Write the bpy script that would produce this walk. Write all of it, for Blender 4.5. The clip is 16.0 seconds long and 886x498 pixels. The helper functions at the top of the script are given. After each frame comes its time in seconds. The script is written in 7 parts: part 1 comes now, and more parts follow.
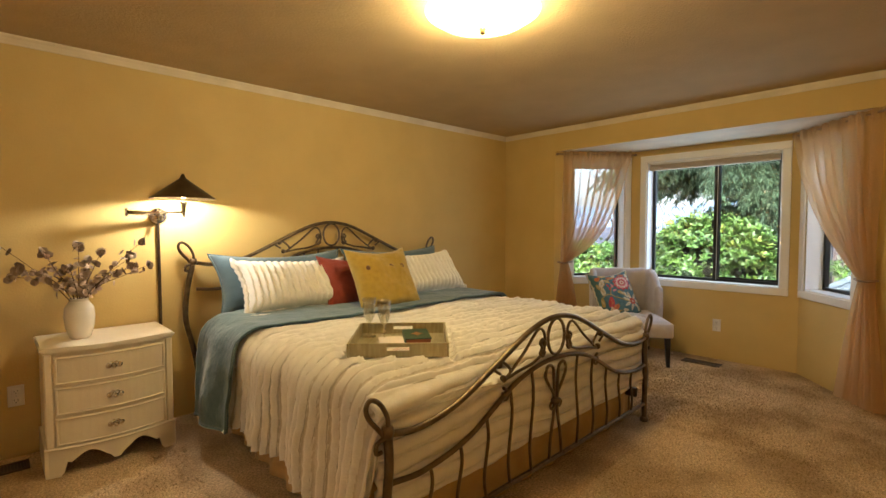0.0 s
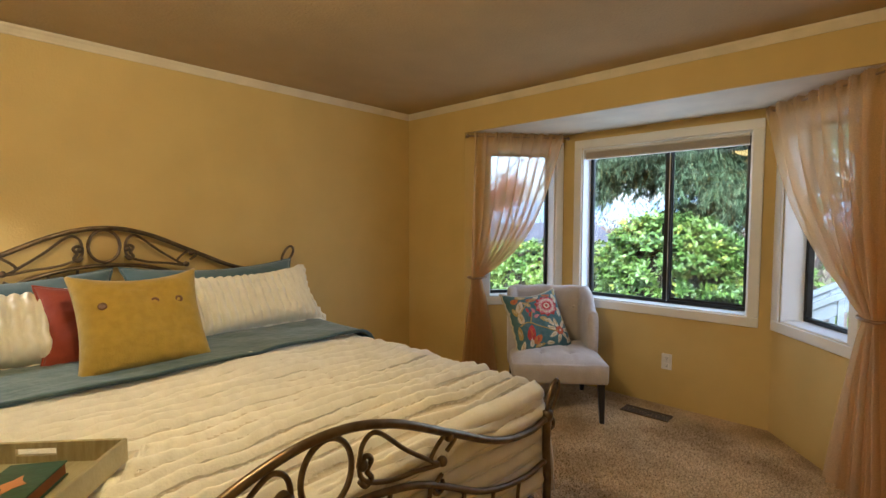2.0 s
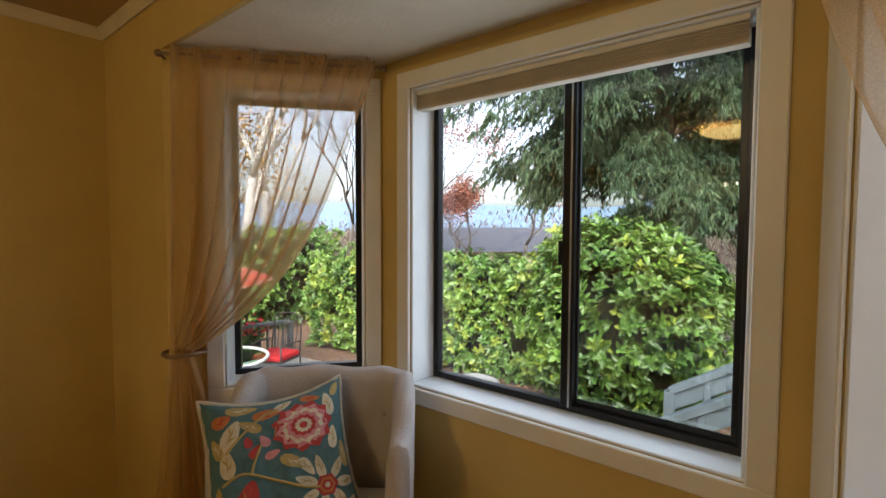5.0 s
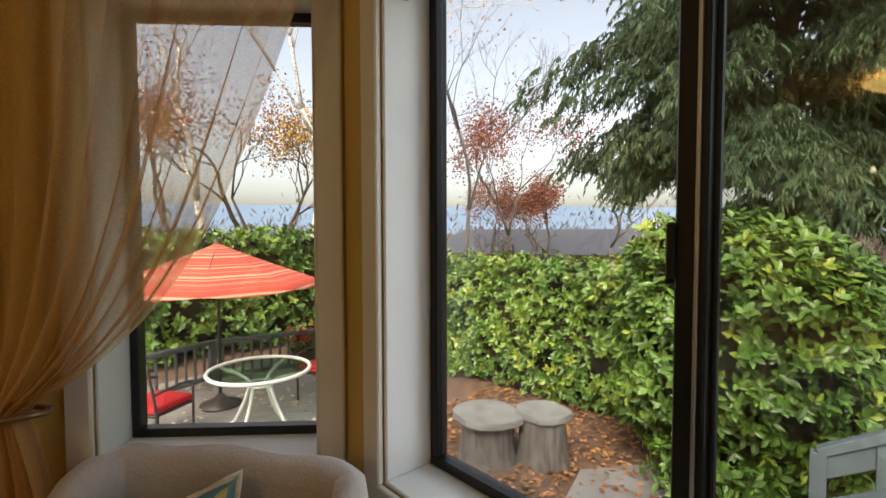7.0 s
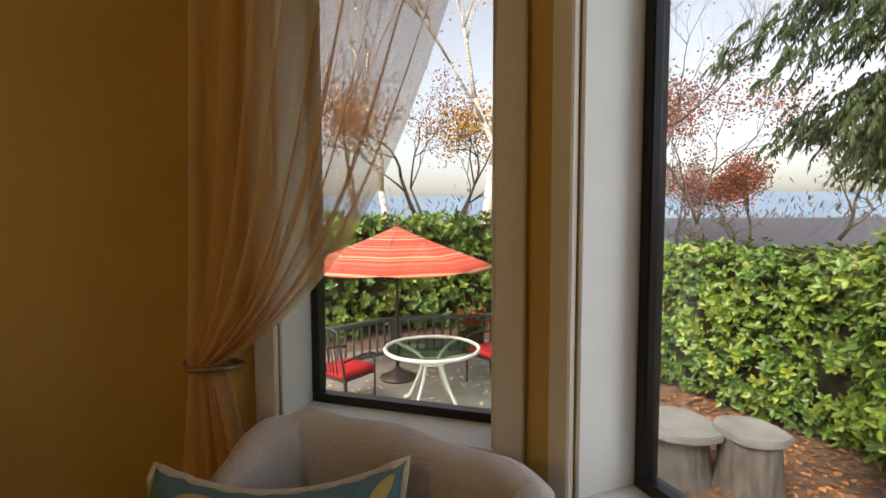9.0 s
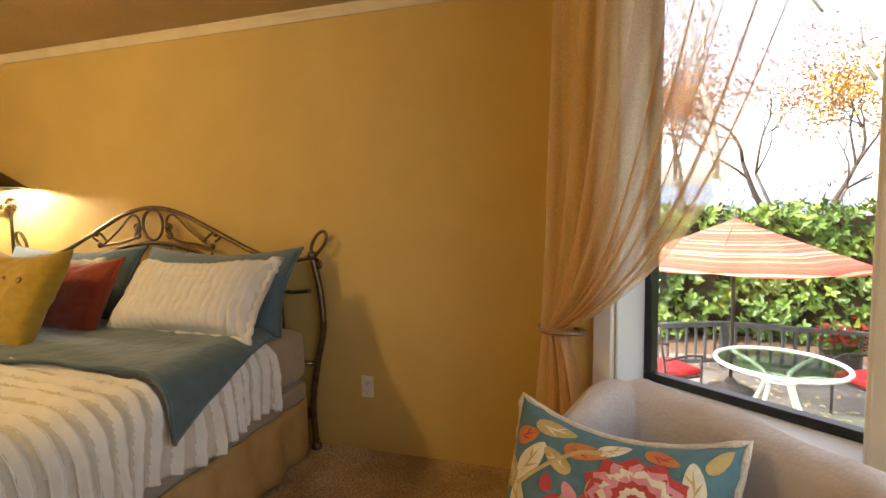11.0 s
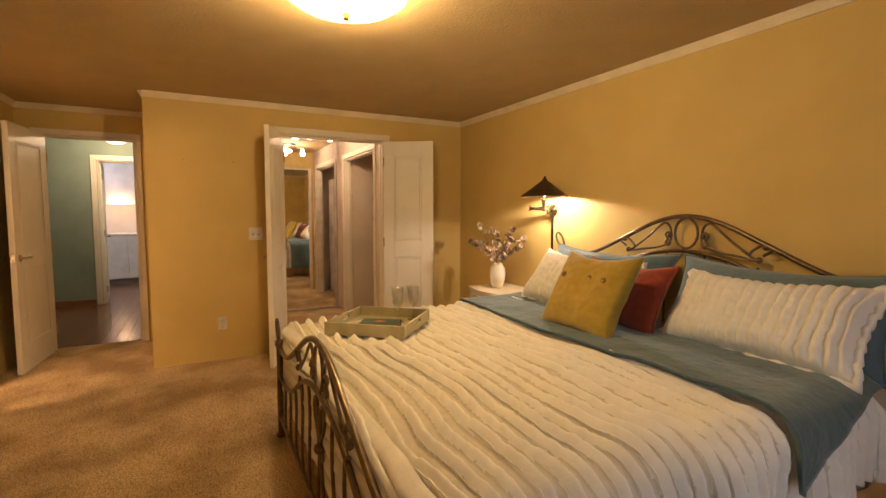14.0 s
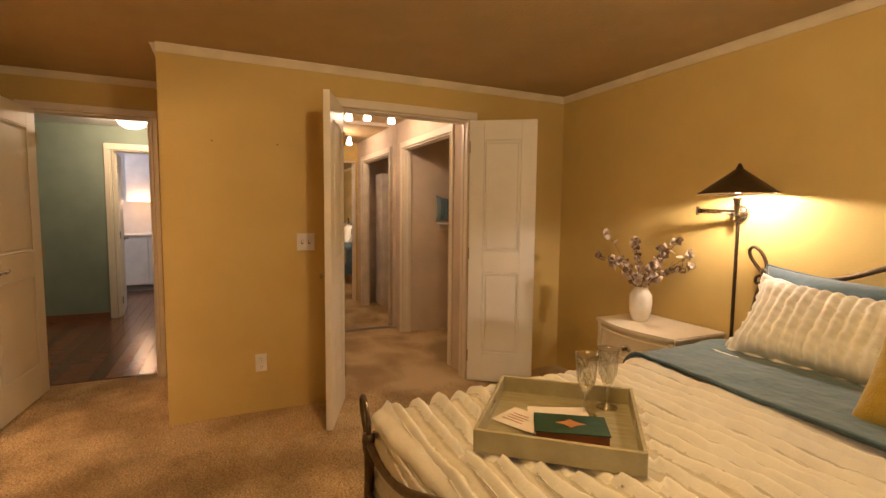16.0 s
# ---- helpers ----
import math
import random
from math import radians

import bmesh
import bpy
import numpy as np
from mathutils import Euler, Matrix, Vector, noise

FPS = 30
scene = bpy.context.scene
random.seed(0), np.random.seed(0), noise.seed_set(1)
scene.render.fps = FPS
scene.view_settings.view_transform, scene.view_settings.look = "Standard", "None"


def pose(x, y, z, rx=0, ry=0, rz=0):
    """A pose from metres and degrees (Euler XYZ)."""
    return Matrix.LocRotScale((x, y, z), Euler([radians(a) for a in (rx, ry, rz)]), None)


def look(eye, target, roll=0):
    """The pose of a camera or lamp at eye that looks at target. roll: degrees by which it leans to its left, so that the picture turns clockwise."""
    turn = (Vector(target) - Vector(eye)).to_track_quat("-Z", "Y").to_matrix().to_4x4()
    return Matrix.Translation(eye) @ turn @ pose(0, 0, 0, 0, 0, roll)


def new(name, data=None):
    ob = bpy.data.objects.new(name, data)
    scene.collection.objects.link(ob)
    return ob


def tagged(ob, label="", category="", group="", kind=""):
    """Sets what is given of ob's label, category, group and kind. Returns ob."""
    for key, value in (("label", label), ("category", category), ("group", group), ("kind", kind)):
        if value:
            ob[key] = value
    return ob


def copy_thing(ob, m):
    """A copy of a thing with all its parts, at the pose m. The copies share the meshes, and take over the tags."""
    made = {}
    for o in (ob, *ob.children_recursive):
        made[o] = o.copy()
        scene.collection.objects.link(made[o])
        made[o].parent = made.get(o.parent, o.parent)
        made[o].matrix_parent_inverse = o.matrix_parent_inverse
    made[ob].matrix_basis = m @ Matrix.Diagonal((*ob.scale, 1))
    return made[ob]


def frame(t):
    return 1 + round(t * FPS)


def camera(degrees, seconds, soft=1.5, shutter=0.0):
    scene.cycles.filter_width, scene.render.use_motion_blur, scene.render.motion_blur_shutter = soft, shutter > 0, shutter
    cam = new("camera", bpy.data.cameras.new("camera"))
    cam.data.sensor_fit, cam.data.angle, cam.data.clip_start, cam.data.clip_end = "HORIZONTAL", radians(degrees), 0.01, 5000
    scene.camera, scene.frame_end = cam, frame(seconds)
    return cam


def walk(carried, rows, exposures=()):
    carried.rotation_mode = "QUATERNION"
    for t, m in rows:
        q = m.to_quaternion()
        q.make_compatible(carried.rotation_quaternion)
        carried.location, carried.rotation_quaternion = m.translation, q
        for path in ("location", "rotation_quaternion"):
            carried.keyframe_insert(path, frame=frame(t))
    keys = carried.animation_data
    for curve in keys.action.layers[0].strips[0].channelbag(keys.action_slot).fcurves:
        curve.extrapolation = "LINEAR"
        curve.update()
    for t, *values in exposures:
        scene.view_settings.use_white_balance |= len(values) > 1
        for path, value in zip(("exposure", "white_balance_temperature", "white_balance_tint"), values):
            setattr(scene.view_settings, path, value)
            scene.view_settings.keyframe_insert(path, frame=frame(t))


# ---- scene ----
PATH = [
    (0, (-4.303, -3.462, 1.256), (-2.924, -2.016, 1.166), -0.1),
    (0.5, (-3.984, -3.422, 1.297), (-2.608, -1.973, 1.199), -0.1),
    (1, (-3.654, -3.340, 1.305), (-2.279, -1.891, 1.202), 0.0),
    (1.5, (-3.298, -3.248, 1.329), (-1.907, -1.816, 1.217), 0.0),
    (2, (-2.935, -3.141, 1.333), (-1.470, -1.783, 1.221), 0.1),
    (2.5, (-2.546, -3.045, 1.333), (-1.017, -1.760, 1.221), 0.2),
    (3, (-2.156, -2.967, 1.361), (-0.578, -1.743, 1.245), 0.2),
    (3.5, (-1.726, -2.963, 1.372), (-0.147, -1.740, 1.262), 0.1),
    (4, (-1.374, -2.887, 1.387), (0.204, -1.663, 1.278), 0.2),
    (4.2, (-1.246, -2.842, 1.392), (0.334, -1.620, 1.288), 0.3),
    (6.3, (-0.137, -2.382, 1.334), (1.295, -0.988, 1.245), -0.1),
    (6.5, (-0.080, -2.342, 1.330), (1.328, -0.925, 1.241), -0.1),
    (7, (0.050, -2.255, 1.320), (1.367, -0.753, 1.236), -0.1),
    (7.5, (0.094, -2.159, 1.299), (1.280, -0.550, 1.216), 0.1),
    (8, (0.117, -2.063, 1.285), (1.160, -0.359, 1.199), 0.1),
    (8.2, (0.127, -2.044, 1.275), (1.112, -0.306, 1.184), 0.1),
    (10.3, (0.124, -2.145, 1.239), (0.111, -0.152, 1.077), -0.7),
    (10.5, (0.105, -2.169, 1.237), (-0.068, -0.183, 1.082), -0.7),
    (11, (0.061, -2.214, 1.241), (-0.494, -0.298, 1.095), -0.7),
    (11.5, (0.029, -2.248, 1.237), (-0.876, -0.469, 1.099), -0.4),
    (12, (-0.005, -2.267, 1.234), (-1.183, -0.656, 1.103), -0.2),
    (12.5, (-0.059, -2.323, 1.278), (-1.452, -0.895, 1.126), -0.3),
    (13, (-0.146, -2.403, 1.310), (-1.716, -1.174, 1.150), -0.4),
    (13.5, (-0.285, -2.525, 1.322), (-1.978, -1.472, 1.166), -0.0),
    (14, (-0.520, -2.568, 1.319), (-2.293, -1.654, 1.163), 0.2),
    (14.5, (-0.831, -2.603, 1.335), (-2.632, -1.748, 1.176), 0.4),
    (15, (-1.150, -2.636, 1.346), (-2.957, -1.795, 1.184), 0.5),
    (15.5, (-1.482, -2.681, 1.344), (-3.284, -1.828, 1.183), 0.6),
    (16, (-1.832, -2.606, 1.336), (-3.642, -1.771, 1.175), 0.6),
]
cam = camera(86.4, 16.0)
EXPOSURES = [(0, 2.46, 5800, 9), (1.0, 2.46, 5650, 9), (2.0, 2.42, 5300, 10), (3.0, 2.26, 5650, 10), (4.0, 1.98, 6000, 10), (4.2, 1.93, 6000, 10), (6.3, 1.32, 7100, 10), (8.2, 1.06, 7400, 10), (10.3, 1.84, 7600, 16), (10.6, 2.17, 7400, 16), (11.0, 2.61, 7000, 14), (11.5, 2.67, 6700, 15), (12.0, 2.67, 6900, 18), (12.5, 2.53, 7000, 20), (13.5, 2.4, 6950, 21), (16.0, 2.2, 6750, 24)]
walk(cam, [(t, look(eye, target, roll)) for t, eye, target, roll in PATH], EXPOSURES)

# ---- world and light ----
world = bpy.data.worlds.new("overcast_sky")
scene.world = world
world.use_nodes = True
wn, wl = world.node_tree.nodes, world.node_tree.links
sky = wn.new("ShaderNodeTexSky")
sky.sky_type, sky.sun_disc = "NISHITA", False
sky.sun_elevation, sky.sun_rotation = radians(42), radians(239)
sky.dust_density, sky.air_density = 4.0, 1.0
grey = wn.new("ShaderNodeHueSaturation")
grey.inputs["Saturation"].default_value = 0.60
wl.new(sky.outputs[0], grey.inputs["Color"])
wl.new(grey.outputs[0], wn["Background"].inputs["Color"])
wn["Background"].inputs["Strength"].default_value = 0.15


def lamp(name, kind, energy, color, m, **more):
    data = bpy.data.lights.new(name, kind)
    data.energy, data.color = energy, color
    if "radius" in more:
        data.shadow_soft_size = more["radius"]
    if "angle" in more:
        data.angle = radians(more["angle"])
    if "spot" in more:
        data.spot_size, data.spot_blend = radians(more["spot"]), 0.3
    ob = new(name, data)
    ob.matrix_world = m
    return ob


WARM = (1.0, 0.77, 0.40)
lamp("sun", "SUN", 1.5, (1.0, 0.97, 0.92), look((-5, -3, 6.0), (0, 0, 0)), angle=40)
lamp("ceiling_light_bulb", "POINT", 10.2, WARM, pose(-2.62, -1.967, 2.205), radius=0.03)
lamp("wall_lamp_bulb", "POINT", 6.4, (1.0, 0.86, 0.68), pose(-3.43, -0.185, 1.475), radius=0.022)
lamp("dressing_light_bulb", "POINT", 3.1, (1.0, 0.74, 0.50), pose(-6.12, -1.38, 2.19), radius=0.02)
lamp("hall_light_bulb", "POINT", 8, (1.0, 0.76, 0.48), pose(-7.92, -3.49, 2.235), radius=0.03)
# unseen lamp added to brighten the kitchen beyond the doorway
lamp("kitchen_fill_lamp", "POINT", 5, (0.80, 0.88, 1.0), pose(-10.2, -4.4, 2.2), radius=0.1)
# added warm lamp without a fixture, turns the kitchen backsplash orange
lamp("backsplash_tint_lamp", "POINT", 2.6, (1.0, 0.6, 0.3), pose(-11.2, -3.9, 1.38), radius=0.05)
day = lamp("window_daylight", "AREA", 1.5, (0.72, 0.86, 1.0), pose(0.763, -1.93, 1.32, 90, 0, 90))
day.data.shape, day.data.size, day.data.size_y = "RECTANGLE", 1.08, 1.1
lamp("bathroom_light_bulb", "POINT", 17, (1.0, 0.66, 0.36), pose(-3.9, -5.0, 2.0), radius=0.08)

# ---- materials ----
MATS = {}


def mat(name, color, rough=0.6, metal=0.0, color2=None, scale=8.0, detail=4.0, bump=0.0, bump_scale=60.0, spec=0.5, rand=0.0, stretch=(1, 1, 1), trans=0.0, sheen=0.0, island=0.0, fac=(0.35, 0.65), grain=0.0, grain_scale=150.0):
    """A surface: two colours mixed by noise, fine bump, and some change from piece to piece."""
    if name in MATS:
        return MATS[name]
    m = bpy.data.materials.new(name)
    m.use_nodes = True
    n, l = m.node_tree.nodes, m.node_tree.links
    b = n["Principled BSDF"]
    b.inputs["Roughness"].default_value, b.inputs["Metallic"].default_value = rough, metal
    b.inputs["Specular IOR Level"].default_value = spec
    b.inputs["Transmission Weight"].default_value = trans
    b.inputs["Sheen Weight"].default_value = sheen
    tc = n.new("ShaderNodeTexCoord")
    mp = n.new("ShaderNodeMapping")
    mp.inputs["Scale"].default_value = stretch
    l.new(tc.outputs["Object"], mp.inputs["Vector"])
    nz = n.new("ShaderNodeTexNoise")
    nz.inputs["Scale"].default_value, nz.inputs["Detail"].default_value = scale, detail
    l.new(mp.outputs[0], nz.inputs["Vector"])
    ramp = n.new("ShaderNodeValToRGB")
    c2 = color2 or tuple(c * 0.86 for c in color)
    ramp.color_ramp.elements[0].position, ramp.color_ramp.elements[1].position = fac
    ramp.color_ramp.elements[0].color, ramp.color_ramp.elements[1].color = (*c2, 1), (*color, 1)
    l.new(nz.outputs["Fac"], ramp.inputs["Fac"])
    out = ramp.outputs[0]
    if rand or island:
        hs = n.new("ShaderNodeHueSaturation")
        src = n.new("ShaderNodeNewGeometry").outputs["Random Per Island"] if island else n.new("ShaderNodeObjectInfo").outputs["Random"]
        amount = rand or island
        mr = n.new("ShaderNodeMapRange")
        mr.inputs["To Min"].default_value, mr.inputs["To Max"].default_value = 1 - amount, 1 + amount
        l.new(src, mr.inputs["Value"])
        l.new(mr.outputs[0], hs.inputs["Value"])
        l.new(out, hs.inputs["Color"])
        out = hs.outputs[0]
    if grain:
        hg, ng, mg = n.new("ShaderNodeHueSaturation"), n.new("ShaderNodeTexNoise"), n.new("ShaderNodeMapRange")
        ng.inputs["Scale"].default_value, ng.inputs["Detail"].default_value = grain_scale, 3
        l.new(mp.outputs[0], ng.inputs["Vector"])
        l.new(ng.outputs["Fac"], mg.inputs["Value"])
        mg.inputs["From Min"].default_value, mg.inputs["From Max"].default_value = 0.3, 0.7
        mg.inputs["To Min"].default_value, mg.inputs["To Max"].default_value = 1 - grain, 1 + grain
        l.new(mg.outputs[0], hg.inputs["Value"])
        l.new(out, hg.inputs["Color"])
        out = hg.outputs[0]
    l.new(out, b.inputs["Base Color"])
    if bump:
        n2 = n.new("ShaderNodeTexNoise")
        n2.inputs["Scale"].default_value, n2.inputs["Detail"].default_value = bump_scale, 5
        l.new(mp.outputs[0], n2.inputs["Vector"])
        bp = n.new("ShaderNodeBump")
        bp.inputs["Strength"].default_value, bp.inputs["Distance"].default_value = bump, 0.01
        l.new(n2.outputs["Fac"], bp.inputs["Height"])
        l.new(bp.outputs[0], b.inputs["Normal"])
    MATS[name] = m
    return m


def glow(name, color, strength):
    m = bpy.data.materials.new(name)
    m.use_nodes = True
    b = m.node_tree.nodes["Principled BSDF"]
    b.inputs["Base Color"].default_value = (*color, 1)
    b.inputs["Emission Color"].default_value = (*color, 1)
    b.inputs["Emission Strength"].default_value = strength
    return m


def pane_glass(name, tint=(1, 1, 1), ior=0.045):
    """Thin window glass: clear, with a Fresnel gloss."""
    m = bpy.data.materials.new(name)
    m.use_nodes = True
    n, l = m.node_tree.nodes, m.node_tree.links
    n.remove(n["Principled BSDF"])
    tr, gl, mx, fr = n.new("ShaderNodeBsdfTransparent"), n.new("ShaderNodeBsdfGlossy"), n.new("ShaderNodeMixShader"), n.new("ShaderNodeLayerWeight")
    po, ma = n.new("ShaderNodeMath"), n.new("ShaderNodeMath")
    po.operation, ma.operation = "POWER", "MULTIPLY_ADD"
    po.inputs[1].default_value, ma.inputs[1].default_value, ma.inputs[2].default_value = 5.0, 0.9, ior
    fr.inputs["Blend"].default_value = 0.5
    l.new(fr.outputs["Facing"], po.inputs[0])
    l.new(po.outputs[0], ma.inputs[0])
    tr.inputs[0].default_value = (*tint, 1)
    gl.inputs["Roughness"].default_value = 0.0
    l.new(ma.outputs[0], mx.inputs[0])
    l.new(tr.outputs[0], mx.inputs[1])
    l.new(gl.outputs[0], mx.inputs[2])
    l.new(mx.outputs[0], n["Material Output"].inputs["Surface"])
    return m


def sheer(name, color, clear):
    """Loosely woven fabric: light passes between and through its threads."""
    m = bpy.data.materials.new(name)
    m.use_nodes = True
    n, l = m.node_tree.nodes, m.node_tree.links
    n.remove(n["Principled BSDF"])
    tr, df, tl = n.new("ShaderNodeBsdfTransparent"), n.new("ShaderNodeBsdfDiffuse"), n.new("ShaderNodeBsdfTranslucent")
    m1, m2 = n.new("ShaderNodeMixShader"), n.new("ShaderNodeMixShader")
    tc, nz, mr = n.new("ShaderNodeTexCoord"), n.new("ShaderNodeTexNoise"), n.new("ShaderNodeMapRange")
    nz.inputs["Scale"].default_value, nz.inputs["Detail"].default_value = 260, 2
    l.new(tc.outputs["Object"], nz.inputs["Vector"])
    l.new(nz.outputs["Fac"], mr.inputs["Value"])
    mr.inputs["From Min"].default_value, mr.inputs["From Max"].default_value = 0.3, 0.7
    mr.inputs["To Min"].default_value, mr.inputs["To Max"].default_value = 1 - clear - 0.08, 1 - clear + 0.08
    df.inputs[0].default_value = tl.inputs[0].default_value = (*color, 1)
    m1.inputs[0].default_value = 0.66
    l.new(df.outputs[0], m1.inputs[1])
    l.new(tl.outputs[0], m1.inputs[2])
    l.new(mr.outputs[0], m2.inputs[0])
    l.new(tr.outputs[0], m2.inputs[1])
    l.new(m1.outputs[0], m2.inputs[2])
    l.new(m2.outputs[0], n["Material Output"].inputs["Surface"])
    return m


WALL = mat("wall_paint", (0.63, 0.455, 0.155), 0.72, color2=(0.59, 0.42, 0.138), scale=3, bump=0.12, bump_scale=90)
CEIL = mat("ceiling_paint", (0.53, 0.395, 0.20), 0.9, color2=(0.49, 0.365, 0.185), scale=4, bump=0.35, bump_scale=70)
SOFFIT = mat("bay_soffit_paint", (0.74, 0.66, 0.50), 0.8, scale=4, bump=0.2, bump_scale=70)
TRIM = mat("white_trim_paint", (0.80, 0.76, 0.68), 0.4, color2=(0.76, 0.72, 0.64), scale=5, bump=0.04)
CROWN = mat("crown_paint", (0.76, 0.66, 0.46), 0.5, scale=5, bump=0.05)
CARPET = mat("beige_carpet", (0.62, 0.46, 0.265), 1.0, color2=(0.39, 0.275, 0.145), scale=2.2, detail=7, bump=1.0, bump_scale=110, spec=0.1, grain=0.38, grain_scale=95, fac=(0.4, 0.6))
BLACK = mat("black_window_aluminium", (0.015, 0.015, 0.017), 0.35, metal=0.3, scale=20)
GREEN_WALL = mat("green_hall_paint", (0.25, 0.31, 0.25), 0.75, scale=3, bump=0.1)
CLOSET_WALL = mat("dressing_room_paint", (0.66, 0.54, 0.42), 0.8, scale=3, bump=0.1)
WHITE_WALL = mat("white_kitchen_paint", (0.75, 0.74, 0.72), 0.7, scale=3)
DOOR = mat("white_door_paint", (0.80, 0.74, 0.62), 0.42, color2=(0.76, 0.70, 0.58), scale=4, bump=0.05)
WOODFLOOR = mat("dark_wood_floor", (0.22, 0.10, 0.05), 0.22, color2=(0.12, 0.055, 0.03), scale=3, stretch=(12, 1, 1), detail=6, rand=0.25)
GLASS = pane_glass("window_glass")
SCREEN = pane_glass("screened_window_glass", (0.84, 0.86, 0.85), 0.07)
MIRROR = mat("mirror_silver", (0.9, 0.9, 0.9), 0.0, metal=1.0)

# ---- mesh helpers ----


def part(name, bm, material, parent=None, label="", smooth=False):
    me = bpy.data.meshes.new(name)
    bmesh.ops.recalc_face_normals(bm, faces=bm.faces)
    for f in bm.faces:
        f.smooth = smooth
    bm.to_mesh(me)
    bm.free()
    for x in (material if isinstance(material, (list, tuple)) else [material]):
        me.materials.append(x)
    ob = new(name, me)
    if parent:
        ob.parent = parent
    if label:
        ob["label"] = label
    return ob


def shared(name, me, parent, m):
    ob = new(name, me)
    ob.parent = parent
    ob.matrix_basis = m
    return ob


def thing(name, m, label, category, group="", kind=""):
    ob = new(name)
    ob.empty_display_size = 0.1
    ob.matrix_world = m
    return tagged(ob, label, category, group, kind)


def box(bm, c, size, bevel=0.0, m=None, seg=1):
    r = bmesh.ops.create_cube(bm, size=1)
    vs = r["verts"]
    bmesh.ops.scale(bm, vec=size, verts=vs)
    if bevel:
        es = list({e for v in vs for e in v.link_edges})
        vs = bmesh.ops.bevel(bm, geom=es, offset=bevel, segments=seg, affect="EDGES", profile=0.5)["verts"]
    bmesh.ops.translate(bm, vec=c, verts=vs)
    if m is not None:
        bmesh.ops.transform(bm, matrix=m, verts=vs)
    return vs


def mesh_box(c, size, bevel=0.0, m=None, seg=1):
    bm = bmesh.new()
    box(bm, c, size, bevel, m, seg)
    return bm


def tube(bm, pts, r, sides=8, close=False, taper=None):
    """A round bar along the points."""
    pts = [Vector(p) for p in pts]
    n = len(pts)
    rings, up = [], None
    for i, p in enumerate(pts):
        a = pts[(i - 1) % n] if (close or i > 0) else p
        b = pts[(i + 1) % n] if (close or i < n - 1) else p
        d = (b - a).normalized()
        if up is None:
            up = d.orthogonal().normalized()
        else:
            up = (up - d * up.dot(d))
            up = up.normalized() if up.length > 1e-6 else d.orthogonal().normalized()
        side = d.cross(up)
        rr = r if taper is None else r * taper(i / max(1, n - 1))
        rings.append([bm.verts.new(p + (up * math.cos(k * math.tau / sides) + side * math.sin(k * math.tau / sides)) * rr) for k in range(sides)])
    for i in range(n if close else n - 1):
        a, b = rings[i], rings[(i + 1) % n]
        for k in range(sides):
            bm.faces.new((a[k], a[(k + 1) % sides], b[(k + 1) % sides], b[k]))
    if not close:
        bm.faces.new(rings[0][::-1])
        bm.faces.new(rings[-1])


def spline(ctrl, n=8, close=False):
    """Points on a smooth curve through the given ones."""
    c = [Vector(p) for p in ctrl]
    m, out = len(c), []
    for i in range(m if close else m - 1):
        p0 = c[(i - 1) % m] if (close or i > 0) else c[i] * 2 - c[i + 1]
        p1, p2 = c[i], c[(i + 1) % m]
        p3 = c[(i + 2) % m] if (close or i + 2 < m) else p2 * 2 - p1
        for k in range(n):
            t = k / n
            out.append(0.5 * (2 * p1 + (p2 - p0) * t + (2 * p0 - 5 * p1 + 4 * p2 - p3) * t * t + (3 * p1 - p0 - 3 * p2 + p3) * t ** 3))
    if not close:
        out.append(c[-1])
    return out


def lathe(bm, profile, sides=24, c=(0, 0, 0), cap=True):
    """profile: (radius, z) from below up."""
    c, rings = Vector(c), []
    for r, z in profile:
        rings.append([bm.verts.new(c + Vector((r * math.cos(k * math.tau / sides), r * math.sin(k * math.tau / sides), z))) for k in range(sides)])
    for a, b in zip(rings, rings[1:]):
        for k in range(sides):
            bm.faces.new((a[k], a[(k + 1) % sides], b[(k + 1) % sides], b[k]))
    if cap:
        bm.faces.new(rings[0][::-1])
        bm.faces.new(rings[-1])


def sheet(bm, fn, nu, nv, close_u=False):
    """A surface fn(u, v), with u and v from 0 to 1."""
    g = [[bm.verts.new(fn(i / nu, j / nv)) for j in range(nv + 1)] for i in range(nu + (0 if close_u else 1))]
    for i in range(nu):
        for j in range(nv):
            a, b = g[i], g[(i + 1) % len(g)]
            bm.faces.new((a[j], b[j], b[j + 1], a[j + 1]))
    return g


def prism(bm, pts, z0, z1):
    """An upright prism over a plan."""
    a = [bm.verts.new((x, y, z0)) for x, y in pts]
    b = [bm.verts.new((x, y, z1)) for x, y in pts]
    bm.faces.new(a[::-1])
    bm.faces.new(b)
    for i in range(len(pts)):
        j = (i + 1) % len(pts)
        bm.faces.new((a[i], a[j], b[j], b[i]))


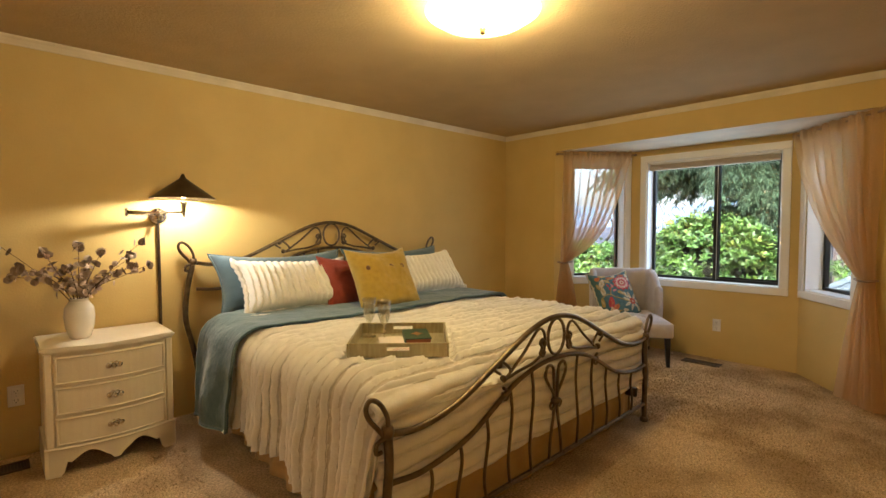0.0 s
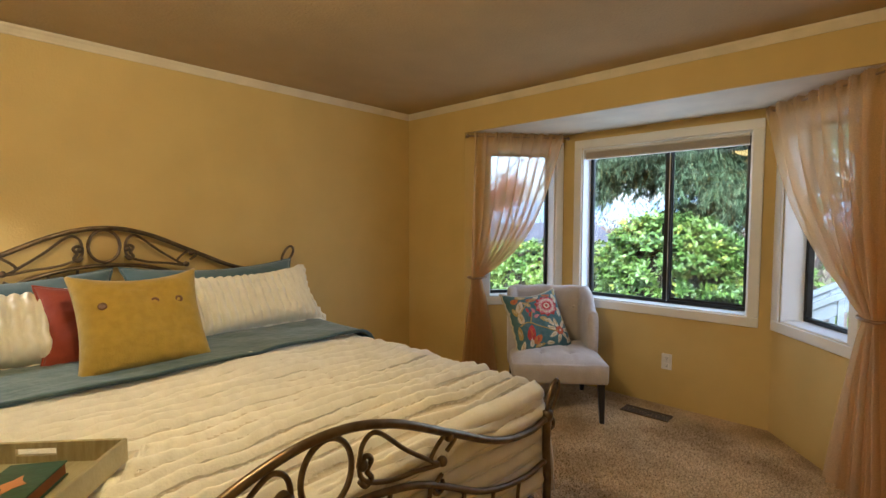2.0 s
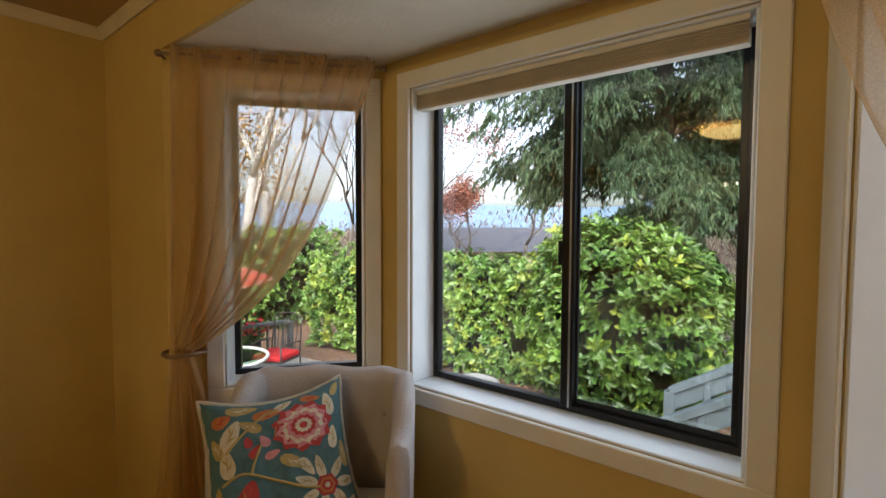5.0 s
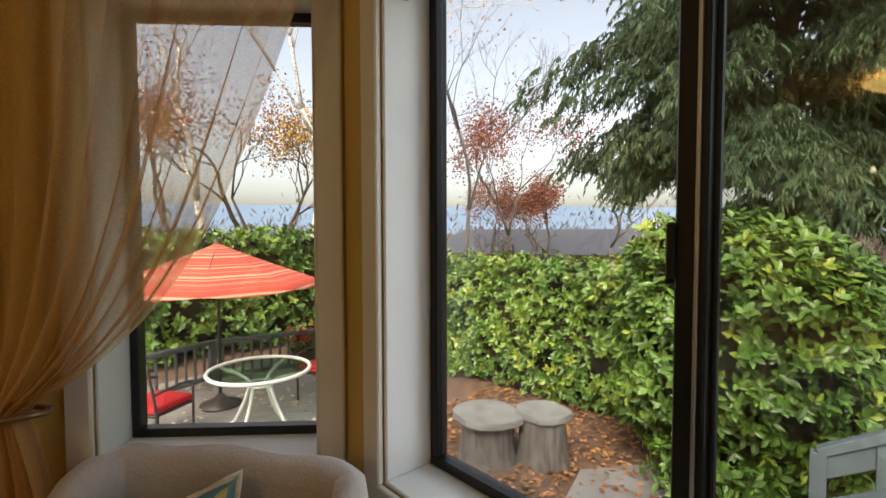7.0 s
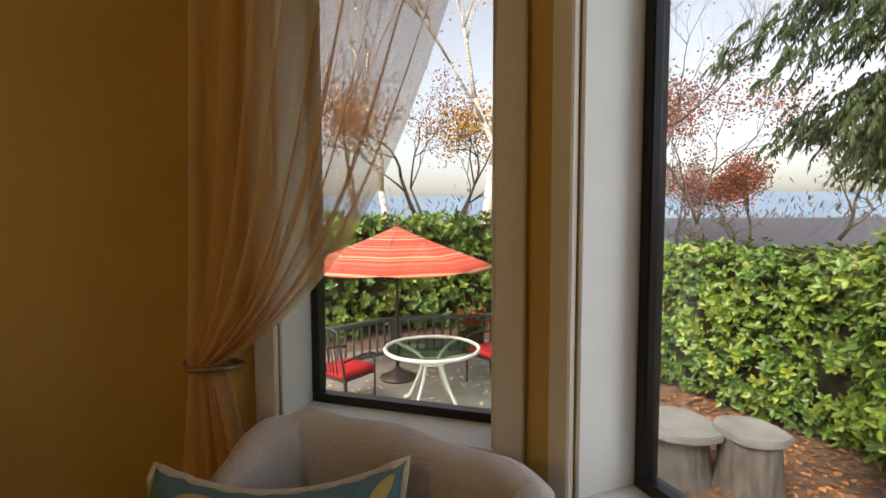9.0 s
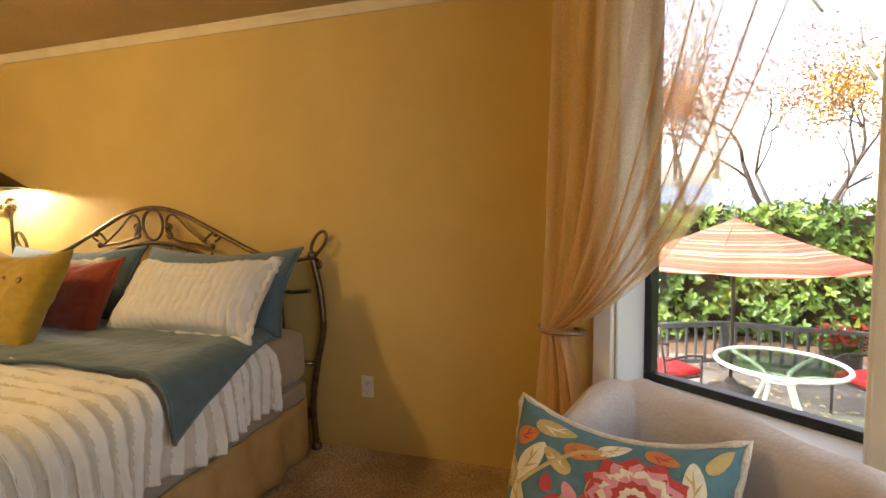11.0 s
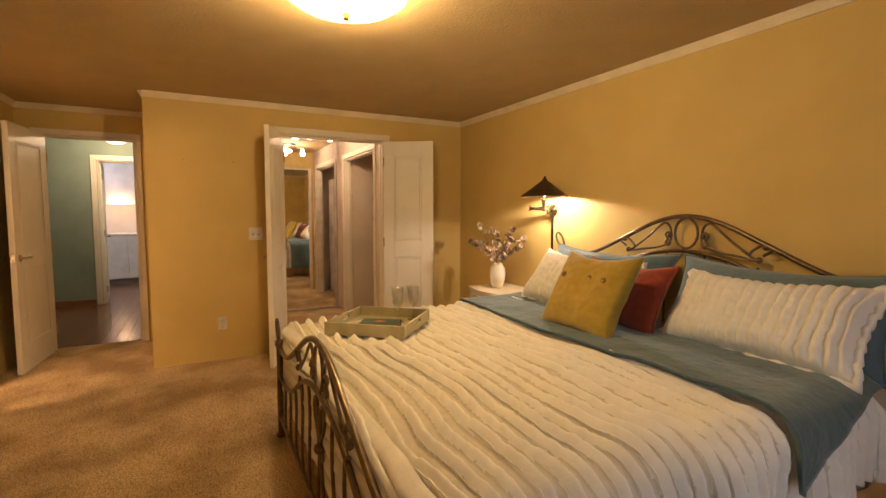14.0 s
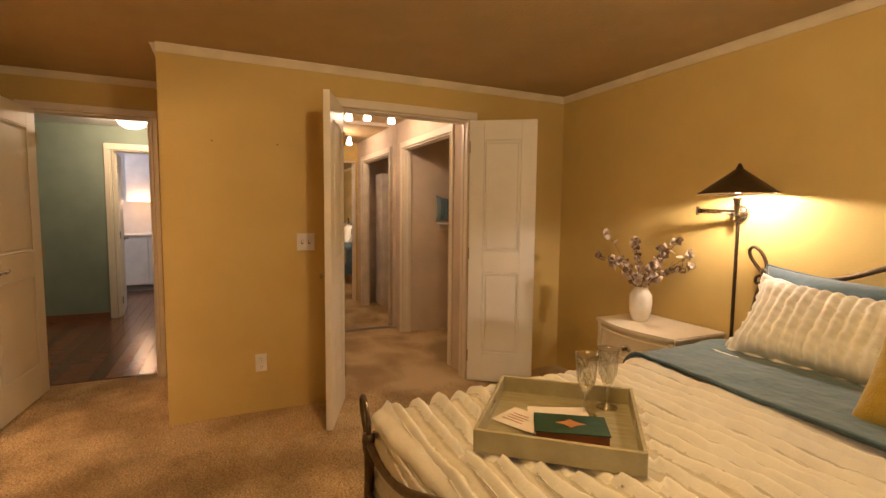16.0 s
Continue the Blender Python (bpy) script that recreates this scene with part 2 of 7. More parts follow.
def wall(name, p, q, z0, z1, thick, holes, material, label):
    """A wall whose inner face runs from p to q with the room on its left; holes: (from, to, bottom, top) along it."""
    p, q = Vector((*p, 0)), Vector((*q, 0))
    length = (q - p).length
    u = (q - p).normalized()
    out = Vector((u.y, -u.x, 0))
    us = sorted({0, length, *(h[0] for h in holes), *(h[1] for h in holes)})
    zs = sorted({z0, z1, *(h[2] for h in holes), *(h[3] for h in holes)})
    bm, vs = bmesh.new(), {}

    def v(i, j, k):
        if (i, j, k) not in vs:
            vs[i, j, k] = bm.verts.new(p + u * us[i] + out * (thick * k) + Vector((0, 0, zs[j])))
        return vs[i, j, k]

    def solid(i, j):
        if i < 0 or j < 0 or i >= len(us) - 1 or j >= len(zs) - 1:
            return False
        a, b = (us[i] + us[i + 1]) / 2, (zs[j] + zs[j + 1]) / 2
        return not any(h[0] < a < h[1] and h[2] < b < h[3] for h in holes)
    for i in range(len(us) - 1):
        for j in range(len(zs) - 1):
            if not solid(i, j):
                continue
            for k in (0, 1):
                bm.faces.new((v(i, j, k), v(i + 1, j, k), v(i + 1, j + 1, k), v(i, j + 1, k)))
            for di, dj, a, b in ((-1, 0, (i, j), (i, j + 1)), (1, 0, (i + 1, j), (i + 1, j + 1)), (0, -1, (i, j), (i + 1, j)), (0, 1, (i, j + 1), (i + 1, j + 1))):
                if not solid(i + di, j + dj):
                    bm.faces.new((v(*a, 0), v(*b, 0), v(*b, 1), v(*a, 1)))
    return tagged(part(name, bm, material), label, "wall", kind="structure")


# ---- rooms ----
H = 2.29
XW, YS = -5.085, -4.02
A, B, C, D = (0.0, -0.66), (0.66, -1.18), (0.66, -2.66), (0.0, -3.18)
SOF = 2.055
WIN_Z = (0.722, 1.93)
SLANT = math.hypot(0.66, 0.52)
bm = bmesh.new()
prism(bm, [(0.9, 0.2), (XW - 3.2, 0.2), (XW - 3.2, -2.95), (-6.17, -2.95), (-6.17, YS - 1.6), (0.2, YS - 1.6), (0.2, -3.4), (0.72, -2.7), (0.72, -1.1), (0.2, -0.4)], -0.12, 0.0)
tagged(part("floor", bm, CARPET), "beige cut-pile carpet with footprints and vacuum marks", "floor", kind="structure")
wall("wall_north", (0.12, 0), (-7.0, 0), 0, H, 0.12, [], WALL, "mustard yellow painted wall behind the bed")
wall("wall_east_a", A, (0, 0), 0, H, 0.12, [], WALL, "short yellow painted wall beside the bay")
wall("wall_east_b", (0, YS), D, 0, H, 0.12, [], WALL, "yellow painted wall beside the bay window")
wall("wall_bay_header", D, A, SOF, H, 0.02, [], WALL, "yellow painted header above the bay window")
wall("wall_bay_left", B, A, 0, SOF, 0.17, [(0.07, 0.633, *WIN_Z)], WALL, "angled yellow bay wall with a window")
wall("wall_bay_front", C, B, 0, SOF, 0.17, [(0.14, 1.31, *WIN_Z)], WALL, "yellow front wall of the bay with a slider window")
wall("wall_bay_right", D, C, 0, SOF, 0.17, [(SLANT - 0.633, SLANT - 0.07, *WIN_Z)], WALL, "angled yellow bay wall with a window")
wall("wall_west", (XW, 0), (XW, -2.95), 0, H, 0.11, [(0.89, 1.90, 0, 2.03)], WALL, "yellow painted wall with the dressing room opening")
wall("wall_recess", (XW - 0.11, -2.95), (-6.09, -2.95), 0, H, 0.11, [], WALL, "yellow painted side of the entry recess")
wall("wall_entry", (-6.09, -2.84), (-6.09, YS), 0, H, 0.11, [(0.27, 1.02, 0, 2.02)], WALL, "yellow wall with the entry door opening")
wall("wall_south", (-6.2, YS), (0.12, YS), 0, H, 0.12, [(1.16, 1.92, 0, 2.03)], WALL, "yellow painted wall opposite the bed")
bm = bmesh.new()
prism(bm, [(0.12, 0.12), (XW - 3.2, 0.12), (XW - 3.2, -2.84), (-6.2, -2.84), (-6.2, YS - 0.12), (0.12, YS - 0.12)], H, H + 0.1)
tagged(part("ceiling", bm, CEIL), "tan textured painted ceiling", "ceiling", kind="structure")
bm = bmesh.new()
prism(bm, [(0.021, -0.50), (0.85, -1.1), (0.85, -2.75), (0.021, -3.34)], SOF, SOF + 0.1)
tagged(part("ceiling_bay", bm, SOFFIT), "pale painted soffit of the bay window", "ceiling", kind="structure")

# ---- windows ----


def rect_bars(name, w, h, bar, y0, y1, material, parent, label="", x0=0.0, z0=0.0, bevel=0.003):
    """Four bars round an opening w x h, each a mesh of its own, outside it when bar is above 0."""
    b = abs(bar)
    o = b if bar > 0 else 0.0
    i = 0.0 if bar > 0 else b
    yc, d = (y0 + y1) / 2, abs(y1 - y0)
    for cx, cz, sx, sz in ((x0 + w / 2, z0 - o + b / 2, w + 2 * o, b), (x0 + w / 2, z0 + h + o - b / 2, w + 2 * o, b), (x0 - o + b / 2, z0 + h / 2, b, h - 2 * i), (x0 + w + o - b / 2, z0 + h / 2, b, h - 2 * i)):
        part(name, mesh_box((cx, yc, cz), (sx, d, sz), bevel), material, parent, label)


def window(name, p, q, a, b, label, double=False):
    """A window in the hole from a to b of the wall from p to q."""
    p, q = Vector((*p, 0)), Vector((*q, 0))
    u = (q - p).normalized()
    out = Vector((u.y, -u.x, 0))
    o = p + u * b + Vector((0, 0, WIN_Z[0]))
    m = Matrix(((-u.x, out.x, 0, o.x), (-u.y, out.y, 0, o.y), (0, 0, 1, o.z), (0, 0, 0, 1)))
    win = tagged(thing(name, m, label, "window"), kind="structure")
    w, h = b - a, WIN_Z[1] - WIN_Z[0]
    rect_bars("window_casing", w, h, 0.065, -0.018, -0.001, TRIM, win, "white painted wooden casing", bevel=0.004)
    rect_bars("window_jamb", w, h, -0.010, -0.001, 0.135, REVEAL, win)
    rect_bars("window_frame", w - 0.02, h - 0.02, -0.025, 0.130, 0.168, BLACK, win, "black aluminium window frame", x0=0.01, z0=0.01)
    if not double:
        part("pane", mesh_box((w / 2, 0.150, h / 2), (w - 0.07, 0.004, h - 0.07)), GLASS, win).visible_shadow = False
        return win
    mid = w / 2
    for x0, x1, y, g in ((0.034, mid + 0.02, 0.143, GLASS), (mid + 0.02, w - 0.034, 0.158, SCREEN)):
        part("pane", mesh_box(((x0 + x1) / 2, y, h / 2), (x1 - x0 - 0.02, 0.004, h - 0.07)), g, win).visible_shadow = False
    part("meeting_stile", mesh_box((mid + 0.036, 0.145, h / 2), (0.046, 0.036, h - 0.05), 0.003), BLACK, win, "black aluminium meeting stile")
    part("stile_edge", mesh_box((mid + 0.046, 0.125, h / 2), (0.006, 0.006, h - 0.05), 0.001), STEEL, win, "bare metal edge")
    part("window_latch", mesh_box((mid + 0.010, 0.132, 0.565), (0.014, 0.030, 0.085), 0.003), BLACK, win, "black plastic latch")
    rect_bars("sash", w - mid - 0.08, h - 0.066, -0.020, 0.150, 0.166, BLACK, win, x0=mid + 0.046, z0=0.033)
    return win


REVEAL = mat("white_reveal_paint", (0.82, 0.82, 0.80), 0.45, color2=(0.78, 0.78, 0.76), scale=6, bump=0.03)
STEEL = mat("bare_aluminium", (0.6, 0.6, 0.6), 0.35, metal=1.0)
window("window_1", B, A, 0.07, 0.633, "narrow window in white casing with black frame")
window("window_2", C, B, 0.14, 1.31, "wide sliding window in white casing with black frame", double=True)
window("window_3", D, C, SLANT - 0.633, SLANT - 0.07, "narrow angled window in white casing with black frame")

SHADE = mat("beige_pleated_shade", (0.62, 0.52, 0.40), 0.8, scale=10)
blind = thing("window_shade", pose(0.70, -1.93, 1.845), "raised beige pleated shade at the top of the wide window", "window shade")
part("head_rail", mesh_box((0, 0, 0.070), (0.045, 1.135, 0.026), 0.004), TRIM, blind, "white head rail")
for k in range(7):
    part("pleat", mesh_box((0, 0, 0.012 + k * 0.0065), (0.04, 1.13, 0.0045), 0.001), SHADE, blind)
part("bottom_rail", mesh_box((0, 0, 0.004), (0.042, 1.13, 0.010), 0.002), SHADE, blind)

# ---- trim ----


def crown(p, q, z=H):
    p, q = Vector((*p, 0)), Vector((*q, 0))
    u = (q - p).normalized()
    inn = Vector((-u.y, u.x, 0))
    bm = bmesh.new()
    prof = [(0.002, -0.050), (0.010, -0.050), (0.013, -0.040), (0.022, -0.022), (0.030, -0.012), (0.033, -0.002), (0.002, -0.002)]
    ends = [[bm.verts.new(e + inn * a + Vector((0, 0, z + b))) for a, b in prof] for e in (p + u * 0.001, q - u * 0.001)]
    for k in range(len(prof)):
        j = (k + 1) % len(prof)
        bm.faces.new((ends[0][k], ends[0][j], ends[1][j], ends[1][k]))
    bm.faces.new(ends[0])
    bm.faces.new(ends[1][::-1])
    tagged(part("trim", bm, CROWN), "cream painted crown moulding under the ceiling", "moulding", kind="structure")


for p, q in (((0, 0), (XW, 0)), ((XW, 0), (XW, -2.95)), ((XW, -2.95), (-6.09, -2.95)), ((-6.09, -2.95), (-6.09, YS)), ((-6.09, YS), (0, YS)), ((0, YS), (0, 0))):
    crown(p, q)


def casing(p, q, a, b, top, w=0.058, foot=0.0):
    """A door casing on the face of the wall from p to q, round the opening from a to b."""
    p, q = Vector((*p, 0)), Vector((*q, 0))
    u = (q - p).normalized()
    inn = Vector((-u.y, u.x, 0))
    m = Matrix(((u.x, inn.x, 0, p.x), (u.y, inn.y, 0, p.y), (0, 0, 1, 0), (0, 0, 0, 1)))
    t = tagged(thing("trim", m, "white painted door casing", "door casing"), kind="structure")
    for cx, cz, sx, sz in ((a - w / 2, (top + foot) / 2, w, top - foot), (b + w / 2, (top + foot) / 2, w, top - foot), ((a + b) / 2, top + w / 2, b - a + 2 * w, w)):
        part("casing_board", mesh_box((cx, 0.009, cz), (sx, 0.016, sz), 0.004), DOORTRIM, t)
        if sz > sx:
            part("casing_bead", mesh_box((cx + (0.012 if cx < (a + b) / 2 else -0.012), 0.019, cz), (0.010, 0.008, sz), 0.003), DOORTRIM, t)


def lining(p, q, a, b, top, thick):
    p, q = Vector((*p, 0)), Vector((*q, 0))
    u = (q - p).normalized()
    inn = Vector((-u.y, u.x, 0))
    m = Matrix(((u.x, inn.x, 0, p.x), (u.y, inn.y, 0, p.y), (0, 0, 1, 0), (0, 0, 0, 1)))
    t = tagged(thing("trim", m, "white painted door lining", "door lining"), kind="structure")
    for cx, cz, sx, sz in ((a + 0.009, top / 2, 0.014, top), (b - 0.009, top / 2, 0.014, top), ((a + b) / 2, top - 0.009, b - a - 0.034, 0.014)):
        part("lining_board", mesh_box((cx, -thick / 2, cz), (sx, thick - 0.004, sz), 0.002), DOORTRIM, t)
        part("door_stop", mesh_box((cx + (0.010 if cx < (a + b) / 2 - 0.1 else (-0.010 if cx > (a + b) / 2 + 0.1 else 0)), -thick * 0.62, cz - (0.010 if sx > 0.1 else 0)), (sx if sx > 0.1 else 0.008, 0.03, sz if sz > 0.1 else 0.008), 0.002), DOORTRIM, t)


DOORTRIM = mat("door_trim_paint", (0.78, 0.70, 0.56), 0.42, color2=(0.74, 0.66, 0.52), scale=5, bump=0.04)
casing((XW, 0), (XW, -2.95), 0.89, 1.90, 2.03)
lining((XW, 0), (XW, -2.95), 0.89, 1.90, 2.03, 0.11)
casing((-6.09, -2.84), (-6.09, YS), 0.27, 1.02, 2.02, w=0.05)
lining((-6.09, -2.84), (-6.09, YS), 0.27, 1.02, 2.02, 0.11)
casing((-6.2, YS), (0.12, YS), 1.16, 1.92, 2.03)
lining((-6.2, YS), (0.12, YS), 1.16, 1.92, 2.03, 0.12)

BRASS = mat("aged_brass", (0.42, 0.30, 0.14), 0.32, metal=1.0, scale=30)
NICKEL = mat("satin_nickel", (0.62, 0.57, 0.50), 0.25, metal=1.0, scale=30)


def door(name, m, w, h, panels, label, handle="lever", side=1):
    """A moulded two-panel door; its hinge edge is at x = 0, its leaf runs to x = w, y is its thickness."""
    d = tagged(thing(name, m, label, "door"), kind="structure")
    st = w * 0.17 if w > 0.6 else w * 0.22
    bm = bmesh.new()
    box(bm, (w / 2, 0, h / 2), (w, 0.026, h), 0.0)
    zs = [0, *[z for pz in panels for z in pz], h]
    for s in (-1, 1):
        y = s * 0.0155
        for cx in (st / 2, w - st / 2):
            box(bm, (cx, y, h / 2), (st, 0.009, h), 0.002)
        for z0, z1 in zip(zs[0::2], zs[1::2]):
            box(bm, (w / 2, y, (z0 + z1) / 2), (w - 2 * st, 0.009, z1 - z0), 0.002)
    leaf = part("door_leaf", bm, DOOR, d)
    for z0, z1 in panels:
        for s in (-1, 1):
            part("raised_panel", mesh_box((w / 2, s * 0.0145, (z0 + z1) / 2), (w - 2 * st - 0.05, 0.008, z1 - z0 - 0.05), 0.0035), DOOR, d)
            for cx, cz, sx, sz in ((w / 2, z0 + 0.008, w - 2 * st, 0.012), (w / 2, z1 - 0.008, w - 2 * st, 0.012), (st + 0.008, (z0 + z1) / 2, 0.012, z1 - z0 - 0.03), (w - st - 0.008, (z0 + z1) / 2, 0.012, z1 - z0 - 0.03)):
                part("panel_bead", mesh_box((cx, s * 0.0205, cz), (sx, 0.007, sz), 0.003), DOOR, d)
    for z in (0.2, h / 2, h - 0.2):
        bm = bmesh.new()
        tube(bm, [(0, side * 0.024, z - 0.045), (0, side * 0.024, z + 0.045)], 0.006)
        part("hinge", bm, BRASS, d, "brass hinge")
    hz = 0.93
    if handle == "lever":
        for s in (-1, 1):
            bm = bmesh.new()
            lathe(bm, [(0.030, 0), (0.030, 0.006), (0.012, 0.010), (0.010, 0.045)], 16)
            bmesh.ops.transform(bm, matrix=pose(w - 0.07, s * 0.02, hz, -90 * s), verts=bm.verts)
            tube(bm, spline([(w - 0.07, s * 0.062, hz), (w - 0.11, s * 0.066, hz + 0.004), (w - 0.15, s * 0.064, hz - 0.002), (w - 0.185, s * 0.060, hz + 0.006)], 4), 0.009)
            part("door_handle", bm, NICKEL, d, "satin nickel lever handle", True)
        part("latch_plate", mesh_box((w + 0.001, 0, hz), (0.003, 0.022, 0.06)), NICKEL, d)
    else:
        bm = bmesh.new()
        lathe(bm, [(0.011, 0), (0.007, 0.004), (0.006, 0.018), (0.014, 0.026), (0.015, 0.032), (0.009, 0.038)], 14)
        bmesh.ops.transform(bm, matrix=pose(w - 0.045, -0.02 * side, hz, 90 * side), verts=bm.verts)
        part("door_knob", bm, BRASS, d, "small brass knob", True)
    return d


TWO = [(0.22, 0.86), (1.02, 1.86)]
ang = math.degrees(math.atan2(-2.068 + 1.885, -4.593 + 5.06))
door("door_1", pose(-5.065, -1.885, 0.012, 0, 0, ang), 0.50, 2.005, TWO, "narrow white two-panel dressing room door standing open", "knob", 1)
ang = math.degrees(math.atan2(-0.495 + 0.905, -4.775 + 5.06))
door("door_2", pose(-5.055, -0.90, 0.012, 0, 0, ang), 0.50, 2.005, TWO, "narrow white two-panel door folded back to the wall", "knob", -1)
door("door_3", pose(-6.06, -3.815, 0.012, 0, 0, -4.5), 0.745, 1.995, TWO, "white two-panel entry door standing open", "lever", 1)
door("door_4", pose(-5.02, YS - 0.125, 0.012, 0, 0, -91), 0.75, 2.005, TWO, "white two-panel door standing open into the bathroom", "lever", 1)

# ---- dressing room ----
DX, DY = -6.90, -0.86
wall("wall_dressing_right", (XW - 0.11, DY), (DX, DY), 0, H, 0.09, [(0.28, 1.46, 0, 2.0)], CLOSET_WALL, "pinkish beige dressing room wall with a closet opening")
wall("wall_dressing_end", (DX, 0.0), (DX, -2.84), 0, H, 0.1, [], CLOSET_WALL, "beige end wall of the dressing room")
wall("wall_dressing_left", (DX, -2.35), (XW - 0.11, -2.35), 0, H, 0.1, [], CLOSET_WALL, "beige side wall of the dressing room")
wall("wall_closet_end", (-6.66, 0.0), (-6.66, DY + 0.09), 0, H, 0.08, [], CLOSET_WALL, "beige side wall of the open closet")
wall("wall_closet_near", (-5.30, DY + 0.09), (-5.30, 0.0), 0, H, 0.05, [], CLOSET_WALL, "beige side wall of the open closet")
casing((XW - 0.11, DY), (DX, DY), 0.28, 1.46, 2.0, w=0.062)
lining((XW - 0.11, DY), (DX, DY), 0.28, 1.46, 2.0, 0.09)
mir = thing("mirror", pose(DX + 0.012, -1.61, 0.02), "large frameless wall mirror at the end of the dressing room", "mirror")
part("mirror_glass", mesh_box((0, 0, 1.12), (0.006, 1.42, 2.22)), MIRROR, mir)
part("bottom_channel", mesh_box((0.002, 0, 0.006), (0.014, 1.42, 0.012), 0.002), STEEL, mir)

BULB = glow("lit_bulb", (1.0, 0.86, 0.62), 3.5)
fix = thing("ceiling_spotlight", pose(-6.12, -1.38, H - 0.001), "ceiling light with three lit spot bulbs", "ceiling light")
bm = bmesh.new()
lathe(bm, [(0.085, -0.022), (0.09, -0.018), (0.09, 0.0)], 24)
part("ceiling_plate", bm, NICKEL, fix, "", True)
for k, (ax, ay) in enumerate(((0.05, 0.19), (0.09, -0.05), (0.02, -0.20))):
    bm = bmesh.new()
    tube(bm, spline([(0, 0, -0.02), (ax * 0.5, ay * 0.5, -0.045), (ax, ay, -0.05)], 4), 0.007)
    part("arm", bm, NICKEL, fix)
    bm = bmesh.new()
    lathe(bm, [(0.012, -0.050), (0.022, -0.085), (0.036, -0.135), (0.032, -0.150), (0.012, -0.158)][::-1], 14, (ax, ay, 0))
    part("bulb", bm, BULB, fix, "lit frosted spot bulb", True).visible_shadow = False

# closet contents seen through the opening
SHELF = mat("white_shelf_paint", (0.74, 0.68, 0.60), 0.5, scale=5)
sh = thing("closet_shelf", pose(-6.0, -0.30, 1.20), "white painted closet shelf carrying folded pillows", "shelf")
part("shelf_board", mesh_box((0, 0, 0), (1.28, 0.34, 0.02), 0.003), SHELF, sh)
part("shelf_cleat", mesh_box((-0.63, 0, -0.045), (0.018, 0.30, 0.07), 0.003), SHELF, sh)
sh = thing("closet_cabinet", pose(-5.50, -0.36, 0.0), "white closet cabinet with small dark knobs", "cabinet")
part("cabinet_body", mesh_box((0, 0, 0.92), (0.30, 0.56, 1.84), 0.004), SHELF, sh)
for k in range(4):
    part("drawer_front", mesh_box((-0.158, 0, 0.14 + k * 0.27), (0.016, 0.52, 0.25), 0.004), SHELF, sh)
    part("drawer_knob", mesh_box((-0.175, 0, 0.14 + k * 0.27), (0.018, 0.02, 0.02), 0.006), BLACK, sh)

CLOSET_PILLOW = (-6.50, -0.36, 1.212)

# ---- hall and kitchen beyond the entry ----
wall("wall_hall_north", (-6.2, -2.95), (-8.75, -2.95), 0, H, 0.1, [], GREEN_WALL, "sage green hall wall")
wall("wall_hall_end", (-8.60, -2.85), (-8.60, -5.6), 0, H, 0.11, [(0.20, 0.965, 0, 2.02)], GREEN_WALL, "sage green hall wall with a white doorway")
wall("wall_hall_south", (-8.7, -5.5), (-6.2, -5.5), 0, H, 0.1, [], GREEN_WALL, "sage green hall wall")
wall("wall_hall_front", (-6.20, -5.5), (-6.20, -4.02), 0, H, 0.1, [], GREEN_WALL, "sage green hall wall beside the entry")
wall("wall_kitchen_north", (-8.71, -2.6), (-12.0, -2.6), 0, H + 0.2, 0.1, [], WHITE_WALL, "white kitchen wall")
wall("wall_kitchen_end", (-11.75, -2.5), (-11.75, -5.6), 0, H + 0.2, 0.1, [], WHITE_WALL, "white kitchen wall")
wall("wall_kitchen_south", (-12.0, -5.4), (-8.71, -5.4), 0, H + 0.2, 0.1, [], WHITE_WALL, "white kitchen wall")
casing((-8.60, -2.85), (-8.60, -5.6), 0.20, 0.965, 2.02, w=0.07)
lining((-8.60, -2.85), (-8.60, -5.6), 0.20, 0.965, 2.02, 0.11)
for nm, pts, z0 in (("ceiling_hall", [(-6.2, -2.84), (-8.70, -2.84), (-8.70, -5.6), (-6.2, -5.6)], H), ("ceiling_kitchen", [(-8.71, -2.5), (-12, -2.5), (-12, -5.6), (-8.71, -5.6)], H + 0.15)):
    bm = bmesh.new()
    prism(bm, pts, z0, z0 + 0.1)
    tagged(part(nm, bm, WHITE_WALL), "white painted ceiling beyond the bedroom", "ceiling", kind="structure")
bm = bmesh.new()
prism(bm, [(-6.17, -2.84), (-12.0, -2.5), (-12.0, -5.6), (-6.17, -5.6)], -0.12, -0.012)
hall_floor = tagged(part("floor_hall", bm, WOODFLOOR), "dark polished hardwood floor of the hall", "floor", kind="structure")
BASE = mat("brown_base_wood", (0.24, 0.11, 0.05), 0.4, scale=6, stretch=(1, 8, 1))
for c, s in (((-8.585, -4.67, 0.04), (0.018, 1.55, 0.09)), ((-7.4, -2.961, 0.04), (2.3, 0.018, 0.09))):
    tagged(part("baseboard", mesh_box(c, s, 0.004), BASE), "brown stained wooden baseboard in the hall", "baseboard", kind="structure")
door("door_5", pose(-8.72, -3.80, 0.0, 0, 0, 186), 0.72, 2.0, TWO, "white door standing open into the kitchen", "lever", -1)
HALLGLOW = glow("lit_opal_glass", (1.0, 0.90, 0.72), 0.9)
hl = thing("hall_ceiling_light", pose(-7.92, -3.49, H - 0.001), "small lit opal glass ceiling light in the hall", "ceiling light")
bm = bmesh.new()
lathe(bm, [(0.01, -0.115), (0.07, -0.105), (0.12, -0.075), (0.145, -0.03), (0.147, -0.02)], 24)
part("shade", bm, HALLGLOW, hl, "lit opal glass bowl", True).visible_shadow = False
bm = bmesh.new()
lathe(bm, [(0.155, -0.022), (0.155, 0)], 24)
part("rim", bm, NICKEL, hl)
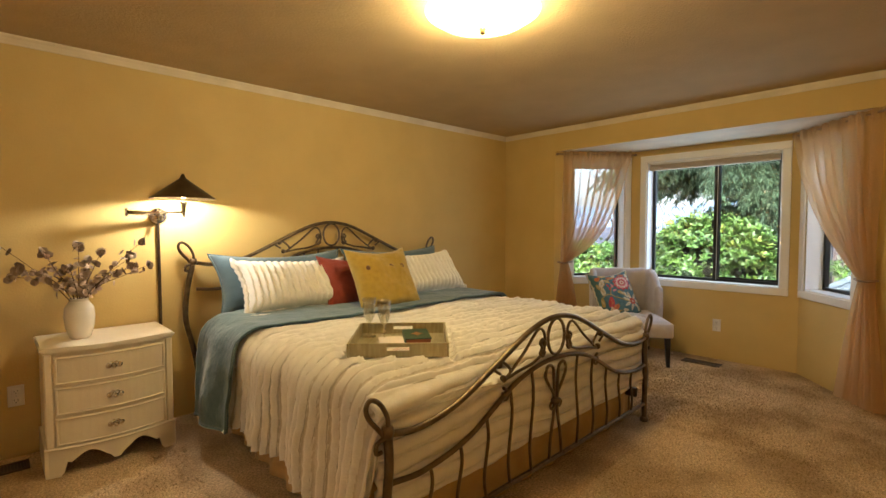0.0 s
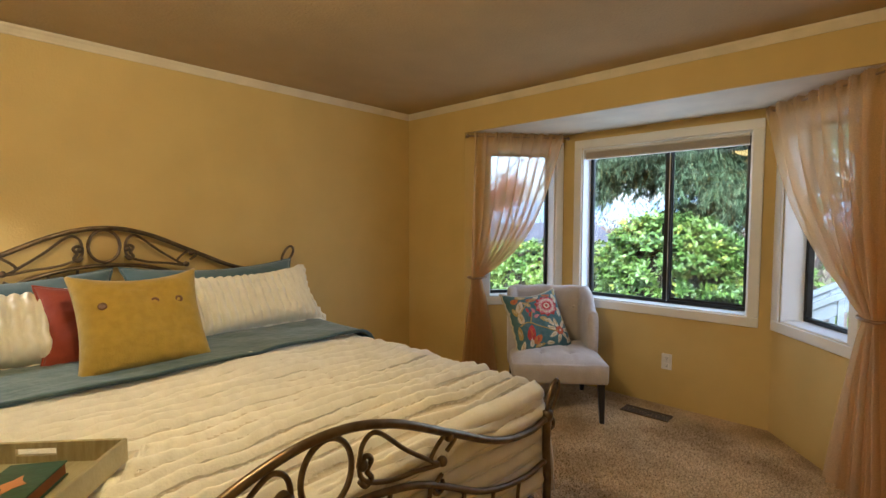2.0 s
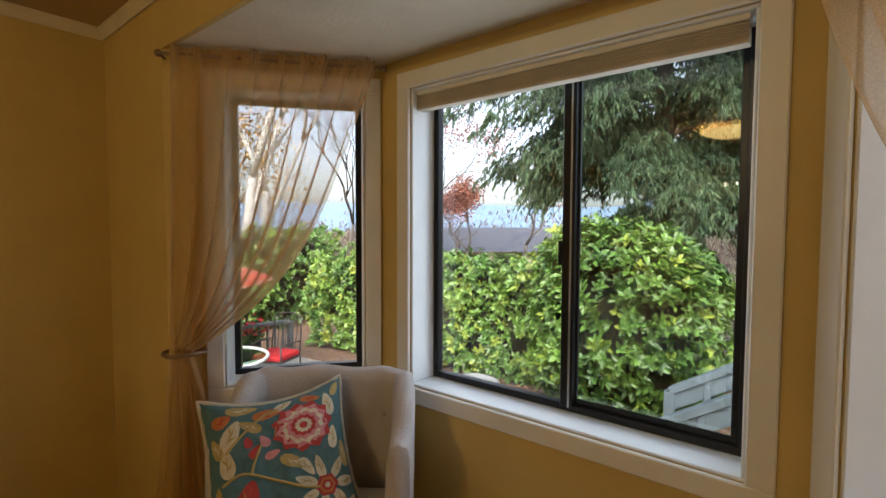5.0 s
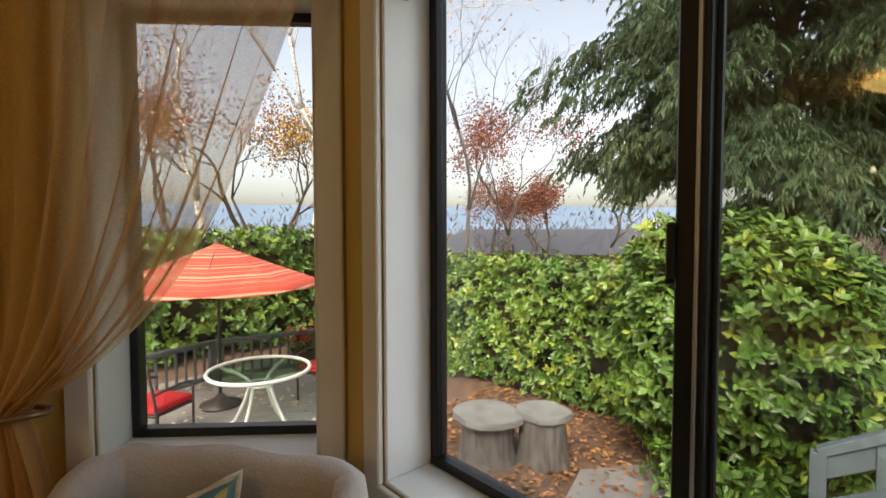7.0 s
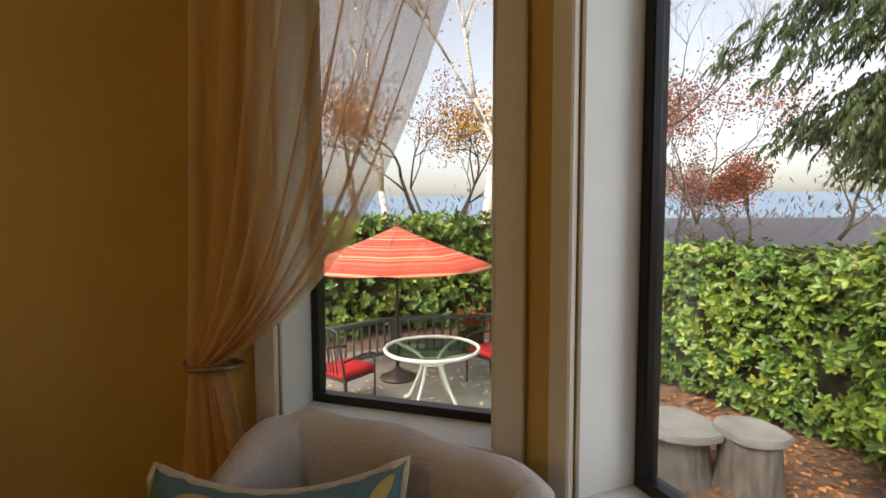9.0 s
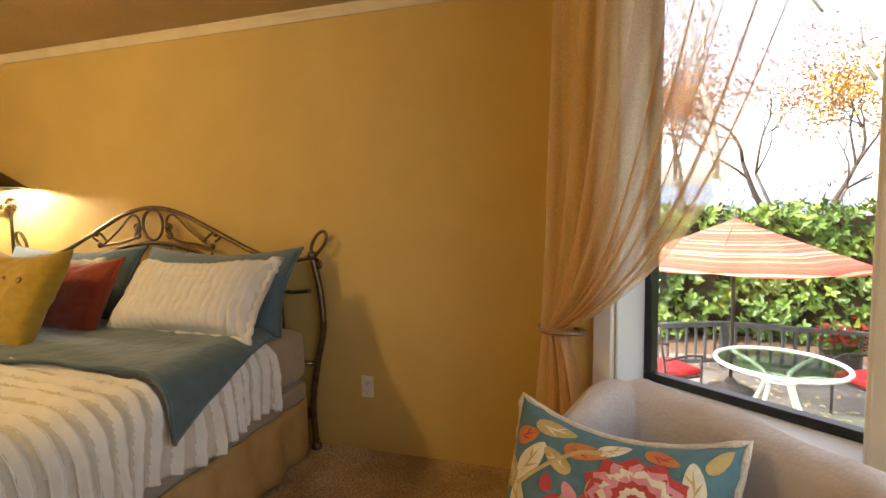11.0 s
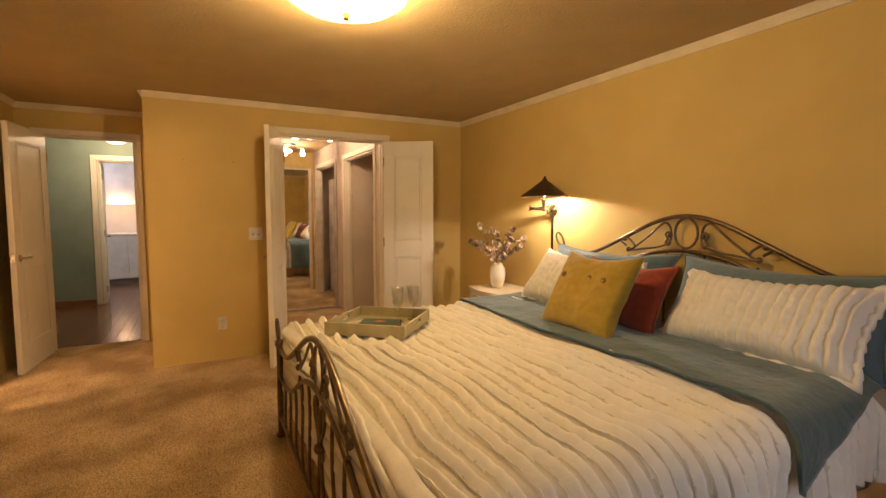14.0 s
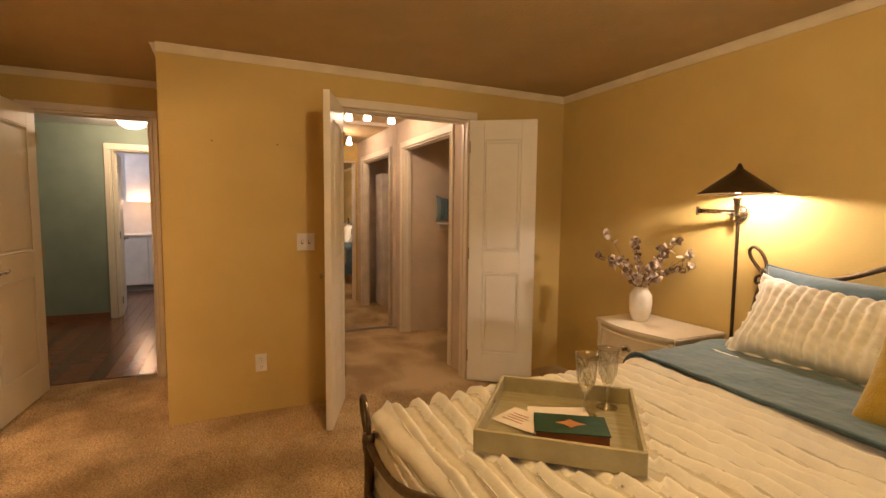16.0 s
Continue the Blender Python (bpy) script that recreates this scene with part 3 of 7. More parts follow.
CAB = mat("white_cabinet_paint", (0.72, 0.72, 0.72), 0.45, scale=5)
cb = thing("kitchen_counter", pose(-11.05, -3.75, -0.012), "white kitchen base cabinets under a pale worktop", "kitchen counter")
part("cabinet_body", mesh_box((0, 0, 0.49), (0.6, 1.9, 0.78), 0.004), CAB, cb)
part("plinth", mesh_box((-0.04, 0, 0.05), (0.55, 1.9, 0.10)), mat("grey_plinth", (0.25, 0.25, 0.25), 0.6), cb)
part("worktop", mesh_box((0.01, 0, 0.90), (0.63, 1.92, 0.035), 0.006), mat("pale_worktop", (0.6, 0.57, 0.52), 0.3, scale=30), cb)
for k in range(4):
    part("cabinet_door", mesh_box((0.309, -0.70 + k * 0.47, 0.49), (0.016, 0.45, 0.74), 0.004), CAB, cb)
cb = thing("kitchen_wall_cabinet", pose(-11.50, -3.45, 1.44), "white kitchen wall cabinet with an arched valance", "wall cabinet")
part("cabinet_body", mesh_box((0, -0.42, 0.40), (0.34, 0.5, 0.80), 0.004), CAB, cb)
bm = bmesh.new()
outline = [(0.35, 0.80), (-0.16, 0.80)] + [(-0.16 + 0.51 * k / 8, 0.40 + 0.22 * math.sin(math.pi * k / 16)) for k in range(9)]
fr = [bm.verts.new((0.15, y, z)) for y, z in outline]
bk = [bm.verts.new((0.17, y, z)) for y, z in outline]
bm.faces.new(fr)
bm.faces.new(bk[::-1])
for k in range(len(fr)):
    j = (k + 1) % len(fr)
    bm.faces.new((fr[k], fr[j], bk[j], bk[k]))
part("valance", bm, CAB, cb)

# ---- bathroom behind the camera, closed ----
bm = bmesh.new()
prism(bm, [(-6.1, YS - 1.5), (0.12, YS - 1.5), (0.12, YS - 1.6), (-6.1, YS - 1.6)], 0, H)
tagged(part("wall_back", bm, WHITE_WALL), "plain white wall beyond the opposite door", "wall", kind="structure")
for nm, x0 in (("wall_bath_west", -6.085), ("wall_bath_east", -3.1)):
    bm = bmesh.new()
    prism(bm, [(x0, YS - 1.5), (x0 + 0.1, YS - 1.5), (x0 + 0.1, YS - 0.12), (x0, YS - 0.12)], 0, H)
    tagged(part(nm, bm, WHITE_WALL), "plain white bathroom wall", "wall", kind="structure")
bm = bmesh.new()
prism(bm, [(-6.085, YS - 1.6), (-3.0, YS - 1.6), (-3.0, YS - 0.12), (-6.085, YS - 0.12)], H, H + 0.1)
tagged(part("ceiling_bath", bm, WHITE_WALL), "plain white bathroom ceiling", "ceiling", kind="structure")
bm = bmesh.new()
prism(bm, [(-6.085, YS - 1.6), (-3.0, YS - 1.6), (-3.0, YS - 0.12), (-6.085, YS - 0.12)], -0.1, -0.004)
tagged(part("floor_bath", bm, WHITE_WALL), "plain pale bathroom floor", "floor", kind="structure")

# ---- outlets, switches, floor vents ----
PLASTIC = mat("white_plastic", (0.78, 0.74, 0.66), 0.35, scale=10)
SLOT = mat("dark_slot", (0.05, 0.045, 0.04), 0.6)


def outlet(m, label):
    """Local x is across the plate, y out of the wall, z up; the plate's middle is the origin."""
    t = thing("wall_outlet", m, label, "outlet", "wall outlets")
    part("cover_plate", mesh_box((0, 0.004, 0), (0.070, 0.006, 0.115), 0.002), PLASTIC, t)
    for dz in (-0.026, 0.026):
        part("socket", mesh_box((0, 0.008, dz), (0.034, 0.004, 0.030), 0.0015), PLASTIC, t)
        for dx in (-0.007, 0.007):
            part("slot", mesh_box((dx, 0.0102, dz + 0.003), (0.0025, 0.001, 0.009)), SLOT, t)
        part("ground_hole", mesh_box((0, 0.0102, dz - 0.009), (0.005, 0.001, 0.005)), SLOT, t)
    part("screw", mesh_box((0, 0.0076, 0), (0.006, 0.001, 0.006)), STEEL, t)


outlet(pose(-1.0, 0, 0.345, 0, 0, 180), "white duplex outlet on the bed wall")
outlet(pose(-4.24, 0, 0.34, 0, 0, 180), "white duplex outlet beside the nightstand")
outlet(pose(0.66, -2.035, 0.325, 0, 0, 90), "white duplex outlet below the wide window")
outlet(pose(XW, -2.415, 0.33, 0, 0, -90), "white duplex outlet low on the yellow wall")
sw = thing("light_switch", pose(XW, -2.12, 1.12, 0, 0, -90), "white double toggle switch plate beside the dressing room door", "light switch")
part("cover_plate", mesh_box((0, 0.004, 0), (0.115, 0.006, 0.115), 0.002), PLASTIC, sw)
for dx in (-0.023, 0.023):
    part("toggle", mesh_box((dx, 0.012, 0.004), (0.009, 0.014, 0.020), 0.002), PLASTIC, sw)
    part("slot", mesh_box((dx, 0.0075, 0), (0.013, 0.001, 0.028)), SLOT, sw)
for ny, nz in ((-2.67, 1.75), (-2.29, 1.75)):
    nail = thing("nail", pose(XW + 0.001, ny, nz), "small dark nail in the yellow wall", "nail", "nails in the wall")
    part("nail_head", mesh_box((0.001, 0, 0), (0.004, 0.008, 0.008), 0.002), SLOT, nail)

VENTM = mat("brown_vent_metal", (0.10, 0.065, 0.04), 0.45, metal=0.5, scale=20)


def vent(m, label):
    t = thing("floor_vent", m, label, "floor vent", "floor vents")
    part("backing", mesh_box((0, 0, 0.003), (0.30, 0.11, 0.004)), SLOT, t)
    for c, s in (((0, -0.055, 0.006), (0.32, 0.016, 0.008)), ((0, 0.055, 0.006), (0.32, 0.016, 0.008)), ((-0.152, 0, 0.006), (0.016, 0.094, 0.008)), ((0.152, 0, 0.006), (0.016, 0.094, 0.008))):
        part("vent_rim", mesh_box(c, s, 0.002), VENTM, t)
    for k in range(22):
        part("slat", mesh_box((-0.138 + k * 0.01314, 0, 0.006), (0.004, 0.092, 0.006)), VENTM, t)


vent(pose(0.40, -1.99, 0.001, 0, 0, -90), "brown metal floor vent in the carpet under the bay")
vent(pose(-4.36, -0.16, 0.001, 0, 0, 0), "brown metal floor vent in the carpet by the nightstand")

# ---- ceiling light ----
SHADEGLOW = glow("lit_ceiling_glass", (1.0, 0.66, 0.22), 2.0)
cl = thing("ceiling_light", pose(-2.62, -1.967, H - 0.001), "lit alabaster glass bowl ceiling light with a bronze finial", "ceiling light")
bm = bmesh.new()
lathe(bm, [(0.012, -0.108), (0.07, -0.103), (0.15, -0.088), (0.215, -0.064), (0.258, -0.036), (0.268, -0.030), (0.260, -0.030), (0.20, -0.060), (0.12, -0.080), (0.012, -0.098)], 40)
bowl = part("glass_bowl", bm, SHADEGLOW, cl, "glowing alabaster glass bowl", True)
bowl.visible_shadow = False
bm = bmesh.new()
lathe(bm, [(0.006, -0.135), (0.014, -0.128), (0.010, -0.120), (0.018, -0.108)], 14)
part("finial", bm, BRASS, cl, "small bronze finial", True)
bm = bmesh.new()
lathe(bm, [(0.14, -0.028), (0.15, -0.020), (0.15, 0)], 32)
part("ceiling_plate", bm, BRASS, cl)

# ---- bed ----
XC = -2.31
IRON = mat("antiqued_bronze_iron", (0.20, 0.15, 0.095), 0.33, metal=0.9, color2=(0.13, 0.095, 0.06), scale=25, bump=0.08)
SHEETM = mat("taupe_cotton_sheet", (0.42, 0.36, 0.27), 0.9, color2=(0.38, 0.32, 0.24), scale=12, bump=0.25, bump_scale=35, sheen=0.2)
BLUE = mat("teal_blue_quilt", (0.090, 0.150, 0.165), 0.9, color2=(0.07, 0.125, 0.14), scale=14, bump=0.55, bump_scale=26, sheen=0.3)
CREAM = mat("cream_ruched_cotton", (0.83, 0.80, 0.72), 0.85, color2=(0.77, 0.74, 0.66), scale=16, bump=0.16, bump_scale=130, sheen=0.2)
# darker ecru that paints shade between the duvet's ribs
GAP_SHADE = mat("ecru_rib_gap_shade", (0.64, 0.585, 0.48), 0.95, color2=(0.59, 0.535, 0.43), scale=30, bump=0.2, bump_scale=150)
GOLD = mat("gold_bed_skirt", (0.50, 0.33, 0.13), 0.85, color2=(0.44, 0.28, 0.10), scale=10, bump=0.3, bump_scale=40)
bed = thing("bed", pose(XC, -1.1, 0), "king bed with scrolled bronze iron headboard and footboard", "bed")


def bed_end(y, dz, foot):
    """The scrolled iron end of the bed, in the bed's own axes."""
    def P(x, z):
        return (x, y, z + dz)

    def bar(name, pts, r, n=7, sides=8, close=False):
        bm = bmesh.new()
        tube(bm, spline(pts, n, close), r, sides, close)
        return part(name, bm, IRON, bed, "", True)
    top = [(1.02, 0.545), (0.90, 0.530), (0.70, 0.565), (0.45, 0.675), (0.20, 0.785), (0, 0.820)]
    low = [(1.02, 0.370), (0.86, 0.362), (0.62, 0.415), (0.30, 0.570), (0, 0.617)]
    for row, r, nm in ((top, 0.013, "top_rail"), (low, 0.011, "middle_rail")):
        bar(nm, [P(-x, z) for x, z in row[:-1]] + [P(x, z) for x, z in row[::-1]], r, 8, 10)

    def zlow(x):
        x = abs(x)
        for (a, za), (b, zb) in zip(low, low[1:]):
            if b <= x <= a:
                return za + (zb - za) * (a - x) / (a - b)
        return 0.37
    ring = [P(0.072 * math.cos(k * math.tau / 12), 0.722 + 0.088 * math.sin(k * math.tau / 12)) for k in range(12)]
    bar("ring", ring, 0.008, 3, 8, True)
    for s in (-1, 1):
        bar("scroll", [P(s * x, z) for x, z in ((0.43, 0.625), (0.47, 0.655), (0.44, 0.685), (0.385, 0.655), (0.36, 0.62), (0.40, 0.595), (0.30, 0.612), (0.19, 0.628), (0.105, 0.668), (0.10, 0.74), (0.125, 0.775), (0.165, 0.77), (0.26, 0.69), (0.36, 0.620))], 0.007, 5)
        bar("scroll", [P(s * x, z) for x, z in ((0.095, 0.70), (0.115, 0.725), (0.135, 0.71), (0.12, 0.685), (0.135, 0.66), (0.115, 0.645), (0.097, 0.665))], 0.008, 4)
        bar("scroll", [P(s * x, z) for x, z in ((0.41, 0.56), (0.385, 0.545), (0.37, 0.525), (0.39, 0.505), (0.415, 0.515), (0.41, 0.54))], 0.007, 4)
        for c in ((0.105, 0.705), (0.41, 0.600), (0.44, 0.668)):
            bm = bmesh.new()
            bmesh.ops.create_uvsphere(bm, u_segments=10, v_segments=6, radius=0.017, matrix=pose(s * c[0], y, c[1] + dz))
            part("rosette", bm, IRON, bed, "", True)
        # posts with an open loop on top
        px = s * 1.035
        if foot:
            ctrl = [(px, y, 0.0), (px, y, 0.14), (px + s * 0.006, y, 0.30), (px - s * 0.006, y, 0.43), (px, y, 0.56)]
        else:
            ctrl = [(px - s * 0.005, y, 0.0), (px - s * 0.02, y, 0.22), (px + s * 0.012, y, 0.45), (px + s * 0.055, y, 0.66), (px + s * 0.040, y, 0.86), (px, y, 1.03)]
        bm = bmesh.new()
        tube(bm, spline(ctrl, 6), 0.017, 10)
        part("post", bm, IRON, bed, "", True)
        b0 = Vector(P(px, 0.555))
        bar("loop_finial", [b0, b0 + Vector((s * 0.000, 0, 0.05)), b0 + Vector((s * 0.030, 0, 0.105)), b0 + Vector((s * 0.068, 0, 0.128)), b0 + Vector((s * 0.088, 0, 0.105)), b0 + Vector((s * 0.076, 0, 0.065)), b0 + Vector((s * 0.035, 0, 0.015)), b0 + Vector((s * 0.012, 0, -0.015))], 0.009, 5)
        bar("post_scroll", [b0 + Vector((s * 0.012, 0, -0.015)), b0 + Vector((s * 0.045, 0, -0.030)), b0 + Vector((s * 0.048, 0, -0.060)), b0 + Vector((s * 0.025, 0, -0.062))], 0.008, 4)
        bm = bmesh.new()
        lathe(bm, [(0.020, -0.02), (0.024, 0), (0.020, 0.02)], 12, b0)
        part("collar", bm, IRON, bed, "", True)
        bm = bmesh.new()
        lathe(bm, [(0.026, 0.0), (0.028, 0.012), (0.020, 0.030)], 12, (px if foot else px - s * 0.005, y, 0))
        part("foot_cap", bm, IRON, bed, "", True)
        if foot:
            for k, x in enumerate((0.20, 0.36, 0.52, 0.68, 0.84)):
                zt = zlow(x)
                w = 0.013
                bar("baluster", [P(s * (x + w * math.sin(q * math.tau)), 0.115 + (zt - 0.115) * q) for q in (0, 0.15, 0.3, 0.5, 0.7, 0.85, 1)], 0.007, 3)
            bar("tulip_bar", [P(s * x, z) for x, z in ((0.055, 0.115), (0.042, 0.22), (0.016, 0.34), (0.012, 0.40), (0.020, 0.44), (0.060, 0.49), (0.088, 0.54), (0.070, 0.585), (0.030, 0.575), (0.018, 0.53), (0.012, 0.43))], 0.0075, 5)
            bar("tulip_scroll", [P(s * x, z) for x, z in ((0.010, 0.375), (0.036, 0.365), (0.048, 0.385), (0.036, 0.400))], 0.006, 4)
    if foot:
        bar("bottom_rail", [P(-1.02, 0.115), P(0, 0.115), P(1.02, 0.115)], 0.011, 4)
        bm = bmesh.new()
        lathe(bm, [(0.020, 0.385), (0.026, 0.40), (0.020, 0.415)], 10, (0, y, 0))
        part("collar", bm, IRON, bed, "", True)
    else:
        for x in (0.12, 0.24, 0.36, 0.52, 0.68, 0.84):
            for s in (-1, 1):
                bar("baluster", [P(s * x, 0.0), P(s * (x + 0.012), 0.15), P(s * x, zlow(x))], 0.007, 3)
        bar("bottom_rail", [P(-1.02, -0.02), P(0, -0.02), P(1.02, -0.02)], 0.011, 4)


bed_end(1.1 - 0.055, 0.48, False)
bed_end(-2.18 + 1.1, 0.0, True)
part("box_spring", mesh_box((0.03, 0.03, 0.27), (1.93, 2.0, 0.22), 0.03, None, 2), SHEETM, bed)
part("mattress", mesh_box((0.03, 0.03, 0.52), (1.95, 2.02, 0.28), 0.07, None, 3), SHEETM, bed, "mattress in a taupe fitted sheet", True)
for s in (-1, 1):
    part("side_rail", mesh_box((s * 0.955 + 0.03, 0.0, 0.19), (0.025, 2.1, 0.06), 0.004), IRON, bed)


def skirt(name, fn, n, z0, z1):
    bm = bmesh.new()
    sheet(bm, lambda u, v: fn(u, v, z0 + (z1 - z0) * v), n, 6)
    sk = part(name, bm, GOLD, bed, "gathered gold fabric bed skirt", True)
    sol = sk.modifiers.new("thickness", "SOLIDIFY")
    sol.thickness = 0.004


for s in (-1, 1):
    skirt("bed_skirt", lambda u, v, z, s=s: (0.03 * 1 + s * (0.985 + 0.016 * math.sin(u * 60 + s) * (1 - v * 0.6) + 0.05 * (1 - v) ** 2 * (0.6 + 0.4 * math.sin(u * 9 + 2 * s))), -0.98 + u * 1.98, z), 160, 0.012, 0.30)
skirt("bed_skirt", lambda u, v, z: (-0.96 + u * 1.98, -0.985 - 0.014 * math.sin(u * 62) * (1 - v * 0.6), z), 160, 0.012, 0.30)


def drape(x, w, h, r):
    """Across the bed: from the distance x along the cloth, counted from the middle, to a side offset and a height."""
    s, d = (1 if x >= 0 else -1), abs(x)
    arc = r * math.pi / 2
    if d < w - r:
        return s * d, h, (0.0, 1.0)
    if d < w - r + arc:
        a = (d - (w - r)) / r
        return s * (w - r + r * math.sin(a)), h - r + r * math.cos(a), (s * math.sin(a), math.cos(a))
    t = d - (w - r + arc)
    return s * (w + 0.05 * t), h - r - t, (float(s), 0.0)


duvet = thing("duvet", pose(XC, -1.28, 0.3), "cream ruched duvet with ribbed rows spread over the bed", "duvet")


def ribs(y, x):
    ph = y / 0.066 + 0.18 * noise.noise((x * 1.5, y * 2.2, 3.0)) * 4 + 0.12 * noise.noise((x * 7, y * 5, 6.0))
    k = math.floor(ph)
    f = ph - k
    a = 0.85 + 0.35 * noise.noise((k * 3.1, x * 2.5, 0.5))
    w = 0.31 + 0.02 * noise.noise((x * 5, k * 5.1, 4.0))
    ridge = math.cos(min(1.0, abs(f - 0.5) / w) * math.pi / 2) ** 1.3
    return ridge * a * (1 + 0.16 * noise.noise((x * 24, k * 7.3, 2.0)))


def duvet_xy(u, v):
    y = -0.41 - 1.755 * v
    left, right = 1.50 + 0.05 * noise.noise((y * 3, 1, 1)), 1.315 + 0.03 * noise.noise((y * 4, 5, 1)) + 0.10 * max(0, v - 0.25)
    return -left + (left + right) * u, y


def duvet_at(u, v):
    x, y = duvet_xy(u, v)
    fall = max(0.0, (v - 0.93) / 0.07)
    ox, oz, (nx, nz) = drape(x, 1.055, 0.690, 0.13)
    puff = 0.018 * noise.noise((x * 1.7, y * 1.7, 7)) + 0.010 * noise.noise((x * 5, y * 5, 2))
    low = 0.0
    if abs(x) > 1.0:
        low = 0.030 * math.sin(y * 14 + 1.5 * noise.noise((y * 2, x, 4))) * min(1, (abs(x) - 1.0) / 0.3) + 0.03 * min(1, (abs(x) - 1.0) / 0.4) * max(0, v - 0.5) * 2
    press = 1.0
    tx, ty = x + XC + 2.915, y + 1.715
    if max(abs(tx * 0.745 - ty * 0.667), abs(tx * 0.667 + ty * 0.745)) < 0.25:
        press = 0.35
    d = press * (0.040 * ribs(y, x) + puff) + low - 0.008
    fine = 0.004 * noise.noise((x * 26, y * 26, 9)) + 0.003 * noise.noise((x * 60, y * 20, 11))
    d += fine
    px, pz, py = ox + nx * d, oz + nz * d, y
    if fall > 0:
        pz -= 0.10 * fall ** 2
        px *= 1 + 0.015 * fall
        py += 0.0
    head = max(0.0, 1 - v / 0.05)
    pz -= 0.03 * head ** 2
    return (px, py + 1.28, max(0.02, pz) - 0.3)


bm = bmesh.new()
sheet(bm, duvet_at, 280, 560)
# flat gaps between the gathered ribs are ecru: shade put into the colour
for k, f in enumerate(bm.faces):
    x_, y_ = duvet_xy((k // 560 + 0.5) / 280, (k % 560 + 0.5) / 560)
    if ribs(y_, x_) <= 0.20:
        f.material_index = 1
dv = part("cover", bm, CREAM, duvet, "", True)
dv.data.materials.append(GAP_SHADE)
sol = dv.modifiers.new("thickness", "SOLIDIFY")
sol.thickness, sol.offset = 0.03, -1
# the foot end tucked behind the footboard


def foot_at(u, v):
    x = -1.06 + 2.12 * u
    z = 0.66 - 0.42 * v
    return (x, -2.135 + 1.28 - 0.022 * ribs(z * 1.0, x) - 0.015 * noise.noise((x * 3, z * 3, 5)) + 0.10 * max(0, 1 - v / 0.2) ** 2 * 0.4, z - 0.3)


bm = bmesh.new()
sheet(bm, foot_at, 140, 60)
ft = part("foot_flap", bm, CREAM, duvet, "", True)
sol = ft.modifiers.new("thickness", "SOLIDIFY")
sol.thickness, sol.offset = 0.02, 1

quilt = thing("quilt", pose(XC, -0.72, 0.3), "teal blue quilt laid across the head of the bed", "quilt")


def quilt_at(u, v):
    y = -0.42 - 0.60 * v
    right = 1.06 + 0.22 * v ** 1.5
    left = 1.62 - 0.04 * v
    x = -left + (left + right) * u
    if x < -0.9:
        y += 0.02 * math.sin(x * 9)
    y += 0.09 * max(0.0, (-x - 0.55)) * v - 0.05 * v * max(0.0, 1 - (x / 0.6) ** 2) * 0.6
    ox, oz, (nx, nz) = drape(x, 1.100, 0.733, 0.14)
    d = 0.012 * noise.noise((x * 3, y * 3, 1)) + 0.006 * noise.noise((x * 9, y * 9, 3)) + 0.0025 * noise.noise((x * 40, y * 40, 6))
    if x < -1.05:
        d += 0.022 * math.sin(y * 16) * min(1, (-x - 1.05) / 0.3) + 0.05 * min(1, (-x - 1.05) / 0.4)
    return (ox + nx * d, y + 0.72, oz + nz * d - 0.3)


bm = bmesh.new()
sheet(bm, quilt_at, 170, 60)
ql = part("cover", bm, BLUE, quilt, "", True)
sol = ql.modifiers.new("thickness", "SOLIDIFY")
sol.thickness, sol.offset = 0.014, -1


bm = bmesh.new()
tube(bm, [quilt_at(k / 80, 1.0) for k in range(81)], 0.006, 6)
part("hem", bm, BLUE, quilt, "stitched quilt hem", True)
bm = bmesh.new()
tube(bm, [quilt_at(0.0, k / 30) for k in range(31)], 0.006, 6)
part("hem", bm, BLUE, quilt, "stitched quilt hem", True)


def pillow_mesh(w, h, t, rib=0.0, nrib=0, frill=0.0, seed=0, sag=0.03, n=44):
    """A plump cushion standing in its x-z plane, its middle at the origin."""
    bm = bmesh.new()
    rows = {}
    for side in (-1, 1):
        def fn(u, v, side=side):
            a, b = u * 2 - 1, v * 2 - 1
            ex = 1 - 0.10 * (1 - a * a) * abs(b) ** 3 * (1 if sag else 0)
            ez = 1 - 0.10 * (1 - b * b) * abs(a) ** 3
            prof = max(0.0, (1 - a ** 4) * (1 - b ** 4)) ** 0.55
            x = a * w / 2 * ez
            z = b * h / 2 * ex - sag * (1 - a * a) * max(0, b)
            y = side * (t / 2 * prof + (0.012 * noise.noise((a * 2.2 + seed, b * 2.2, side * 3)) + 0.005 * noise.noise((a * 7 + seed, b * 7, side))) * prof)
            if rib and prof > 0:
                y += side * rib * (abs(math.sin(math.pi * nrib * (a + 0.02 * noise.noise((a * 3, b * 4, seed))))) ** 0.7) * min(1, prof * 2)
            return (x, y, z)
        sheet(bm, fn, n, n)
    bmesh.ops.remove_doubles(bm, verts=bm.verts, dist=0.0004)
    return bm


def edge_cord(w, h, r, sag, frill=0.0, seed=1):
    pts = []
    n = 22
    for k in range(4 * n):
        q, f = divmod(k, n)
        f = f / n * 2 - 1
        a, b = ((f, -1), (1, f), (-f, 1), (-1, -f))[q]
        ex = 1 - 0.10 * (1 - a * a) * abs(b) ** 3 * (1 if sag else 0)
        ez = 1 - 0.10 * (1 - b * b) * abs(a) ** 3
        pts.append((a * w / 2 * ez, frill * math.sin(k * 2.3 + seed), b * h / 2 * ex - sag * (1 - a * a) * max(0, b)))
    bm = bmesh.new()
    tube(bm, pts, r, 6, True)
    return bm


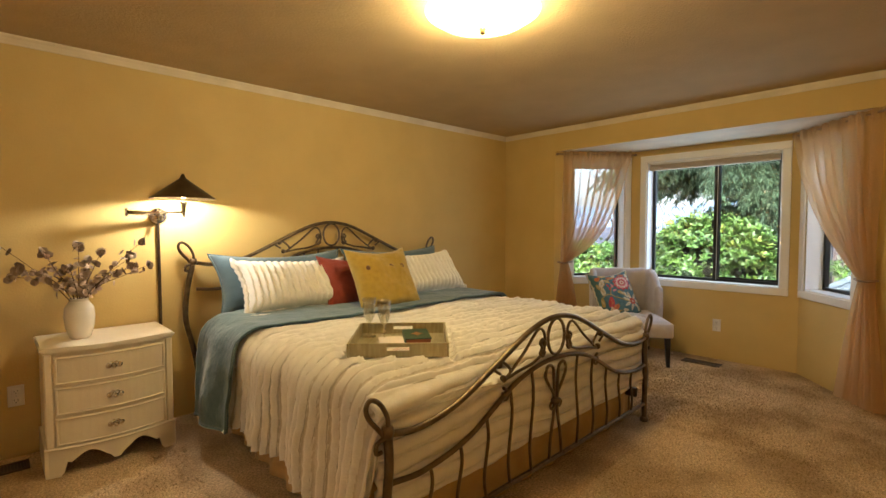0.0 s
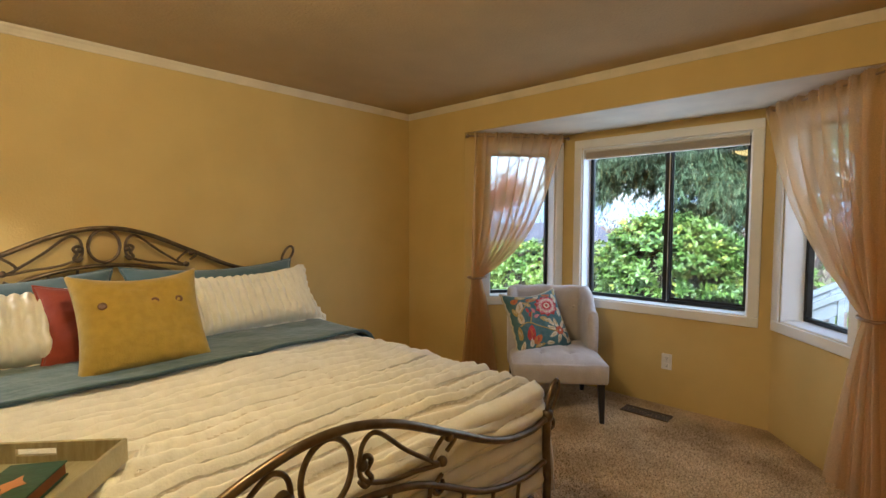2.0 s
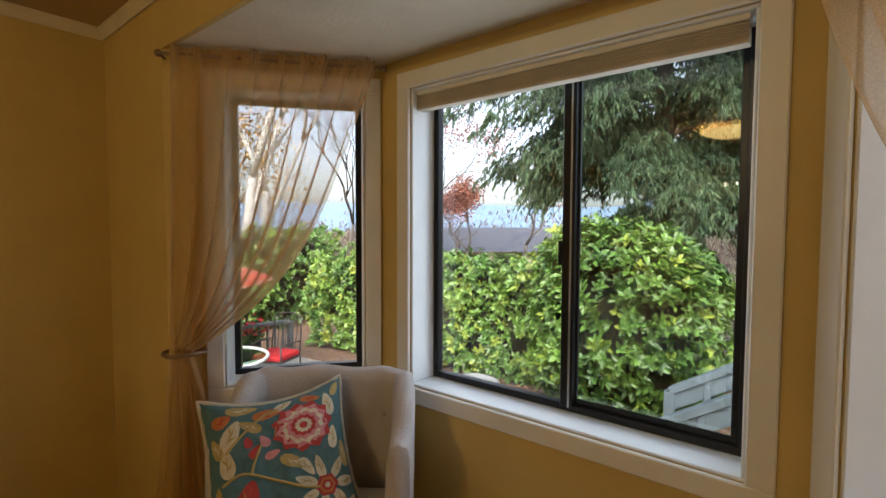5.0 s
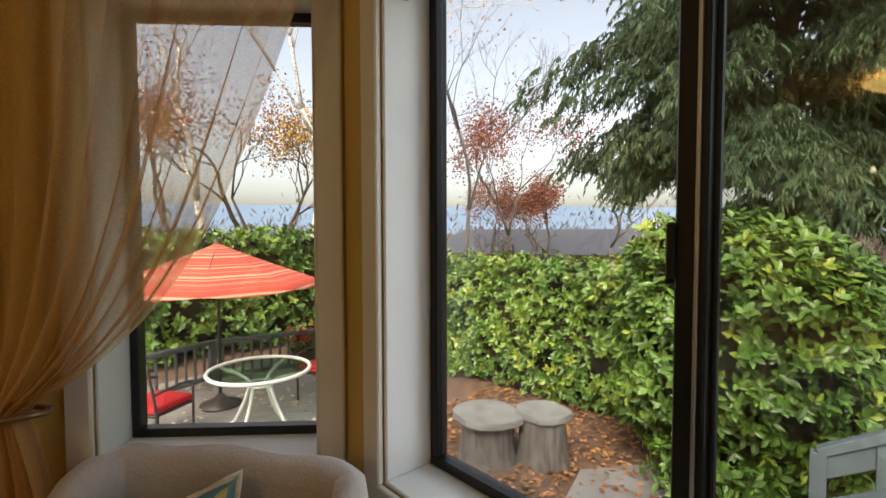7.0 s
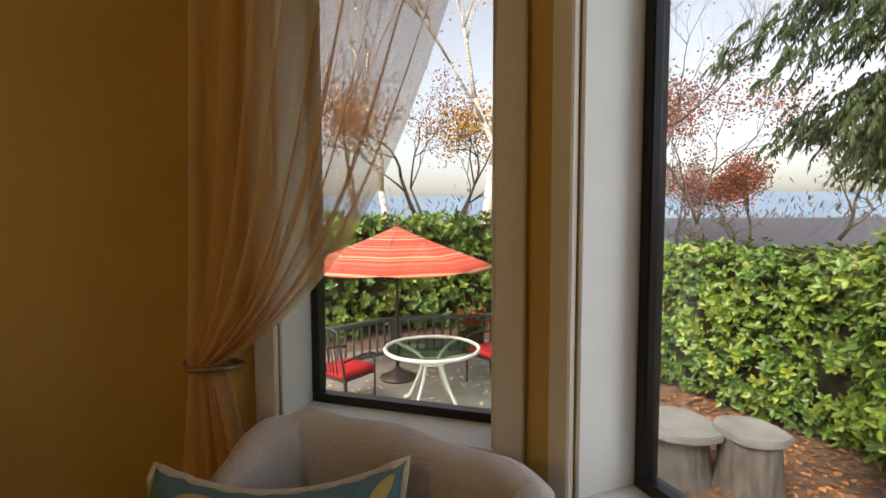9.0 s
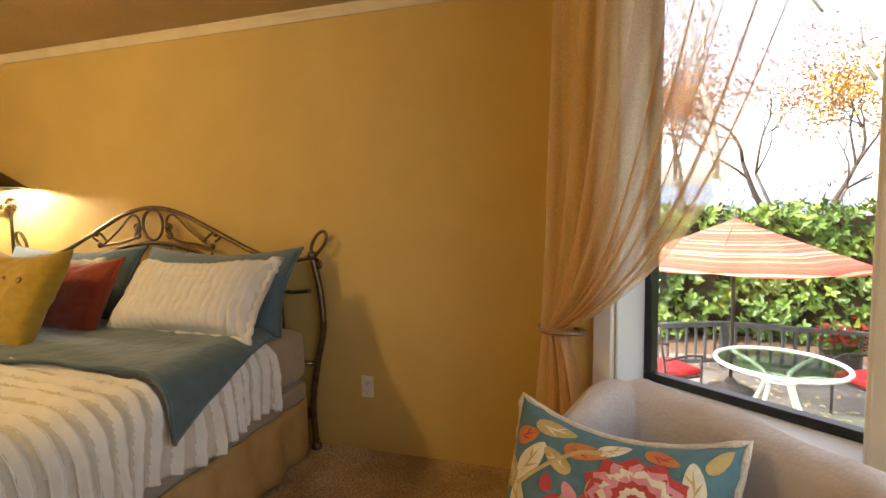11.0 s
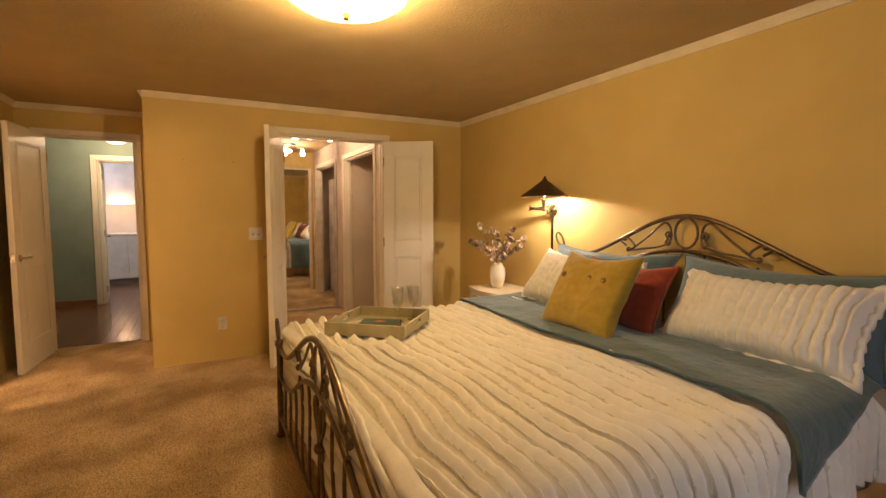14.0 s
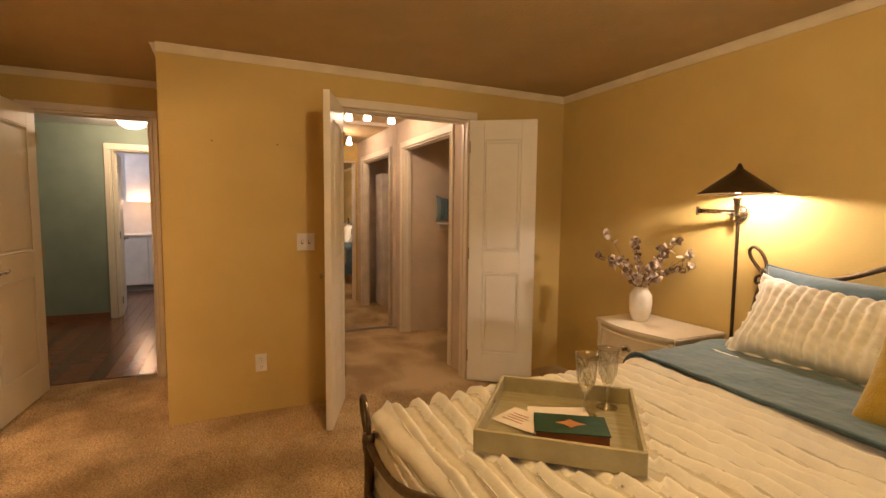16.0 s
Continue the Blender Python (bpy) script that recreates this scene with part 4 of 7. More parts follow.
def pillow(name, m, w, h, t, material, label, category="pillow", group="", **k):
    p = thing(name, m, label, category, group)
    part("cushion", pillow_mesh(w, h, t, **k), material, p, "", True)
    return p


def lean(x, y, z, tilt, yaw=0, roll=0):
    """A cushion whose bottom edge's middle rests at the point, leaning back by tilt degrees."""
    return pose(x, y, z) @ pose(0, 0, 0, 0, 0, yaw) @ pose(0, 0, 0, -tilt) @ pose(0, 0, 0, 0, roll, 0)


def up(m, h):
    return m @ pose(0, 0, h / 2)


BLUEP = mat("teal_blue_sham", (0.105, 0.165, 0.190), 0.9, color2=(0.085, 0.14, 0.165), scale=10, bump=0.35, bump_scale=30, sheen=0.3)
for x, yw, sd in ((-2.78, 2, 1), (-1.77, -2, 5)):
    pl = pillow("pillow_sham", up(lean(x, -0.33, 0.68, 26, yw), 0.45), 1.00, 0.45, 0.15, BLUEP, "teal blue king pillow sham against the headboard", "pillow", "blue shams", seed=sd)
    part("flange", edge_cord(1.0, 0.45, 0.006, 0.03), BLUEP, pl)
for x, yw, sd, rl in ((-2.79, 2, 3, 2), (-1.68, -3, 8, -2)):
    pl = pillow("pillow_ruched", up(lean(x, -0.56, 0.712, 38, yw, rl), 0.40), 0.81, 0.40, 0.17, CREAM, "cream ribbed pillow with a ruffled edge", "pillow", "cream pillows", rib=0.028, nrib=9, seed=sd, n=130)
    part("ruffle", edge_cord(0.825, 0.41, 0.016, 0.03, 0.012, sd), CREAM, pl, "gathered cream ruffle", True)
RED = mat("rust_red_cotton", (0.26, 0.038, 0.012), 0.85, color2=(0.22, 0.03, 0.01), scale=20, bump=0.2, bump_scale=120, sheen=0.2)
pl = pillow("throw_pillow", up(lean(-2.36, -0.62, 0.705, 27, -2), 0.39), 0.60, 0.39, 0.13, RED, "rust red square throw pillow on the bed", "pillow", seed=12)
part("piping", edge_cord(0.60, 0.39, 0.006, 0.03), RED, pl)
MUSTARD = mat("mustard_wool", (0.40, 0.265, 0.028), 0.9, color2=(0.34, 0.225, 0.022), scale=30, bump=0.35, bump_scale=150, sheen=0.3)
pl = pillow("throw_pillow", up(lean(-2.33, -0.90, 0.700, 29, -1), 0.47), 0.51, 0.47, 0.15, MUSTARD, "mustard yellow square throw pillow with four buttons", "pillow", seed=20)
BUTTON = mat("brown_wooden_button", (0.13, 0.055, 0.02), 0.4, scale=40)
for k in range(4):
    bm = bmesh.new()
    lathe(bm, [(0.016, 0), (0.017, 0.004), (0.013, 0.007), (0.005, 0.005)], 14)
    bmesh.ops.transform(bm, matrix=pose(-0.150 + k * 0.095, -0.072 + 0.004 * abs(k - 1.5) / 1.5, 0.055, 90), verts=bm.verts)
    part("button", bm, BUTTON, pl, "round brown wooden button", True)

pl = pillow("closet_pillow", pose(CLOSET_PILLOW[0], CLOSET_PILLOW[1], CLOSET_PILLOW[2] + 0.15, 0, 0, 70), 0.34, 0.30, 0.12, BLUEP, "dark blue ribbed pillow standing on the closet shelf", rib=0.008, nrib=5, seed=60)

# ---- tray on the bed ----
TRAYM = mat("weathered_gold_tray", (0.46, 0.41, 0.24), 0.4, metal=0.35, color2=(0.36, 0.31, 0.17), scale=10, stretch=(8, 1, 1), detail=6, bump=0.15)
ta = math.degrees(math.atan2(-2.05 + 1.755, -2.87 + 3.20))
tray = thing("serving_tray", pose(-2.915, -1.715, 0.700, 0.5, 0, ta), "square weathered gold wooden tray with cut-out handles", "tray")
TW, TD, TH = 0.44, 0.43, 0.058
part("tray_base", mesh_box((0, 0, 0.004), (TW, TD, 0.008), 0.001), TRAYM, tray)
for s in (-1, 1):
    part("tray_side", mesh_box((s * (TW / 2 - 0.005), 0, TH / 2 + 0.004), (0.010, TD, TH), 0.002), TRAYM, tray)


for s in (-1, 1):
    bm = bmesh.new()
    hw, hz0, hz1 = 0.048, 0.026, 0.046
    for c, sz in (((-(TW / 2 - 0.012 + hw) / 2 - 0.001, 0, 0.033), (TW / 2 - 0.012 - hw, 0.010, TH)), (((TW / 2 - 0.012 + hw) / 2 + 0.001, 0, 0.033), (TW / 2 - 0.012 - hw, 0.010, TH)), ((0, 0, (hz0 + 0.004) / 2 + 0.001), (2 * hw + 0.004, 0.010, hz0 - 0.002)), ((0, 0, (hz1 + 0.062) / 2), (2 * hw + 0.004, 0.010, 0.062 - hz1))):
        box(bm, c, sz, 0.001)
    bmesh.ops.transform(bm, matrix=pose(0, s * (TD / 2 - 0.005), 0), verts=bm.verts)
    part("tray_end", bm, TRAYM, tray)
    bm = bmesh.new()
    tube(bm, [(hw * (1 if a < 2 else -1) + 0.010 * math.cos(q), s * (TD / 2 - 0.005), 0.036 + 0.011 * math.sin(q)) for a, q in [(0, -1.57), (0, -0.8), (0, 0), (0, 0.8), (1, 1.57), (2, 1.57), (2, 2.4), (2, 3.14), (2, 3.9), (3, 4.71)]], 0.003, 6, True)
    part("handle_rim", bm, NICKEL, tray)
TM = pose(-2.915, -1.715, 0.700, 0.5, 0, ta)
BOOKC = mat("dark_green_book_cloth", (0.012, 0.060, 0.035), 0.45, color2=(0.010, 0.045, 0.028), scale=30, bump=0.1)
PAGES = mat("page_edges", (0.30, 0.10, 0.045), 0.7, scale=20, stretch=(1, 1, 30))
book = thing("book", TM @ pose(0.075, 0.03, 0.009, 0, 0, 97), "dark green hardback book with an orange diamond on its cover", "book")
part("page_block", mesh_box((0.001, 0, 0.019), (0.192, 0.112, 0.028), 0.001), PAGES, book)
for z in (0.003, 0.0355):
    part("cover_board", mesh_box((0, 0, z), (0.200, 0.120, 0.004), 0.001), BOOKC, book)
part("spine", mesh_box((0, 0.060, 0.019), (0.200, 0.005, 0.036), 0.002), BOOKC, book)
bm = bmesh.new()
star = [(0.042 * math.cos(k * math.tau / 8) * (1 if k % 2 == 0 else 0.55), 0.028 * math.sin(k * math.tau / 8) * (1 if k % 2 == 0 else 0.55)) for k in range(8)]
prism(bm, star, 0.0378, 0.0384)
part("cover_ornament", bm, mat("orange_cover_print", (0.50, 0.20, 0.07), 0.5, scale=20), book, "orange diamond ornament")
CARD = mat("cream_paper", (0.76, 0.68, 0.56), 0.8, scale=10)
for dx, dy, rz, dz in ((0.02, -0.095, 62, 0.0), (-0.04, -0.01, 100, 0.004)):
    cd = thing("greeting_card", TM @ pose(dx, dy, 0.0105 + dz, 0, 0, rz), "cream paper card lying on the tray", "card", "cards on the tray")
    bm = bmesh.new()
    sheet(bm, lambda u, v: (-0.09 + 0.18 * u, -0.06 + 0.12 * v, 0.006 * u * u), 8, 4)
    sheet(bm, lambda u, v: (-0.09 + 0.18 * u, -0.06 + 0.12 * v, 0.006 * u * u + 0.001), 8, 4)
    part("card_sheet", bm, CARD, cd)
    if dy < -0.05:
        for k in range(4):
            part("writing_line", mesh_box((-0.035, -0.03 + 0.016 * k, 0.0034), (0.07 - 0.012 * (k % 2), 0.003, 0.0006)), mat("red_ink", (0.55, 0.22, 0.16), 0.8), cd)
CRYSTAL = pane_glass("clear_drinking_glass", (0.96, 0.96, 0.93), 0.22)


def goblet():
    bm = bmesh.new()
    outer = [(0.033, 0.0), (0.033, 0.003), (0.012, 0.008), (0.005, 0.018), (0.0045, 0.050), (0.009, 0.058), (0.005, 0.066), (0.016, 0.082), (0.026, 0.105), (0.029, 0.135), (0.031, 0.165), (0.0355, 0.196)]
    inner = [(0.0338, 0.196), (0.0292, 0.165), (0.0272, 0.135), (0.0242, 0.107), (0.014, 0.086), (0.002, 0.078)]
    lathe(bm, outer + inner, 24)
    return bm


for dx, dy in ((-0.085, 0.070), (-0.165, 0.135)):
    gl = thing("goblet", TM @ pose(dx, dy, 0.0085), "clear cut-glass goblet with a swirled bowl", "glass", "goblets on the tray")
    part("bowl_and_stem", goblet(), CRYSTAL, gl, "", True)
    for k in range(10):
        a = k * math.tau / 10
        bm = bmesh.new()
        tube(bm, [((0.0285 + 0.003 * q) * math.cos(a + q * 1.2), (0.0285 + 0.003 * q) * math.sin(a + q * 1.2), 0.11 + 0.06 * q) for q in (0, 0.33, 0.66, 1)], 0.0016, 5)
        part("cut_ridge", bm, CRYSTAL, gl, "", True)

# ---- nightstand ----
NSM = mat("antique_white_furniture_paint", (0.74, 0.66, 0.50), 0.38, color2=(0.70, 0.61, 0.46), scale=6, bump=0.05)
ns = thing("nightstand", pose(-3.86, -0.02, 0), "antique white three-drawer nightstand with a bowed front", "nightstand")
NW, ND, NH = 0.56, 0.42, 0.66


def bow(x, d, extra=0.0):
    """The plan of the bowed front."""
    return -(d + 0.055 * math.cos(min(1.0, abs(x) / (NW / 2)) * math.pi / 2) ** 1.0 + extra)


def bowed(x0, x1, z0, z1, d, back, n=14):
    bm = bmesh.new()
    pts = [(x0 + (x1 - x0) * k / n, bow(x0 + (x1 - x0) * k / n, d)) for k in range(n + 1)]
    prism(bm, pts + [(x1, back), (x0, back)], z0, z1)
    return bm


part("carcass", bowed(-NW / 2, NW / 2, 0.13, NH - 0.025, ND - 0.03, -0.003), NSM, ns)
bm = bowed(-NW / 2 - 0.02, NW / 2 + 0.02, NH - 0.022, NH, ND - 0.005, 0.0)
bmesh.ops.bevel(bm, geom=list(bm.edges), offset=0.006, segments=2, affect="EDGES")
part("top", bm, NSM, ns)
part("cornice", bowed(-NW / 2 - 0.008, NW / 2 + 0.008, NH - 0.036, NH - 0.022, ND - 0.02, -0.002), NSM, ns)
for k in range(3):
    z0 = 0.155 + k * 0.156
    dr = part("drawer", bowed(-NW / 2 + 0.035, NW / 2 - 0.035, z0, z0 + 0.14, ND - 0.022, -0.05), NSM, ns)
    for zc in (z0 + 0.006, z0 + 0.134):
        bm = bmesh.new()
        tube(bm, [(x, bow(x, ND - 0.020), zc) for x in [(-NW / 2 + 0.04) + (NW - 0.08) * q / 16 for q in range(17)]], 0.006, 6)
        part("drawer_bead", bm, NSM, dr)
    for x in (-NW / 2 + 0.041, NW / 2 - 0.041):
        bm = bmesh.new()
        tube(bm, [(x, bow(x, ND - 0.020), z0 + 0.006), (x, bow(x, ND - 0.020), z0 + 0.134)], 0.006, 6)
        part("drawer_bead", bm, NSM, dr)
    bm = bmesh.new()
    yk = bow(0, ND - 0.022)
    for dx in (-0.024, -0.008, 0.008, 0.024):
        bmesh.ops.create_uvsphere(bm, u_segments=10, v_segments=6, radius=0.015, matrix=pose(dx, yk - 0.004, z0 + 0.07 + 0.006 * math.cos(dx * 80)) @ Matrix.Diagonal((1, 0.35, 1, 1)))
    part("knob_plate", bm, NICKEL, dr, "scalloped aged metal back plate", True)
    bm = bmesh.new()
    bmesh.ops.create_uvsphere(bm, u_segments=12, v_segments=8, radius=0.014, matrix=pose(0, yk - 0.020, z0 + 0.068))
    tube(bm, [(0, yk - 0.005, z0 + 0.068), (0, yk - 0.02, z0 + 0.068)], 0.005)
    part("drawer_knob", bm, NICKEL, dr, "round aged metal knob", True)
# scalloped apron on bracket feet
bm = bmesh.new()
n = 40
front, back = [], []
for k in range(n + 1):
    x = -NW / 2 - 0.012 + (NW + 0.024) * k / n
    q = abs(x) / (NW / 2)
    zb = 0.0 if q > 0.80 else (0.085 - 0.030 * math.cos(q * math.pi * 2.5) - 0.012 * (q < 0.1)) if q < 0.72 else 0.085 * (0.80 - q) / 0.08
    y = bow(x, ND - 0.012)
    front.append((bm.verts.new((x, y, max(0, zb))), bm.verts.new((x, y, 0.145))))
    back.append((bm.verts.new((x, y + 0.022, max(0, zb))), bm.verts.new((x, y + 0.022, 0.145))))
for k in range(n):
    for r in (front, back):
        bm.faces.new((r[k][0], r[k + 1][0], r[k + 1][1], r[k][1]))
    bm.faces.new((front[k][0], front[k + 1][0], back[k + 1][0], back[k][0]))
    bm.faces.new((front[k][1], front[k + 1][1], back[k + 1][1], back[k][1]))
part("apron", bm, NSM, ns)
bm = bmesh.new()
tube(bm, [(x, bow(x, ND - 0.008), 0.145) for x in [(-NW / 2 - 0.012) + (NW + 0.024) * q / 20 for q in range(21)]], 0.008, 8)
part("base_moulding", bm, NSM, ns)
for s in (-1, 1):
    part("side_panel", mesh_box((s * (NW / 2 + 0.004), -ND / 2 + 0.03, 0.075), (0.016, ND - 0.07, 0.15), 0.003), NSM, ns)
    part("corner_post", mesh_box((s * (NW / 2 - 0.012), -ND + 0.025, 0.38), (0.035, 0.03, 0.50), 0.006), NSM, ns)

# ---- vase with dried branches ----
CERAM = mat("white_ceramic", (0.80, 0.76, 0.68), 0.22, scale=6)
vs = thing("vase", pose(-3.975, -0.245, NH), "white ceramic vase holding dried silver-dollar branches", "vase")
bm = bmesh.new()
lathe(bm, [(0.042, 0.0), (0.048, 0.006), (0.064, 0.06), (0.070, 0.12), (0.066, 0.165), (0.046, 0.198), (0.040, 0.208), (0.045, 0.216), (0.038, 0.216), (0.036, 0.205), (0.055, 0.165), (0.058, 0.10), (0.03, 0.02)], 32)
part("vessel", bm, CERAM, vs, "", True)
TWIG = mat("brown_twig", (0.12, 0.07, 0.035), 0.8, scale=30)
DRY = mat("dried_seed_pods", (0.42, 0.32, 0.22), 0.6, color2=(0.24, 0.15, 0.09), scale=12, island=0.35)
rnd = random.Random(4)
tips = [(-0.30, 0.02, 0.58), (-0.22, -0.10, 0.42), (-0.12, 0.06, 0.50), (0.0, -0.05, 0.54), (0.10, 0.03, 0.50), (0.26, -0.04, 0.56), (0.24, 0.06, 0.46), (0.20, -0.12, 0.40), (-0.24, 0.05, 0.36), (-0.06, -0.14, 0.42), (0.06, 0.08, 0.44), (0.30, 0.0, 0.40)]


def petal(bm, c, r, rnd):
    n1 = Vector((rnd.uniform(-1, 1), rnd.uniform(-1, 1), rnd.uniform(-0.6, 1))).normalized()
    a = n1.orthogonal().normalized()
    b = n1.cross(a)
    mid = bm.verts.new(c + n1 * r * 0.3)
    ring = [bm.verts.new(c + (a * math.cos(k * math.tau / 7) + b * math.sin(k * math.tau / 7)) * r * rnd.uniform(0.8, 1.1)) for k in range(7)]
    for k in range(7):
        bm.faces.new((mid, ring[k], ring[(k + 1) % 7]))


for tx, ty, tz in tips:
    tx, ty, tz = tx * 1.12, ty * 1.3, 0.27 + (tz - 0.27) * 0.86
    bm = bmesh.new()
    pts = spline([(0.01 * rnd.uniform(-1, 1), 0.01 * rnd.uniform(-1, 1), 0.15), (tx * 0.25, ty * 0.3, 0.27), (tx * 0.62, ty * 0.7, 0.27 + (tz - 0.27) * 0.55 + rnd.uniform(-0.03, 0.03)), (tx, ty, tz)], 6)
    tube(bm, pts, 0.0032, 5, taper=lambda q: 1 - 0.65 * q)
    br = part("branch", bm, TWIG, vs, "thin brown twig")
    bm = bmesh.new()
    for q in range(5, len(pts)):
        if rnd.random() < 0.5:
            for j in range(rnd.choice((1, 2, 3))):
                petal(bm, pts[q] + Vector([rnd.uniform(-0.022, 0.022) for _ in range(3)]), rnd.uniform(0.013, 0.025), rnd)
    for j in range(5):
        petal(bm, pts[-1] + Vector([rnd.uniform(-0.012, 0.012) for _ in range(3)]), rnd.uniform(0.016, 0.027), rnd)
    tagged(part("dried_blossom", bm, DRY, br, "papery dried pods"), kind="stuff")
bm = bmesh.new()
for k in range(34):
    petal(bm, Vector((rnd.gauss(0, 0.045), rnd.gauss(0, 0.04), 0.255 + rnd.uniform(-0.03, 0.05))), rnd.uniform(0.013, 0.022), rnd)
tagged(part("dried_blossom", bm, DRY, vs, "papery dried pods"), kind="stuff")

# ---- swing-arm wall lamp ----
SHADEM = mat("dark_bronze_shade", (0.085, 0.055, 0.028), 0.42, metal=0.6, color2=(0.06, 0.04, 0.02), scale=14)
CHROME = mat("polished_nickel", (0.62, 0.56, 0.48), 0.15, metal=1.0)
wlp = thing("wall_lamp", pose(-3.535, 0, 1.335), "lit swing-arm wall lamp with a dark conical shade", "wall lamp")
bm = bmesh.new()
lathe(bm, [(0.055, 0), (0.056, 0.008), (0.045, 0.020), (0.02, 0.028)], 24)
bmesh.ops.transform(bm, matrix=pose(0, -0.001, 0, 90), verts=bm.verts)
part("wall_plate", bm, CHROME, wlp, "", True)
bm = bmesh.new()
tube(bm, [(0, -0.02, 0), (0, -0.065, 0)], 0.012)
tube(bm, [(0, -0.06, -0.03), (0, -0.06, 0.04)], 0.012)
part("pivot", bm, CHROME, wlp, "", True)
bm = bmesh.new()
tube(bm, [(0, -0.06, 0.02), (-0.185, -0.10, 0.025)], 0.006)
tube(bm, [(0, -0.06, 0.004), (-0.185, -0.10, 0.009)], 0.006)
tube(bm, [(-0.185, -0.10, -0.008), (-0.185, -0.10, 0.042)], 0.009)
tube(bm, [(-0.185, -0.10, 0.017), (0.105, -0.185, 0.020)], 0.007)
part("swing_arm", bm, CHROME, wlp, "", True)
bm = bmesh.new()
lathe(bm, [(0.008, -0.01), (0.012, 0.02), (0.022, 0.075), (0.022, 0.085), (0.008, 0.09)], 14, (0.105, -0.185, 0))
part("socket_cup", bm, CHROME, wlp, "", True)
bm = bmesh.new()
lathe(bm, [(0.006, 0.262), (0.020, 0.232), (0.185, 0.108), (0.188, 0.104), (0.182, 0.104), (0.018, 0.226)][::-1], 36, (0.105, -0.185, 0), cap=False)
part("shade", bm, SHADEM, wlp, "dark bronze conical metal shade", True)
bm = bmesh.new()
lathe(bm, [(0.005, 0.228), (0.014, 0.236), (0.012, 0.246), (0.004, 0.252)], 12, (0.105, -0.185, 0))
part("finial", bm, SHADEM, wlp, "", True)
bm = bmesh.new()
lathe(bm, [(0.010, 0.108), (0.016, 0.118), (0.026, 0.145), (0.022, 0.168), (0.006, 0.180)], 14, (0.105, -0.185, 0))
lb = part("bulb", bm, glow("lit_lamp_bulb", (1.0, 0.8, 0.5), 4.5), wlp, "lit light bulb", True)
lb.visible_shadow = False
bm = bmesh.new()
tube(bm, [(0, -0.012, -0.05), (0, -0.012, -0.68), (0.0, -0.012, -1.1)], 0.0095, 8)
part("cord_cover", bm, SHADEM, wlp, "dark bronze cord cover tube down the wall")

# ---- slipper chair in the bay ----
LINEN = mat("pale_grey_linen", (0.52, 0.46, 0.42), 0.9, color2=(0.46, 0.40, 0.36), scale=14, bump=0.3, bump_scale=120, sheen=0.3)
DARKWOOD = mat("black_stained_wood", (0.018, 0.013, 0.011), 0.35, scale=10, stretch=(1, 1, 0.2))
CM = pose(0.124, -1.404, 0, 0, 0, -51.9)
ch = thing("slipper_chair", CM, "pale grey linen wing slipper chair with black tapered legs", "chair")


def seat_at(u, v):
    a, b = u * 2 - 1, v * 2 - 1
    x, y = a * 0.31, -0.36 + 0.62 * v
    z = 0.435 - 0.025 * max(abs(a), abs(b)) ** 6 * 1.6
    for tx in (-0.10, 0.10):
        for ty in (-0.16, 0.04):
            z -= 0.020 * math.exp(-((x - tx) ** 2 + (y - ty) ** 2) / 0.0012)
    z -= 0.006 * math.exp(-((x - 0.10) / 0.008) ** 2) + 0.006 * math.exp(-((x + 0.10) / 0.008) ** 2)
    return (x, y, z)


bm = bmesh.new()
g = sheet(bm, seat_at, 48, 48)
rim = [g[i][0] for i in range(49)] + [g[48][j] for j in range(1, 49)] + [g[i][48] for i in range(47, -1, -1)] + [g[0][j] for j in range(47, 0, -1)]
levels = [rim]
for z, grow in ((0.395, 1.012), (0.34, 1.015), (0.285, 1.008), (0.268, 0.985)):
    levels.append([bm.verts.new((v.co.x * grow, (v.co.y + 0.05) * grow - 0.05, z)) for v in rim])
for a, b in zip(levels, levels[1:]):
    for k in range(len(a)):
        j = (k + 1) % len(a)
        bm.faces.new((a[k], a[j], b[j], b[k]))
bm.faces.new(levels[-1][::-1])
part("seat", bm, LINEN, ch, "tufted linen seat", True)
for tx in (-0.10, 0.10):
    for ty in (-0.16, 0.04):
        bm = bmesh.new()
        bmesh.ops.create_uvsphere(bm, u_segments=12, v_segments=8, radius=0.011, matrix=pose(tx, ty, 0.419) @ Matrix.Diagonal((1, 1, 0.5, 1)))
        part("tuft_button", bm, LINEN, ch, "", True)
path = spline([(0.285, -0.02, 0), (0.285, 0.12, 0), (0.275, 0.24, 0), (0.22, 0.295, 0), (0, 0.315, 0), (-0.22, 0.295, 0), (-0.275, 0.24, 0), (-0.285, 0.12, 0), (-0.285, -0.02, 0)], 6)
bm = bmesh.new()
rings = []
for k, p in enumerate(path):
    a, b = path[max(0, k - 1)], path[min(len(path) - 1, k + 1)]
    d = (b - a).normalized()
    out = Vector((d.y, -d.x, 0))
    q = min(1.0, max(0.0, (p.y + 0.02) / 0.26))
    top = 0.685 + 0.152 * (q * q * (3 - 2 * q)) + 0.005 * math.cos(k)
    th = 0.036
    prof = [(-th, 0.30), (-th - 0.004, 0.5), (-th, top - 0.05), (-th * 0.8, top - 0.015), (0, top), (th * 0.8, top - 0.012), (th, top - 0.05), (th + 0.004, 0.5), (th, 0.30)]
    rings.append([bm.verts.new(p + out * o + out * 0.02 * max(0, z - 0.5) + Vector((0, 0.05 * max(0, z - 0.45) * (1 if p.y > 0.2 else 0.4), z))) for o, z in prof])
